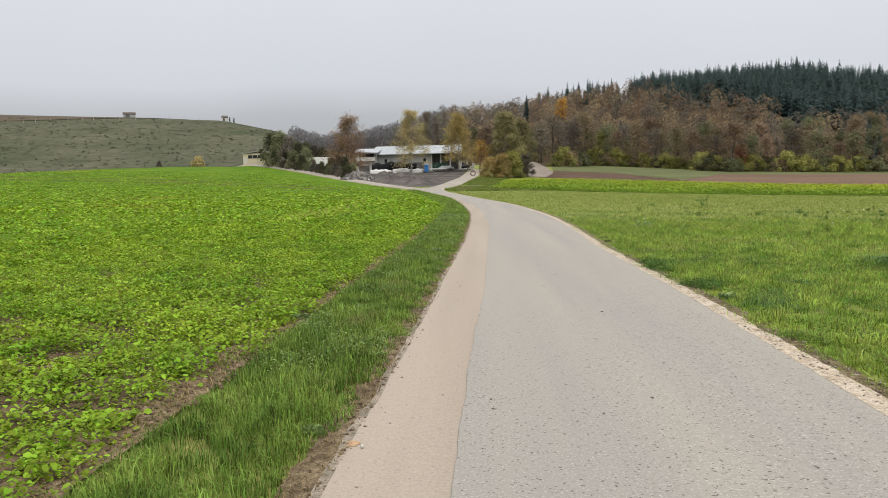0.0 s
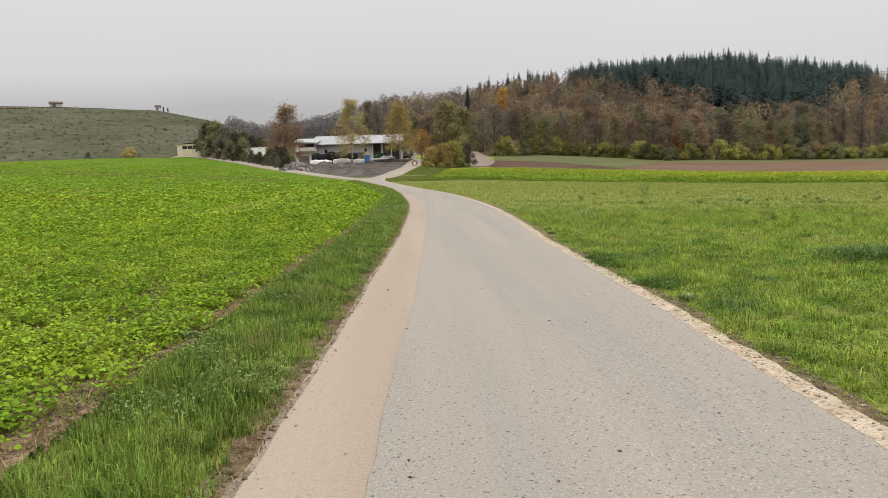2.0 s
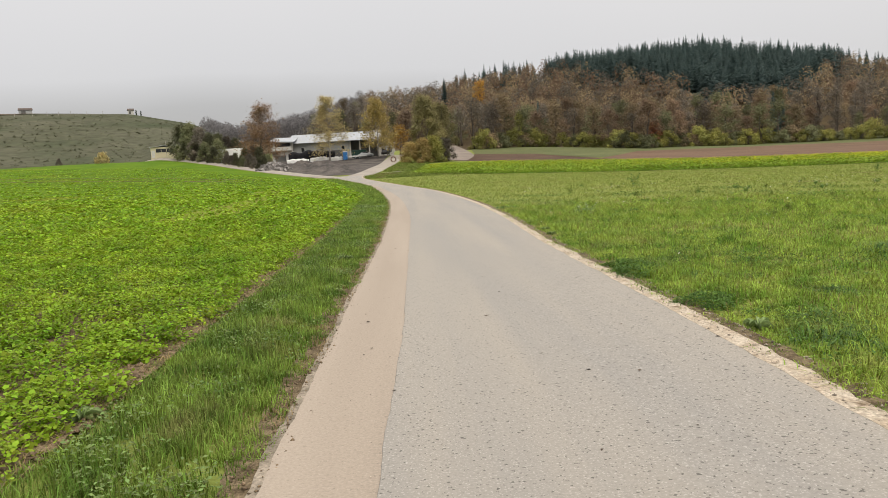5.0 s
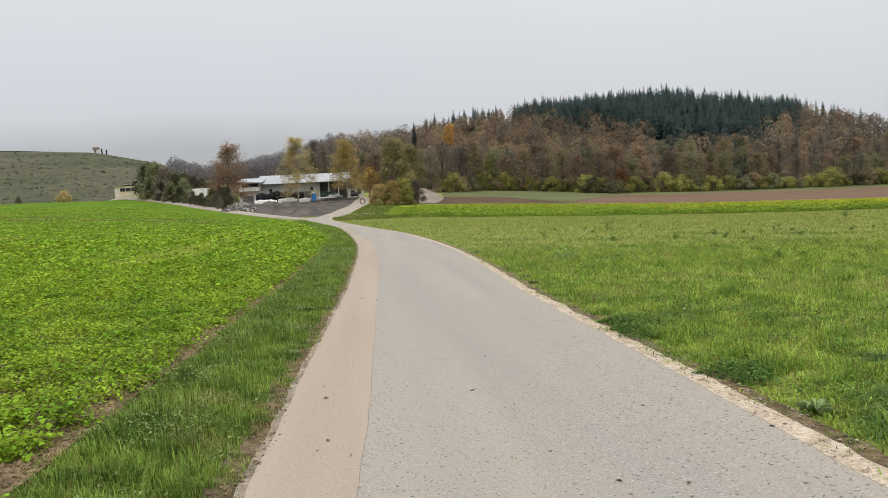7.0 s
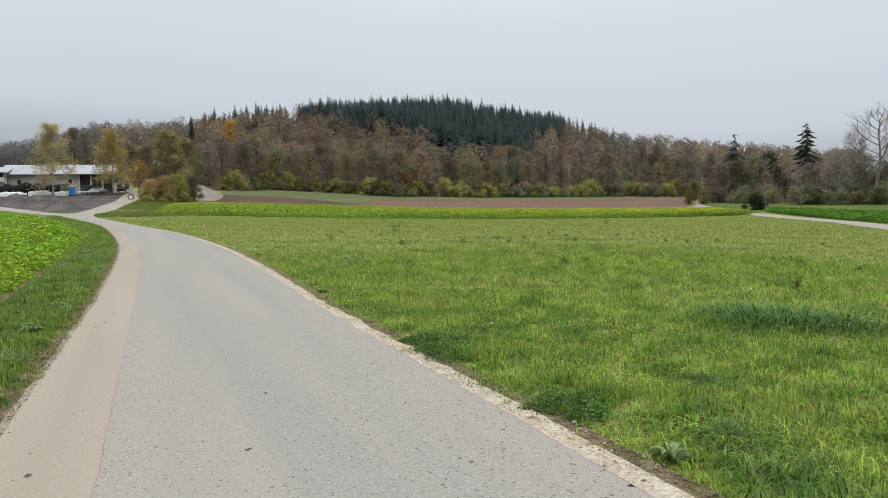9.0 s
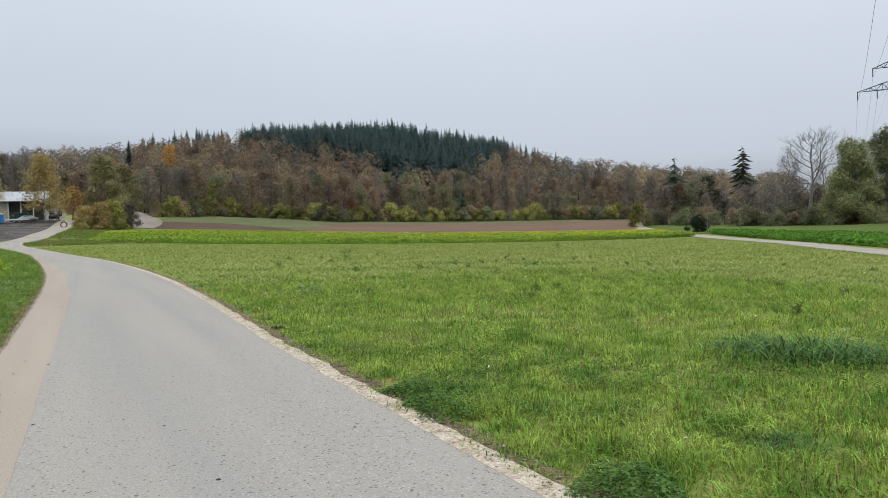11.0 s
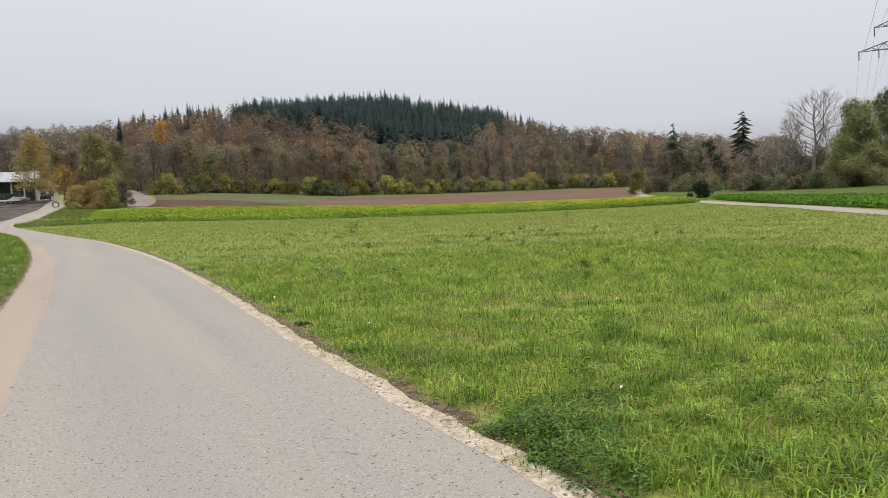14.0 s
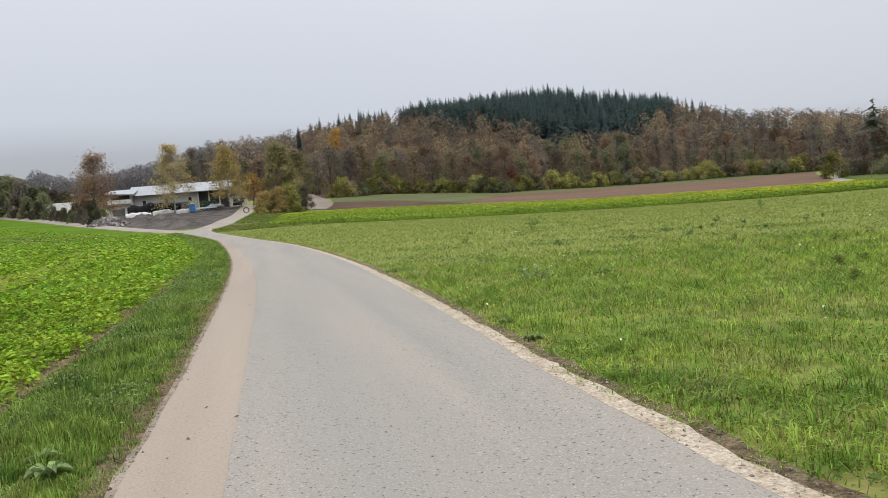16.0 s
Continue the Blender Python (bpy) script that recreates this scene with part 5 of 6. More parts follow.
trl = thing("flat_trailer", "low pale flatbed trailer in the yard", "trailer", (-10.6, 204.2, ground(-10.6, 204.2)))
part("bed", Geo().box(-2.4, -0.9, 0.6, 2.4, 0.9, 0.95, 0.04).mesh("bed", M_TARP), trl)
for xx in (-0.6, 0.5):
    for yy in (-0.8, 0.8):
        wheel(trl, xx, yy, 0.34, 0.34, 0.2)
part("drawbar", Geo().tube([(2.3, 0, 0.7), (3.5, 0, 0.55)], [0.06, 0.05]).mesh("drawbar", M_RUBBER), trl)
ring = thing("steel_ring", "rust-red upright ring standing beside the driveway", "ring", (-1.0, 190.5, ground(-1.0, 190.5) + 0.66))
part("hoop", Geo().tube([(0.6 * math.cos(a), 0, 0.6 * math.sin(a)) for a in np.linspace(0, 2 * math.pi, 25)], [0.12] * 25, 8, cap=False).mesh("hoop", M_RUST, True), ring)
part("stake", Geo().tube([(0.75, 0.1, -0.8), (0.75, 0.1, 0.5)], [0.05, 0.04]).mesh("stake", M_POST), ring)
sg = thing("sign_post", "pale sign post at the top of the driveway", "sign", (-0.9, 203.5, ground(-0.9, 203.5)))
part("post", Geo().tube([(0, 0, -0.2), (0, 0, 2.2)], [0.05, 0.05]).mesh("post", M_POST), sg)
part("board", Geo().box(-0.45, -0.06, 1.1, 0.45, -0.052, 2.1).box(-0.45, -0.052, 1.1, 0.45, -0.03, 2.1).mesh("board", M_WALLW), sg, "plain pale board")


# --- on the bare hill ---
def hut(az, d, w, label, wall, roof, h):
    x, y = spot(az, d)
    b = thing("hillside_hut", label, "hut", (x, y, ground(x, y)), "", -az)
    part("wall", Geo().box(-w / 2, -1.6, -1, w / 2, 1.6, h).mesh("wall", wall), b)
    part("roof", Geo().slab([(-w / 2 - 0.4, -2.1, h - 0.1), (w / 2 + 0.4, -2.1, h - 0.1), (w / 2 + 0.2, 0, h + 1.1), (-w / 2 - 0.2, 0, h + 1.1)], 0.2).slab([(-w / 2 - 0.2, 0, h + 1.1), (w / 2 + 0.2, 0, h + 1.1), (w / 2 + 0.4, 2.1, h - 0.1), (-w / 2 - 0.4, 2.1, h - 0.1)], 0.2).mesh("roof", roof), b)
    part("door", Geo().box(-w * 0.3, -1.68, 0, w * 0.02, -1.61, 2.0).mesh("door", M_WALLD), b)


hut(-25.4, 575, 8.0, "small vineyard hut with a dark roof on the hilltop", M_WALLG, M_TILE, 2.8)
hut(-18.9, 585, 4.0, "small pale hut on the hill's crest", M_WALLW, M_TILE, 3.0)
CYP = tree_parts(150, 6.0, 0.8, 0.03, 20, 1, 500, 0.3, L_DKGREEN, M_BARK, 0.2, 1.2, 0.3)
for az in (-18.55, -18.25):
    plant("cypress_tree", "slim dark evergreen beside the hilltop hut", "tree", CYP, *spot(az, 585), 0.6, 0, "evergreens by the hut")
post = None
for k in range(14):
    x, y = spot(-32 + k * 0.86 + 0.15 * math.sin(k * 5), 510 + 3.5 * k)
    if post is None:
        post = thing("vineyard_post", "pale wooden vineyard post on the slope", "post", (x, y, ground(x, y)), "vineyard posts")
        part("shaft", Geo().tube([(0, 0, -0.3), (0, 0, 2.3)], [0.13, 0.11], 6).mesh("shaft", M_POST), post)
    else:
        copy_thing(post, pose(x, y, ground(x, y)))


# --- high-voltage pylon ---
def pylon():
    bx, by = 202.0, 129.5
    bz = ground(bx, by)
    p = thing("pylon", "tall lattice-steel power pylon with two crossarms", "pylon", (bx, by, bz), "", math.degrees(math.atan2(-0.825, 0.566)))
    H = 51.5
    half = lambda z: 3.4 * (1 - z / 34) + 0.95 * (z / 34) if z < 34 else max(0.08, 0.95 * (1 - (z - 34) / (H - 34)) + 0.08)
    levels = [0, 6, 11, 15.5, 19.5, 23, 26.2, 29, 31.6, 34, 36.2, 38.4, 40.4, 42.4, 44.4, 46.4, 48.4, H]
    for sx, sy in ((-1, -1), (1, -1), (1, 1), (-1, 1)):
        part("leg", Geo().tube([(sx * half(z), sy * half(z), z - (0.5 if z == 0 else 0)) for z in levels], [0.11 - 0.0014 * z for z in levels], 4).mesh("leg", M_STEEL), p)
    g = Geo()
    for a, b in zip(levels, levels[1:]):
        ha, hb = half(a), half(b)
        for (x0, y0), (x1, y1) in (((-1, -1), (1, -1)), ((1, -1), (1, 1)), ((1, 1), (-1, 1)), ((-1, 1), (-1, -1))):
            g.tube([(x0 * ha, y0 * ha, a), (x1 * hb, y1 * hb, b)], [0.038, 0.038], 4)
            g.tube([(x1 * ha, y1 * ha, a), (x0 * hb, y0 * hb, b)], [0.038, 0.038], 4)
            g.tube([(x0 * hb, y0 * hb, b), (x1 * hb, y1 * hb, b)], [0.045, 0.045], 4)
    part("bracing", g.mesh("bracing", M_STEEL), p, "crossed lattice bracing")
    wires = []
    for z, reach, hang, rise in ((34.6, 10.2, (10.0, 5.3), 2.6), (40.6, 6.5, (6.3,), 2.2)):
        for s in (-1, 1):
            g = Geo()
            tip = (s * reach, 0, z)
            hb = half(z)
            for yy in (-1, 1):
                g.tube([(s * hb, yy * hb, z), tip], [0.085, 0.07], 4)
                g.tube([(s * hb, yy * hb, z + rise), tip], [0.085, 0.07], 4)
                n = 6
                for k in range(n):
                    u, w = k / n, (k + 1) / n
                    low = lambda t: (s * (hb + (reach - hb) * t), yy * hb * (1 - t), z)
                    top = lambda t: (s * (hb + (reach - hb) * t), yy * hb * (1 - t), z + rise * (1 - t))
                    g.tube([low(u), top(w)] if k % 2 else [top(u), low(w)], [0.05, 0.05], 4)
                    g.tube([low(w), top(w)], [0.04, 0.04], 4)
            part("crossarm", g.mesh("crossarm", M_STEEL), p)
            for h in hang:
                i = part("insulator", Geo().tube([(s * h, 0, z - 0.05 - 0.22 * k) for k in range(11)], [0.08 if k % 2 else 0.17 for k in range(11)], 8).mesh("insulator", M_INSUL), p, "dark insulator string")
                wires.append((s * h, z - 2.3))
    wires.append((0, H))
    for x, z in wires:
        for way, far in ((-1, 300), (1, 260)):
            pts = []
            for t in np.linspace(0, 1, 30):
                pts.append((x, way * far * t, z - 8.0 * 4 * t * (1 - t) + (6 if way < 0 else -6) * t * 0.4))
            part("wire", Geo().tube(pts, [0.024] * 30, 4).mesh("wire", M_WIRE), p, "thin sagging conductor")


pylon()


# ---- crops, grass and weeds ----
def blades(pts, h, w, lean, rng, way=None):
    """Grass blades: five corners, three triangles, bent to one side."""
    n = len(pts)
    a = rng.uniform(0, 2 * np.pi, n)
    b = a + np.pi / 2 + rng.normal(0, 0.4, n)
    if way is not None:
        b = way + rng.normal(0, 0.5, n)
        a = b + np.pi / 2 + rng.normal(0, 0.5, n)
    u = np.stack([np.cos(a), np.sin(a), np.zeros(n)], 1) * (w / 2)[:, None]
    d = np.stack([np.cos(b), np.sin(b), np.zeros(n)], 1) * (h * lean * rng.uniform(0.2, 1.0, n))[:, None]
    up = np.array([0, 0, 1.0]) * h[:, None]
    low = np.reshape(np.clip(1 - 0.35 * np.asarray(lean), 0.25, 1), (-1, 1))
    mid, tip = pts + d * 0.35 + up * (0.25 + 0.5 * low), pts + d + up * low
    v = np.stack([pts - u, pts + u, mid + u * 0.8, mid - u * 0.8, tip], 1).reshape(-1, 3)
    i = np.arange(n) * 5
    f = np.concatenate([np.stack([i, i + 1, i + 2], 1), np.stack([i, i + 2, i + 3], 1), np.stack([i + 3, i + 2, i + 4], 1)])
    return v, f


def far_blades(pts, h, w, rng):
    n = len(pts)
    a = rng.uniform(0, 2 * np.pi, n)
    u = np.stack([np.cos(a), np.sin(a), np.zeros(n)], 1) * (w / 2)[:, None]
    tip = pts + np.stack([rng.normal(0, 0.8, n) * h, rng.normal(0, 0.8, n) * h, h * 0.85], 1)
    v = np.stack([pts - u, pts + u, tip], 1).reshape(-1, 3)
    i = np.arange(n) * 3
    return v, np.stack([i, i + 1, i + 2], 1)


def patchy(x, y, s, seed=0.0):
    """Smooth patches between -1 and 1 from a few crossed waves."""
    return (np.sin(x * s + 1.3 * np.sin(y * s * 0.7 + seed)) + np.sin(y * s * 1.1 + 1.7 * np.sin(x * s * 0.6 + 2 + seed)) + np.sin((x + y) * s * 0.53 + seed * 3)) / 3


def near_path(x, y):
    """Distance to the stretch that is walked."""
    return np.hypot(x - 0.5, y - np.clip(y, 0, 11))


def scatter(n, x0, x1, y0, y1, rng):
    return rng.uniform(x0, x1, n), rng.uniform(y0, y1, n)


rng = np.random.default_rng(9)


def clumped(n, each, x0, x1, y0, y1, sd, rng):
    """Points in small tufts, and for each the way it leans, out of its tuft."""
    m = n // each
    i = rng.integers(0, m, n)
    off = rng.normal(0, 1, (n, 2)) * sd * rng.uniform(0.5, 1.5, m)[i][:, None]
    x, y = scatter(m, x0, x1, y0, y1, rng)
    return x[i] + off[:, 0], y[i] + off[:, 1], np.arctan2(off[:, 1], off[:, 0]), rng.uniform(0.55, 1.35, m)[i]


def thin(x, y, full, reach, rng):
    d = near_path(x, y)
    return rng.random(len(x)) < np.minimum(1, (reach / np.maximum(d, 0.1)) ** full)


# verge between road and crop
x, y, way, tall = clumped(380000, 14, -2.45, -0.3, 1.5, 60, 0.035, rng)
lo, hi = across(FIELD_EDGE, y) + np.where(y < 20, -0.02, -0.12), across(ROAD_L, y) - 0.06
edge = -0.12 * np.clip((6.2 - y) / 2, 0, 1) + 0.10 * patchy(x * 0 + 2, y, 4.0) + 0.05 * patchy(x * 0, y, 11.0, 2)
lo = lo - 0.04 + 0.14 * patchy(x * 0, y, 1.7, 4) + 0.08 * patchy(x * 0, y, 6.0, 1) + rng.normal(0, 0.07, len(x))
k = (x > lo) & (x < hi + edge) & thin(x, y, 1.6, 7.5, rng)
x, y, way, tall = x[k], y[k], way[k], tall[k]
d = near_path(x, y)
mid = np.clip(np.minimum(x - across(FIELD_EDGE, y), across(ROAD_L, y) - x) / 0.35, 0.25, 1)
hgt = (0.125 + 0.055 * patchy(x, y, 3.1) + 0.035 * patchy(x, y, 9.0, 1)) * mid * tall * rng.uniform(0.6, 1.25, len(x)) + 0.02
p = np.stack([x, y, height(x, y) + 0.01], 1)
c, wd = d < 12, np.maximum(0.0058, d * 0.0009) * rng.uniform(0.7, 1.3, len(x))
v, f = join([blades(p[c], hgt[c], wd[c], rng.uniform(0.35, 1.25, c.sum()), rng, way[c]), far_blades(p[~c], hgt[~c], wd[~c] * 1.3, rng)])
tagged(new("verge_grass", mesh_of("verge_grass", v, f, M_GRASS1)), "lush dark-green grass on the verge beside the crop field", "grass", kind="stuff")
x, y = scatter(60000, -11, 0, 45, 119, rng)
k = (x > across(FIELD_EDGE, y) - 0.2) & (x < across(ROAD_L, y) - 0.2)
x, y = x[k], y[k]
v, f = far_blades(np.stack([x, y, height(x, y)], 1), rng.uniform(0.08, 0.26, len(x)), np.full(len(x), 0.07), rng)
tagged(new("verge_grass", mesh_of("verge_grass", v, f, M_GRASS1)), "grass on the narrowing verge towards the yard", "grass", kind="stuff")
x, y = scatter(34000, -1.5, -0.3, 1.5, 40, rng)
off = across(ROAD_L, y) - x
k = (off > -0.02) & (off < 0.36) & (patchy(x, y, 2.5, 5) + 0.5 * patchy(x, y, 9.0, 2) > -0.2)
x, y = x[k], y[k]
v, f = blades(np.stack([x, y, height(x, y) + 0.015], 1), rng.uniform(0.02, 0.07, len(x)), np.full(len(x), 0.006), 1.0, rng)
tagged(new("dry_grass", mesh_of("dry_grass", v, f, M_STRAW)), "short straw-brown grass on the bare edge of the road", "grass", kind="stuff")

# broad-leaved herbs in the verge
x, y = scatter(60000, -2.2, -0.5, 5, 34, rng)
k = (x > across(FIELD_EDGE, y) + 0.2) & (x < across(ROAD_L, y) - 0.12) & (patchy(x, y, 3.1, 4) + 0.7 * patchy(x, y, 8.0, 1) + rng.normal(0, 0.2, len(x)) > 0.35)
x, y = x[k], y[k]
v, f = cards(np.stack([x, y, height(x, y) + rng.uniform(0.06, 0.16, len(x))], 1), np.maximum(0.014, 0.0012 * near_path(x, y)), rng, 0.55)
tagged(new("verge_herbs", mesh_of("verge_herbs", v, f, M_HERB)), "dull green broad-leaved herbs in patches along the verge", "herbs", kind="stuff")

# meadow
x, y, way, tall = clumped(680000, 20, 2.7, 17, 2.5, 30, 0.055, rng)
k = (x > across(ROAD_R, y) + np.interp(y, [6, 9, 13, 16, 20, 24, 30], [0.1, 0.09, 0.09, 0.11, 0.06, 0.02, 0.0]) + 0.06 * patchy(x * 0, y, 3.0, 1) + 0.07 * patchy(x * 0, y, 9.0) + rng.normal(0, 0.035, len(x))) & (y + 2.5 * np.sin(x * 3.1 + y) + rng.normal(0, 1.5, len(x)) < 28) & thin(x, y, 1.6, 5.3, rng)
x, y, way, tall = x[k], y[k], way[k], tall[k]
d = near_path(x, y)
rise = np.clip((x - across(ROAD_R, y) - 0.08) / 0.5, 0.35, 1)
hgt = (0.10 + 0.05 * patchy(x, y, 2.2, 3) + 0.045 * patchy(x, y, 7.0, 4)) * rise * tall * rng.uniform(0.5, 1.4, len(x)) + 0.02
c = d < 10.5
p, wd = np.stack([x, y, height(x, y)], 1), np.maximum(0.008, d * 0.0010) * rng.uniform(0.6, 1.4, len(x))
v1 = join([blades(p[c], hgt[c], wd[c], rng.uniform(0.6, 2.2, c.sum()), rng, way[c]), far_blades(p[~c], hgt[~c], wd[~c] * 1.3, rng)])
tagged(new("meadow_grass", mesh_of("meadow_grass", *v1, M_GRASS2)), "short bright-green meadow grass with lighter blades", "grass", kind="stuff")
x, y = scatter(1450000, -5, 95, 5, 125, rng)
nr2 = ((x > 15.5) | (y > 24)) & (x > across(ROAD_R, y) + 0.35) & (y < np.interp(x, [0, 8, 16, 26, 40, 55, 71, 90], [130, 116, 108, 104, 101, 97.5, 92.5, 86]))
ln = np.array(LANE2)
nr2 &= x < np.interp(y, ln[:, 1], ln[:, 0]) - 1.9
k = nr2 & thin(x, y, 1.25, 13.0, rng)
x, y = x[k], y[k]
d = near_path(x, y)
hgt = (0.08 + 0.035 * patchy(x, y, 1.1, 3) + 0.02 * patchy(x, y, 4.0, 4)) * rng.uniform(0.5, 1.5, len(x))
v2 = far_blades(np.stack([x, y, height(x, y)], 1), hgt, np.maximum(0.016, d * 0.0015), rng)
tagged(new("meadow_grass", mesh_of("meadow_grass", *v2, M_GRASS3)), "distant meadow grass thinning towards the lane", "grass", kind="stuff")

x, y = scatter(60000, -6, 14, 112, 186, rng)
dv = np.array(DRIVE)
k = (x > np.interp(y, dv[:, 1], dv[:, 0]) + 2.6) & (x > across(ROAD_R, np.minimum(y, 126)) + 0.6) & (x < np.interp(y, [112, 116, 124, 132, 168, 180, 186], [12, 8, 4.5, 3.0, 6.5, 8, 8])) & ~((np.abs(y - 137) < 3.5) & (x < 1.2))
x, y = x[k], y[k]
v, f = far_blades(np.stack([x, y, height(x, y)], 1), rng.uniform(0.12, 0.4, len(x)) * (1 + 0.5 * patchy(x, y, 0.9, 1)), np.full(len(x), 0.13), rng)
tagged(new("rough_grass", mesh_of("rough_grass", v, f, M_ROUGH)), "rough dark-green grass beside the driveway", "grass", kind="stuff")


def blunt_leaves(pts, s, a, rng):
    """Blunt leaves that spread outwards from their stem: five corners, three triangles, tilted and cupped."""
    n = len(pts)
    a = a + rng.normal(0, 0.3, n)
    t, r = rng.normal(0.1, 0.45, n), rng.normal(0, 0.45, n)
    u = np.stack([np.cos(a), np.sin(a), t], 1)
    w = np.stack([-np.sin(a), np.cos(a), r], 1)
    u /= np.linalg.norm(u, axis=1)[:, None]
    w /= np.linalg.norm(w, axis=1)[:, None]
    k = (s * rng.uniform(0.55, 1.3, n))[:, None]
    up = np.cross(u, w) * k * 0.22
    v = np.stack([pts - u * k, pts - u * k * 0.15 + w * k * 0.72 + up, pts + u * k * 0.75 + w * k * 0.42 + up * 0.4, pts + u * k * 0.8 - w * k * 0.38, pts - w * k * 0.75 + up], 1).reshape(-1, 3)
    i = np.arange(n) * 5
    return v, np.concatenate([np.stack([i, i + 4, i + 1], 1), np.stack([i + 1, i + 4, i + 3], 1), np.stack([i + 1, i + 3, i + 2], 1)])


# low broad-leaved herbs in patches between the grass
x, y = scatter(250000, 2.9, 20, 3, 36, rng)
off = x - across(ROAD_R, y)
k = (off > 0.3) & thin(x, y, 1.6, 8.5, rng) & (patchy(x, y, 1.5, 6) + 0.6 * patchy(x, y, 4.3, 3) + rng.normal(0, 0.15, len(x)) + 0.35 * np.exp(-off) > 0.42)
x, y = x[k], y[k]
v, f = cards(np.stack([x, y, height(x, y) + rng.uniform(0.04, 0.14, len(x))], 1), np.maximum(0.015, 0.0013 * near_path(x, y)), rng, 0.6)
tagged(new("meadow_herbs", mesh_of("meadow_herbs", v, f, M_CLOVER)), "patches of low dark-green clover and herbs in the meadow", "herbs", kind="stuff")
# dry blades and tiny blossoms in the meadow
x, y = scatter(26000, 2.9, 16, 3, 30, rng)
k = (x > across(ROAD_R, y) + 0.3) & thin(x, y, 1.5, 6.5, rng) & (patchy(x, y, 1.7, 8) > -0.2)
x, y = x[k], y[k]
v, f = blades(np.stack([x, y, height(x, y)], 1), rng.uniform(0.06, 0.2, len(x)), np.maximum(0.005, near_path(x, y) * 0.0008), 1.2, rng)
tagged(new("dry_grass", mesh_of("dry_grass", v, f, M_STRAW)), "thin straw-coloured blades among the meadow grass", "grass", kind="stuff")
x, y = scatter(420, 3.4, 30, 5, 45, rng)
v, f = cards(np.stack([x, y, height(x, y) + rng.uniform(0.1, 0.2, 420)], 1), 0.012 + 0.0006 * near_path(x, y), rng, 0.5)
tagged(new("meadow_blossom", mesh_of("meadow_blossom", v, f, M_WHITEF)), "scattered tiny white blossoms in the meadow", "flowers", kind="stuff")


# young mustard on the ploughed soil: small plants, with more leaves close by
def on_tract(x, y):
    """True on the thinly grown tract and on the wheel tracks."""
    c = np.interp(y, [p[1] for p in TRACT], [p[0] for p in TRACT])
    thin_ = (np.abs(x - c) < 1.3 + 0.7 * patchy(x, y, 1.3, 2)) & (y > 12) & (y < 78)
    wheel_ = np.zeros(len(x), bool)
    for line in TRAMS:
        q = np.array(sorted(line))
        wheel_ |= (np.abs(y - np.interp(x, q[:, 0], q[:, 1])) < 0.75) & (x < -22)
    return thin_, wheel_


x, y = scatter(100000, -34, -1.75, 2.0, 66, rng)
k = (y > 30) | (x < -12.5) | (rng.random(len(x)) < 0.45)
x, y = x[k], y[k]
x2, y2, _, tall = clumped(88000, 5, -13, -1.8, 2, 31, 0.055, rng)
x, y, tall = np.r_[x, x2], np.r_[y, y2], np.r_[np.full(len(x), 0.9), tall]
d = near_path(x, y)
k = (x < across(FIELD_EDGE, y) + 0.01 + 0.13 * patchy(x * 0, y, 2.3, 2) + 0.1 * patchy(x * 0, y, 7.0, 3) + rng.normal(0, 0.06, len(x))) & thin(x, y, 1.6, 11.0, rng)
k &= (patchy(x, y, 1.9, 1) + 0.8 * patchy(x, y, 5.5, 2) + rng.normal(0, 0.35, len(x)) > -0.55 - 0.06 * d - 0.95 * np.clip((y - 4.5) / 3, 0, 1))
tr, _ = on_tract(x, y)
k &= ~tr | (rng.random(len(x)) < 0.6)
x, y, d, tall = x[k], y[k], d[k], tall[k]
lush = tall * np.clip(0.8 + 0.45 * patchy(x, y, 2.4, 5) + 0.4 * patchy(x, y, 7.5, 7), 0.15, 1.5)
big = rng.uniform(0.6, 1.3, len(x)) * np.maximum(1, (d / 12) ** 0.8)
per = np.where(d < 8.5, 8, np.where(d < 18, 4, 3))
i = np.repeat(np.arange(len(x)), per)
a = rng.uniform(0, 6.28, len(i))
out = big[i] * rng.uniform(0.015, 0.09, len(i))
x, y = x[i] + out * np.cos(a), y[i] + out * np.sin(a)
z = height(x, y) + 0.035 + big[i] ** 0.3 * lush[i] * rng.uniform(0.0, 0.16, len(i))
p, c, s = np.stack([x, y, z], 1), d[i] < 8.5, np.where(d[i] < 8.5, 0.0205, np.where(d[i] < 18, 0.035, 0.039)) * big[i]
v, f = join([blunt_leaves(p[c], s[c], a[c], rng), cards(p[~c], s[~c], rng, 0.5)])
tagged(new("mustard_crop", mesh_of("mustard_crop", v, f, M_CROP)), "young bright-green mustard plants with gaps of bare soil", "crop", kind="stuff")
x, y = scatter(120000, -110, -2.5, 45, 190, rng)
k = (x < across(FIELD_EDGE, y) - 0.5 - np.maximum(0, y - 120) * 0.55) & (near_path(x, y) > 40) & thin(x, y, 0.9, 55, rng)
tr, wt = on_tract(x, y)
k &= ~wt & (~tr | (rng.random(len(x)) < 0.35))
k &= patchy(x * 0.5, y, 0.9, 3) + 0.7 * patchy(x * 0.6, y, 2.3, 5) + rng.normal(0, 0.3, len(x)) > -0.55
x, y = x[k], y[k]
v, f = cards(np.stack([x, y, height(x, y) + 0.09 + 0.08 * patchy(x, y, 1.6, 4)], 1), 0.18, rng, 0.7)
tagged(new("mustard_crop", mesh_of("mustard_crop", v, f, M_CROP)), "dense bright-green mustard across the rising field", "crop", kind="stuff")

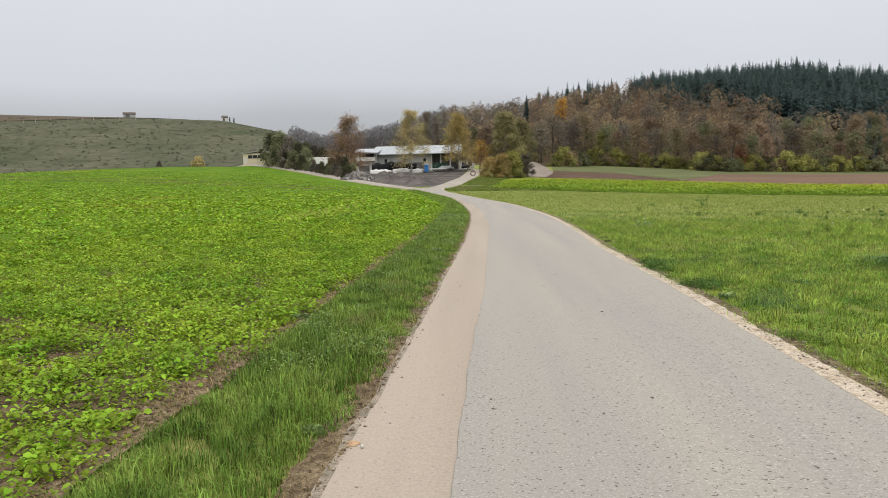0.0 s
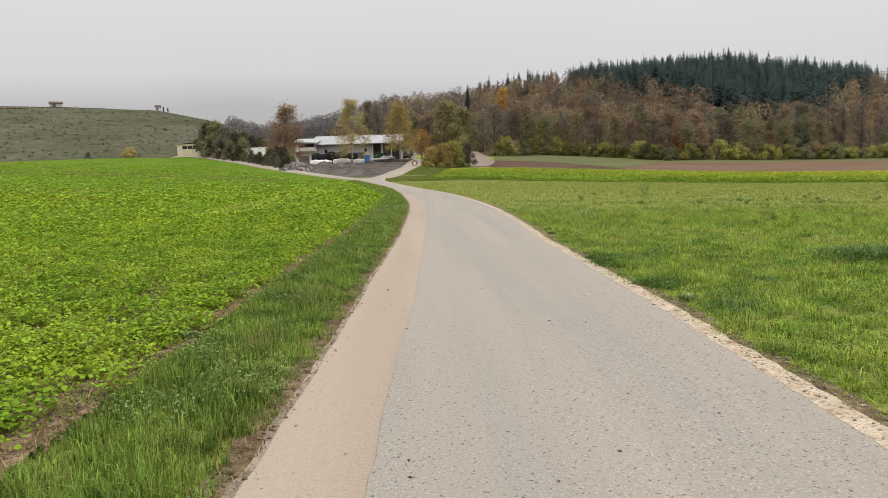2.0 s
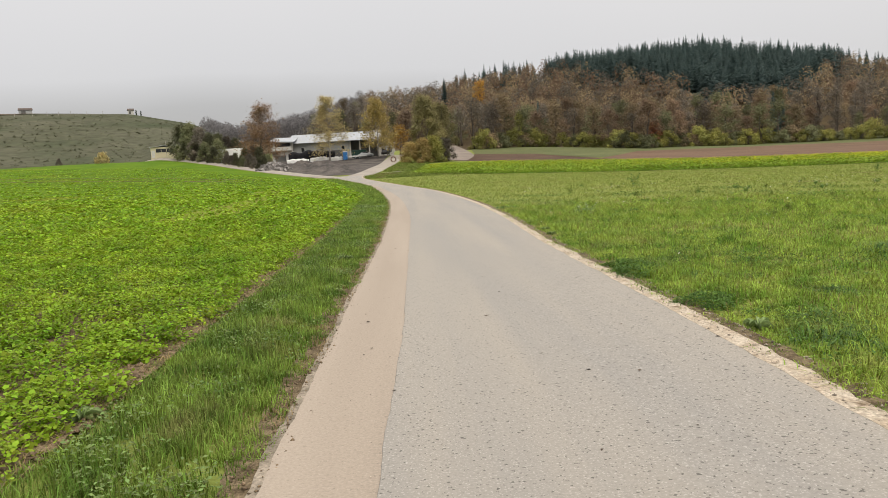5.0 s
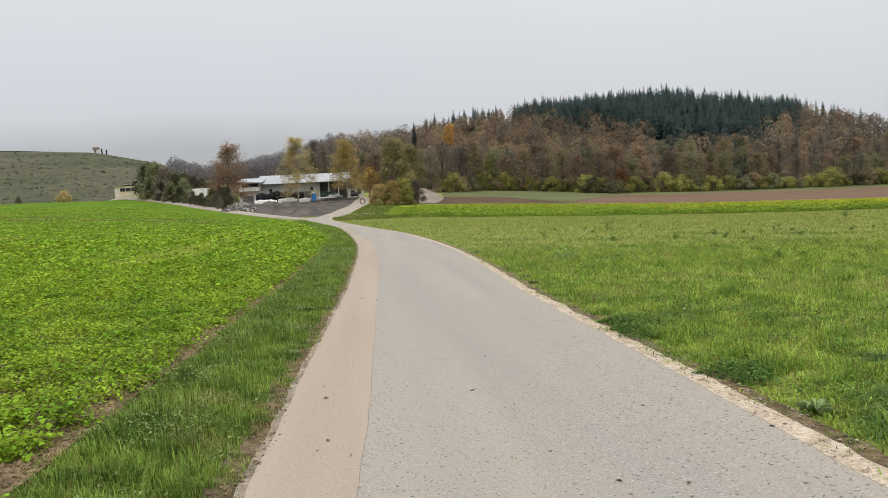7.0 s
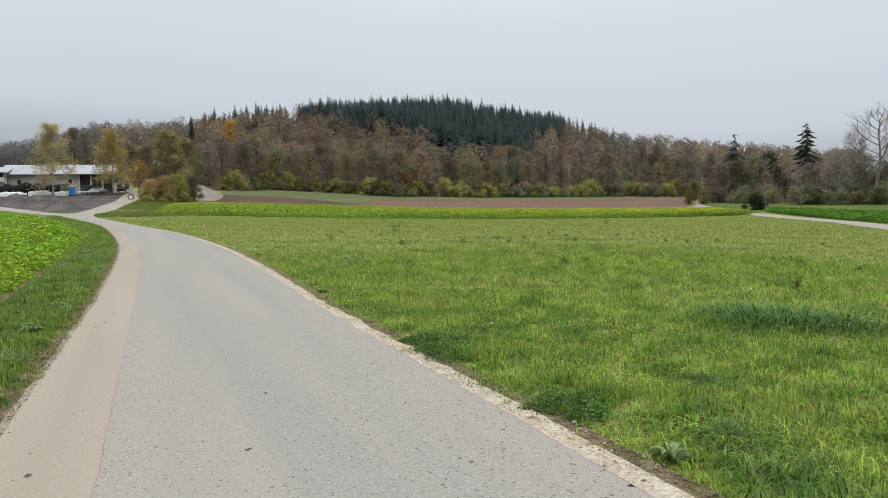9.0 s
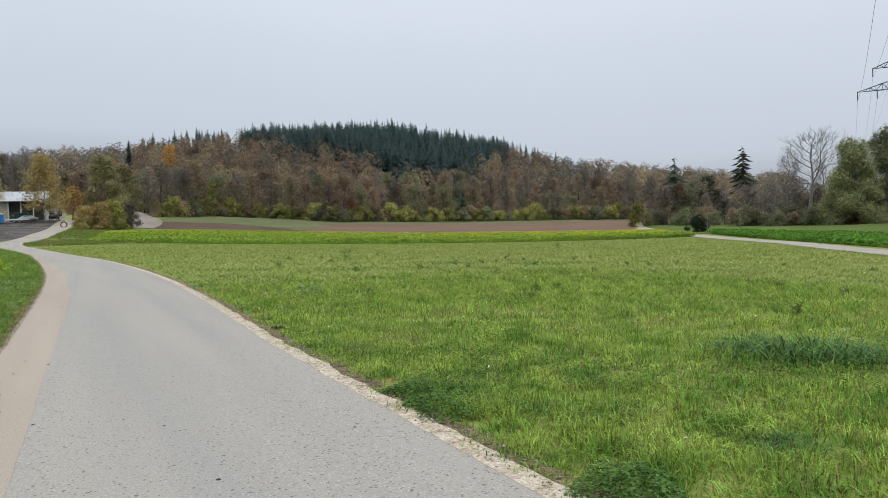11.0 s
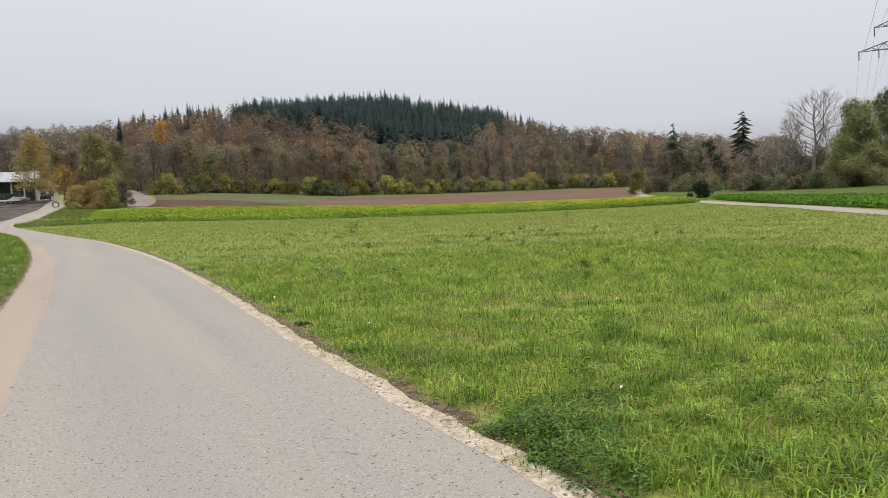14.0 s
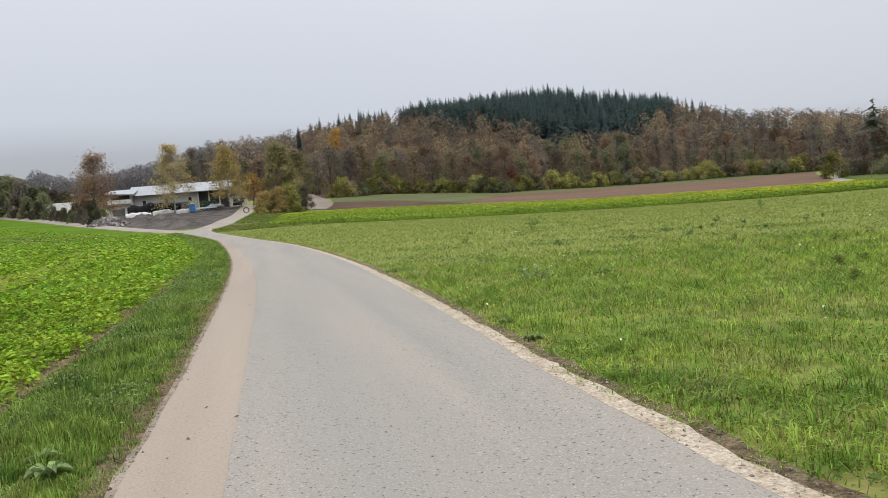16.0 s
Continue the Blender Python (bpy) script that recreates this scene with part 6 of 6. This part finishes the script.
# the same plants behind the start of the walk
x, y = scatter(26000, 2.6, 15, -9, 2.7, rng)
k = x > across(ROAD_R, y) + 0.12
x, y = x[k], y[k]
v, f = far_blades(np.stack([x, y, height(x, y)], 1), rng.uniform(0.05, 0.16, len(x)), np.full(len(x), 0.03), rng)
tagged(new("meadow_grass", mesh_of("meadow_grass", v, f, M_GRASS2)), "meadow grass beside the first stretch of road", "grass", kind="stuff")
x, y = scatter(12000, -2.4, -0.9, -9, 1.8, rng)
k = (x > across(FIELD_EDGE, y)) & (x < across(ROAD_L, y) - 0.15)
x, y = x[k], y[k]
v, f = far_blades(np.stack([x, y, height(x, y)], 1), rng.uniform(0.08, 0.18, len(x)), np.full(len(x), 0.018), rng)
tagged(new("verge_grass", mesh_of("verge_grass", v, f, M_GRASS1)), "verge grass beside the first stretch of road", "grass", kind="stuff")
x, y, _, _ = clumped(36000, 18, -14, -2.1, -9, 2.2, 0.08, rng)
k = (x < across(FIELD_EDGE, y)) & (patchy(x, y, 1.9, 1) + 0.8 * patchy(x, y, 5.5, 2) > -0.8)
x, y = x[k], y[k]
v, f = cards(np.stack([x, y, height(x, y) + rng.uniform(0.04, 0.16, len(x))], 1), 0.036, rng, 0.55)
tagged(new("mustard_crop", mesh_of("mustard_crop", v, f, M_CROP)), "young mustard plants beside the first stretch of road", "crop", kind="stuff")

# withered stems lying along the field's edge
x, y = scatter(16000, -3.0, -1.5, 2.5, 30, rng)
k = np.abs(x - across(FIELD_EDGE, y) + 0.02) < 0.1 + 0.16 * rng.random(len(x))
x, y = x[k], y[k]
v, f = blades(np.stack([x, y, height(x, y) + 0.035], 1), rng.uniform(0.03, 0.12, len(x)), np.full(len(x), 0.006), 2.2, rng)
tagged(new("dry_stems", mesh_of("dry_stems", v, f, M_STRAW)), "withered straw-coloured stems along the field margin", "grass", kind="stuff")

# earth clods and stones
def pebbles(x, y, s, lift, rng):
    n = len(x)
    o = np.array([(1, 0, 0), (0, 1, 0), (-1, 0, 0), (0, -1, 0), (0, 0, 0.8), (0, 0, -0.6)])
    q = o[None] * s[:, None, None] * rng.uniform(0.6, 1.4, (n, 6, 3))
    a = rng.uniform(0, 6.28, n)
    c, sn = np.cos(a)[:, None], np.sin(a)[:, None]
    q = np.stack([q[..., 0] * c - q[..., 1] * sn, q[..., 0] * sn + q[..., 1] * c, q[..., 2]], -1)
    q += np.stack([x, y, height(x, y) + lift], 1)[:, None]
    t = np.array([(0, 1, 4), (1, 2, 4), (2, 3, 4), (3, 0, 4), (1, 0, 5), (2, 1, 5), (3, 2, 5), (0, 3, 5)])
    return q.reshape(-1, 3), (t[None] + (np.arange(n) * 6)[:, None, None]).reshape(-1, 3)


x, y = scatter(22000, -3.0, -1.7, 2.5, 34, rng)
k = np.abs(x - across(FIELD_EDGE, y) + 0.08) < 0.20 + 0.12 * patchy(x * 0, y, 2.2)
x, y = x[k], y[k]
v, f = pebbles(x, y, 0.006 + 0.028 * rng.random(len(x)) ** 4, 0.036, rng)
tagged(new("earth_clods", mesh_of("earth_clods", v, f, M_CLOD)), "crumbly brown earth clods along the field's edge", "soil", kind="stuff")
x, y = scatter(16000, -1.4, -0.2, 2.5, 30, rng)
off = across(ROAD_L, y) - x + 0.06 * patchy(x * 0, y, 4.0)
k = (off > -0.05) & (off < 0.2 * rng.random(len(x)) + 0.02)
v, f = pebbles(x[k], y[k], 0.003 + 0.014 * rng.random(k.sum()) ** 3, 0.03, rng)
tagged(new("verge_crumbs", mesh_of("verge_crumbs", v, f, M_CLOD)), "brown earth crumbs along the edge of the road", "soil", kind="stuff")
x, y = scatter(12000, -9, -2.1, 2.5, 14, rng)
k = thin(x, y, 1.5, 6, rng)
v, f = pebbles(x[k], y[k], 0.006 + 0.024 * rng.random(k.sum()) ** 3, 0.032, rng)
tagged(new("field_clods", mesh_of("field_clods", v, f, M_CLOD)), "small soil crumbs between the young plants", "soil", kind="stuff")
x, y = scatter(16000, 2.4, 3.7, 3, 32, rng)
off = x - across(ROAD_R, y)
k = (off > 0.02) & (off < 0.36)
v, f = pebbles(x[k], y[k], 0.003 + 0.013 * rng.random(k.sum()) ** 4, 0.028, rng)
tagged(new("shoulder_grit", mesh_of("shoulder_grit", v, f, M_STONE)), "pale grit and pebbles on the sandy road shoulder", "grit", kind="stuff")
x, y = scatter(700, -0.9, 2.9, 2.5, 24, rng)
k = (x > across(ROAD_L, y)) & (x < across(ROAD_R, y)) & ((rng.random(700) < 0.25) | (x < across(ROAD_L, y) + 0.25))
v, f = pebbles(x[k], y[k], 0.004 + 0.007 * rng.random(k.sum()) ** 2, 0.034, rng)
n = 260
lx, ly = scatter(n, -0.6, 2.6, 2.5, 26, rng)
lv, lf = cards(np.stack([lx, ly, height(lx, ly) + 0.038], 1), 0.006 + 0.014 * rng.random(n) ** 3, rng, 0.93)
tagged(new("road_litter", mesh_of("road_litter", lv, lf, mat("dark leaf scraps", (0.05, 0.038, 0.028), (0.11, 0.075, 0.05), scale=4, fine=40, bump=0, island=0.5))), "dark scraps of leaf and twig lying on the asphalt", "litter", kind="stuff")
tagged(new("road_grit", mesh_of("road_grit", v, f, M_STONE)), "loose pebbles and crumbs lying on the road", "grit", kind="stuff")


# --- single weeds and tufts ---
def tuft(name, label, x, y, r, h, n, material, seed, lean=1.0, w=0.008, group="", sy=1.0):
    q = np.random.default_rng(seed)
    a, s = q.uniform(0, 6.28, n), np.sqrt(q.random(n)) * r
    px, py = s * np.cos(a), s * np.sin(a) * sy
    z0 = ground(x, y)
    v, f = blades(np.stack([px, py, height(x + px, y + py) - z0 - 0.01], 1), h * q.uniform(0.45, 1.15, n) * (1 - 0.45 * (s / r) ** 2), np.full(n, w) * q.uniform(0.7, 1.3, n), lean, q)
    ob = thing(name, label, "grass tuft", (x, y, z0), group)
    part("grass", mesh_of("grass", v, f, material), ob)
    return ob


def rosette(name, label, x, y, n, size, h, material, seed, group=""):
    """A broad-leaved weed: long pointed leaves spreading from one root."""
    q = np.random.default_rng(seed)
    v, f = [], []
    for k in range(n):
        a = 2.4 * k + q.normal(0, 0.3)
        m, up = size * q.uniform(0.6, 1.1), h * q.uniform(0.4, 1.2)
        c, s = math.cos(a), math.sin(a)
        w = m * 0.2
        i = len(v)
        for t, ww, z in ((0.05, 0.15, 0.02), (0.35, 0.8, 0.75), (0.65, 1.0, 1.0), (0.9, 0.5, 0.8), (1.05, 0.03, 0.55)):
            ww *= 1 + q.normal(0, 0.12)
            v += [(c * m * t - s * w * ww, s * m * t + c * w * ww, up * z + 0.02), (c * m * t, s * m * t, up * z - 0.012), (c * m * t + s * w * ww, s * m * t - c * w * ww, up * z + 0.02)]
        for t in range(4):
            for e in range(2):
                b = i + t * 3 + e
                f.append((b, b + 1, b + 4, b + 3))
    ob = thing(name, label, "weed", (x, y, ground(x, y) + 0.02), group)
    part("leaves", mesh_of("leaves", np.array(v), np.array(f), material), ob)
    return ob


def tall_weed(name, label, x, y, h, seed, material, bloom=None, n=26, group=""):
    q = np.random.default_rng(seed)
    ob = thing(name, label, "weed", (x, y, ground(x, y)), group)
    g, tips = Geo(), []
    for k in range(5):
        limb(g, q, (q.normal(0, 0.04), q.normal(0, 0.04), -0.02), (q.normal(0, 0.25), q.normal(0, 0.25), 1), h * q.uniform(0.7, 1.0), 0.006, tips, 1, 0.4, 0.12, 3)
    part("stalks", g.mesh("stalks", material), ob)
    t = np.array(tips)
    v, f = cards(t[q.integers(0, len(t), n * 4)] * np.array([1, 1, 0.9]) + q.normal(0, 0.02, (n * 4, 3)), 0.028, q, 0.3, 1.4)
    part("leaves", mesh_of("leaves", v, f, material), ob)
    if bloom:
        top = t[t[:, 2] > h * 0.55]
        if len(top):
            v, f = cards(top[q.integers(0, len(top), n)] + q.normal(0, 0.015, (n, 3)), 0.016, q, 0.4)
            part("flowers", mesh_of("flowers", v, f, bloom), ob, "small pale blossoms")
    return ob


tuft("rush_tuft", "broad dark blue-green tuft of coarse grass in the meadow", 7.3, 12.45, 0.62, 0.6, 480, M_RUSH, 1, 1.9, 0.017)
tuft("rush_tuft", "dark coarse grass tuft spreading from the broad one", 7.75, 11.95, 0.5, 0.52, 300, M_RUSH, 3, 1.9, 0.017)
tuft("rush_tuft", "dark coarse grass tuft behind the broad one", 7.5, 13.3, 0.42, 0.36, 220, M_RUSH, 4, 1.6, 0.014)
tuft("rush_tuft", "dark coarse grass tuft beside the large one", 6.9, 12.98, 0.48, 0.36, 280, M_RUSH, 2, 1.7, 0.015)
for k, (x, y, r, h, m, lab) in enumerate(((3.55, 9.75, 0.28, 0.22, M_GRASS2, "spreading pale green grass tuft at the meadow's edge"), (3.05, 6.9, 0.24, 0.2, M_GRASS1, "dark green grass tuft by the road shoulder"), (3.36, 15.5, 0.3, 0.24, M_GRASS1, "dark green grass tuft by the road shoulder"), (3.75, 11.5, 0.3, 0.26, M_GRASS2, "spreading pale green grass tuft at the meadow's edge"), (4.6, 10.9, 0.3, 0.28, M_GRASS2, "long-bladed light green grass tuft in the meadow"), (5.3, 9.6, 0.35, 0.3, M_GRASS2, "long-bladed light green grass tuft in the meadow"), (3.9, 13.4, 0.3, 0.22, M_GRASS1, "dark green grass tuft by the road shoulder"), (4.4, 17.5, 0.3, 0.24, M_GRASS1, "dark green grass tuft in the meadow"), (3.5, 21.5, 0.35, 0.22, M_GRASS1, "dark green grass tuft by the road shoulder"), (3.7, 28.3, 0.4, 0.24, M_RUSH, "dark grass tuft at the meadow's edge"), (6.0, 20.0, 0.4, 0.26, M_GRASS2, "long-bladed light green grass tuft in the meadow"), (8.5, 17.0, 0.4, 0.3, M_GRASS2, "long-bladed light green grass tuft in the meadow"), (6.3, 9.6, 0.35, 0.34, M_GRASS2, "long-bladed light green grass tuft in the meadow"), (4.9, 12.2, 0.3, 0.26, M_GRASS2, "long-bladed light green grass tuft in the meadow"))):
    tuft("grass_tuft", lab, x, y, r, h, 240, m, 10 + k, 1.8, 0.011, "tufts in the meadow")
q = np.random.default_rng(71)
for k, (x, y, r, h, m) in enumerate(((3.45, 8.6, 0.42, 0.3, M_RUSH), (3.72, 9.3, 0.34, 0.26, M_RUSH), (3.52, 9.0, 0.3, 0.24, M_GRASS1), (3.36, 13.1, 0.34, 0.24, M_RUSH), (4.08, 11.7, 0.3, 0.22, M_RUSH), (3.78, 12.1, 0.22, 0.2, M_RUSH), (3.5, 13.5, 0.3, 0.24, M_GRASS1), (4.5, 10.5, 0.26, 0.22, M_RUSH))):
    tuft("grass_tuft", "coarse dark-green grass tuft near the road shoulder", x, y, r, h, 260, m, 300 + k, 1.9, 0.010, "tufts in the meadow")
for k in range(40):
    y = q.uniform(8.5, 21)
    x = across(ROAD_R, y) + 0.45 + 5.5 * q.random() ** 1.4
    tuft("grass_tuft", "low spreading light-green grass tuft in the meadow", float(x), y, q.uniform(0.12, 0.26), q.uniform(0.14, 0.26), 110, M_GRASS2 if k % 3 else M_GRASS1, 400 + k, 2.1, 0.009, "tufts in the meadow")
for k, (x, y, r) in enumerate(((3.12, 10.35, 0.3), (3.12, 13.1, 0.3), (3.08, 12.5, 0.34))):
    q = np.random.default_rng(60 + k)
    n = 1500
    a, s = q.uniform(0, 6.28, n), np.sqrt(q.random(n)) * r
    px, py = s * np.cos(a) * (1 + 0.3 * np.sin(3 * a + k)), s * np.sin(a) * (1.25 + 0.3 * np.sin(2 * a))
    v, f = cards(np.stack([px, py, q.uniform(0.03, 0.13, n) * (1 - 0.6 * (s / r) ** 2)], 1), 0.015, q, 0.6)
    ob = thing("clover_patch", "dense low dark-green clover patch by the shoulder", "weed", (x, y, ground(x, y)), "clover patches")
    part("leaves", mesh_of("leaves", v, f, M_CLOVER), ob)
for k, (x, y, s, lab) in enumerate(((-0.92, 15.9, 0.24, "grey-green thistle-like weed on the verge"), (-1.05, 16.25, 0.2, "grey-green thistle-like weed on the verge"), (-0.72, 19.2, 0.14, "small grey-green weed at the verge"), (3.14, 18.05, 0.17, "flat dock rosette on the sandy shoulder"), (3.25, 19.25, 0.15, "flat dock rosette on the sandy shoulder"), (-0.95, 17.9, 0.15, "small grey-green weed at the verge"), (3.06, 9.18, 0.2, "withered dock leaves by the shoulder"), (-1.03, 4.24, 0.11, "small dark weed in the verge grass"), (-2.05, 8.0, 0.2, "blue-green weed at the field margin"), (-2.1, 11.4, 0.22, "blue-green weed at the field margin"))):
    rosette("broad_leaf_weed", lab, x, y, 16, s * 0.65, s * 0.28, M_WEED, 80 + k, "broad-leaved weeds")
q = np.random.default_rng(33)
tall_weed("tall_weed", "tall dry dark weed standing in the meadow", 12.9, 42.9, 0.85, 1, M_RUSH, None, 60)
tall_weed("tall_weed", "tall dry dark weed bundle far out in the meadow", 36.9, 58.2, 0.9, 2, M_RUSH, None, 70)
tall_weed("flowering_weed", "tall weed with small white blossoms in the meadow", 5.1, 22.9, 0.4, 3, M_WEED, M_WHITEF, 26)
for k in range(44):
    x, y = q.uniform(4, 26), q.uniform(10, 48)
    if x > 3.8 + 0.05 * y:
        tall_weed("meadow_weed", "thin dark weed stalks standing in the meadow", x, y, q.uniform(0.14, 0.28), 100 + k, M_RUSH if k % 4 == 0 else M_ROUGH, M_WHITEF if k % 6 == 0 else None, 14, "weeds in the meadow")

def sand_spot(x, y, r, label):
    """A thin spill of sand with a ragged outline."""
    g = Geo()
    n = 18
    rim = [(r * (1 + 0.3 * math.sin(3 * a + 1) + 0.15 * math.sin(7 * a)) * math.cos(a), 1.7 * r * (1 + 0.25 * math.cos(2 * a)) * math.sin(a)) for a in np.linspace(0, 2 * math.pi, n, endpoint=False)]
    g.v = [(px, py, 0.0) for px, py in rim] + [(px * 0.6, py * 0.6, 0.009) for px, py in rim] + [(0, 0, 0.012)]
    g.f = [(k, (k + 1) % n, n + (k + 1) % n, n + k) for k in range(n)] + [(n + k, n + (k + 1) % n, 2 * n) for k in range(n)]
    ob = thing("sand_spill", label, "sand", (x, y, ground(x, y) + 0.033))
    part("grains", g.mesh("grains", mat("orange sand", (0.44, 0.28, 0.15), (0.38, 0.25, 0.15), scale=9, fine=60, bump=0.8), True), ob)


sand_spot(-0.76, 4.05, 0.036, "small spill of orange sand on the edge strip")
sv, sf = pebbles(np.array([0.0]), np.array([0.0]), np.array([0.017]), -ground(0, 0), np.random.default_rng(3))
peb = thing("pebble", "single pale pebble lying on the edge strip", "stone", (-0.69, 3.98, ground(-0.69, 3.98) + 0.042))
part("stone", mesh_of("stone", sv, sf, M_WALLW), peb)

# tall catch crop strips
def strip_crop(name, near, far, n, h, size, bloom, label, seed, leafy):
    q = np.random.default_rng(seed)
    a, b = resample(near, 200), resample(far, 200)
    at = lambda line, u: np.stack([np.interp(u, np.arange(200), line[:, 0]), np.interp(u, np.arange(200), line[:, 1])], 1)
    i, t = q.uniform(0, 199, n), np.r_[q.random(n // 2), q.random(n - n // 2) ** 2]
    g = at(a, i) * (1 - t[:, None]) + at(b, i) * t[:, None] + q.normal(0, 0.35, (n, 2))
    rise = np.clip(0.12 + i / 42, 0.12, 1) if bloom else 1.0
    z = height(g[:, 0], g[:, 1]) + h * rise * np.sqrt(q.random(n)) * (1 + 0.3 * patchy(g[:, 0], g[:, 1], 0.6))
    v, f = cards(np.c_[g, z], size, q, 0.35)
    tagged(new(name, mesh_of(name, v, f, leafy)), label, "crop", kind="stuff")
    drape(name + "_bed", near, far, 60, 16, 0.03, M_FIELD)
    if bloom:
        m = n // 3
        i, t = np.r_[q.random(m // 2) ** (1 / bloom), q.random(m - m // 2)] * 199, q.random(m) ** 0.5
        g = at(a, i) * (1 - t[:, None]) + at(b, i) * t[:, None]
        z = height(g[:, 0], g[:, 1]) + h * np.clip(0.12 + i / 42, 0.12, 1) * q.uniform(0.85, 1.25, m)
        v, f = cards(np.c_[g, z], size * 0.5, q, 0.5)
        tagged(new("mustard_blossom", mesh_of("mustard_blossom", v, f, M_FLOWER)), "yellow mustard blossom over the crop strip", "flowers", kind="stuff")


strip_crop("catch_crop", [(2.5, 132), (3.5, 124), (8, 116), (16, 108.5), (26, 104), (40, 101), (55, 97.5), (71, 92.5), (85, 89.5)], [(6, 168), (9, 172), (20, 172), (31, 170), (52, 161), (60, 151), (79, 137), (92, 121), (98, 112)], 62000, 0.65, 0.16, 3.2, "tall yellow-green mustard strip across the valley floor", 7, M_CROP2)
strip_crop("root_crop", [(96, 97), (87, 84.5), (62, 49.5), (44.5, 28), (34, 14)], [(106, 104), (102, 97), (87, 66), (75, 41), (64, 22)], 32000, 0.6, 0.15, 0, "dense leafy green crop beside the lane", 8, M_CROP3)
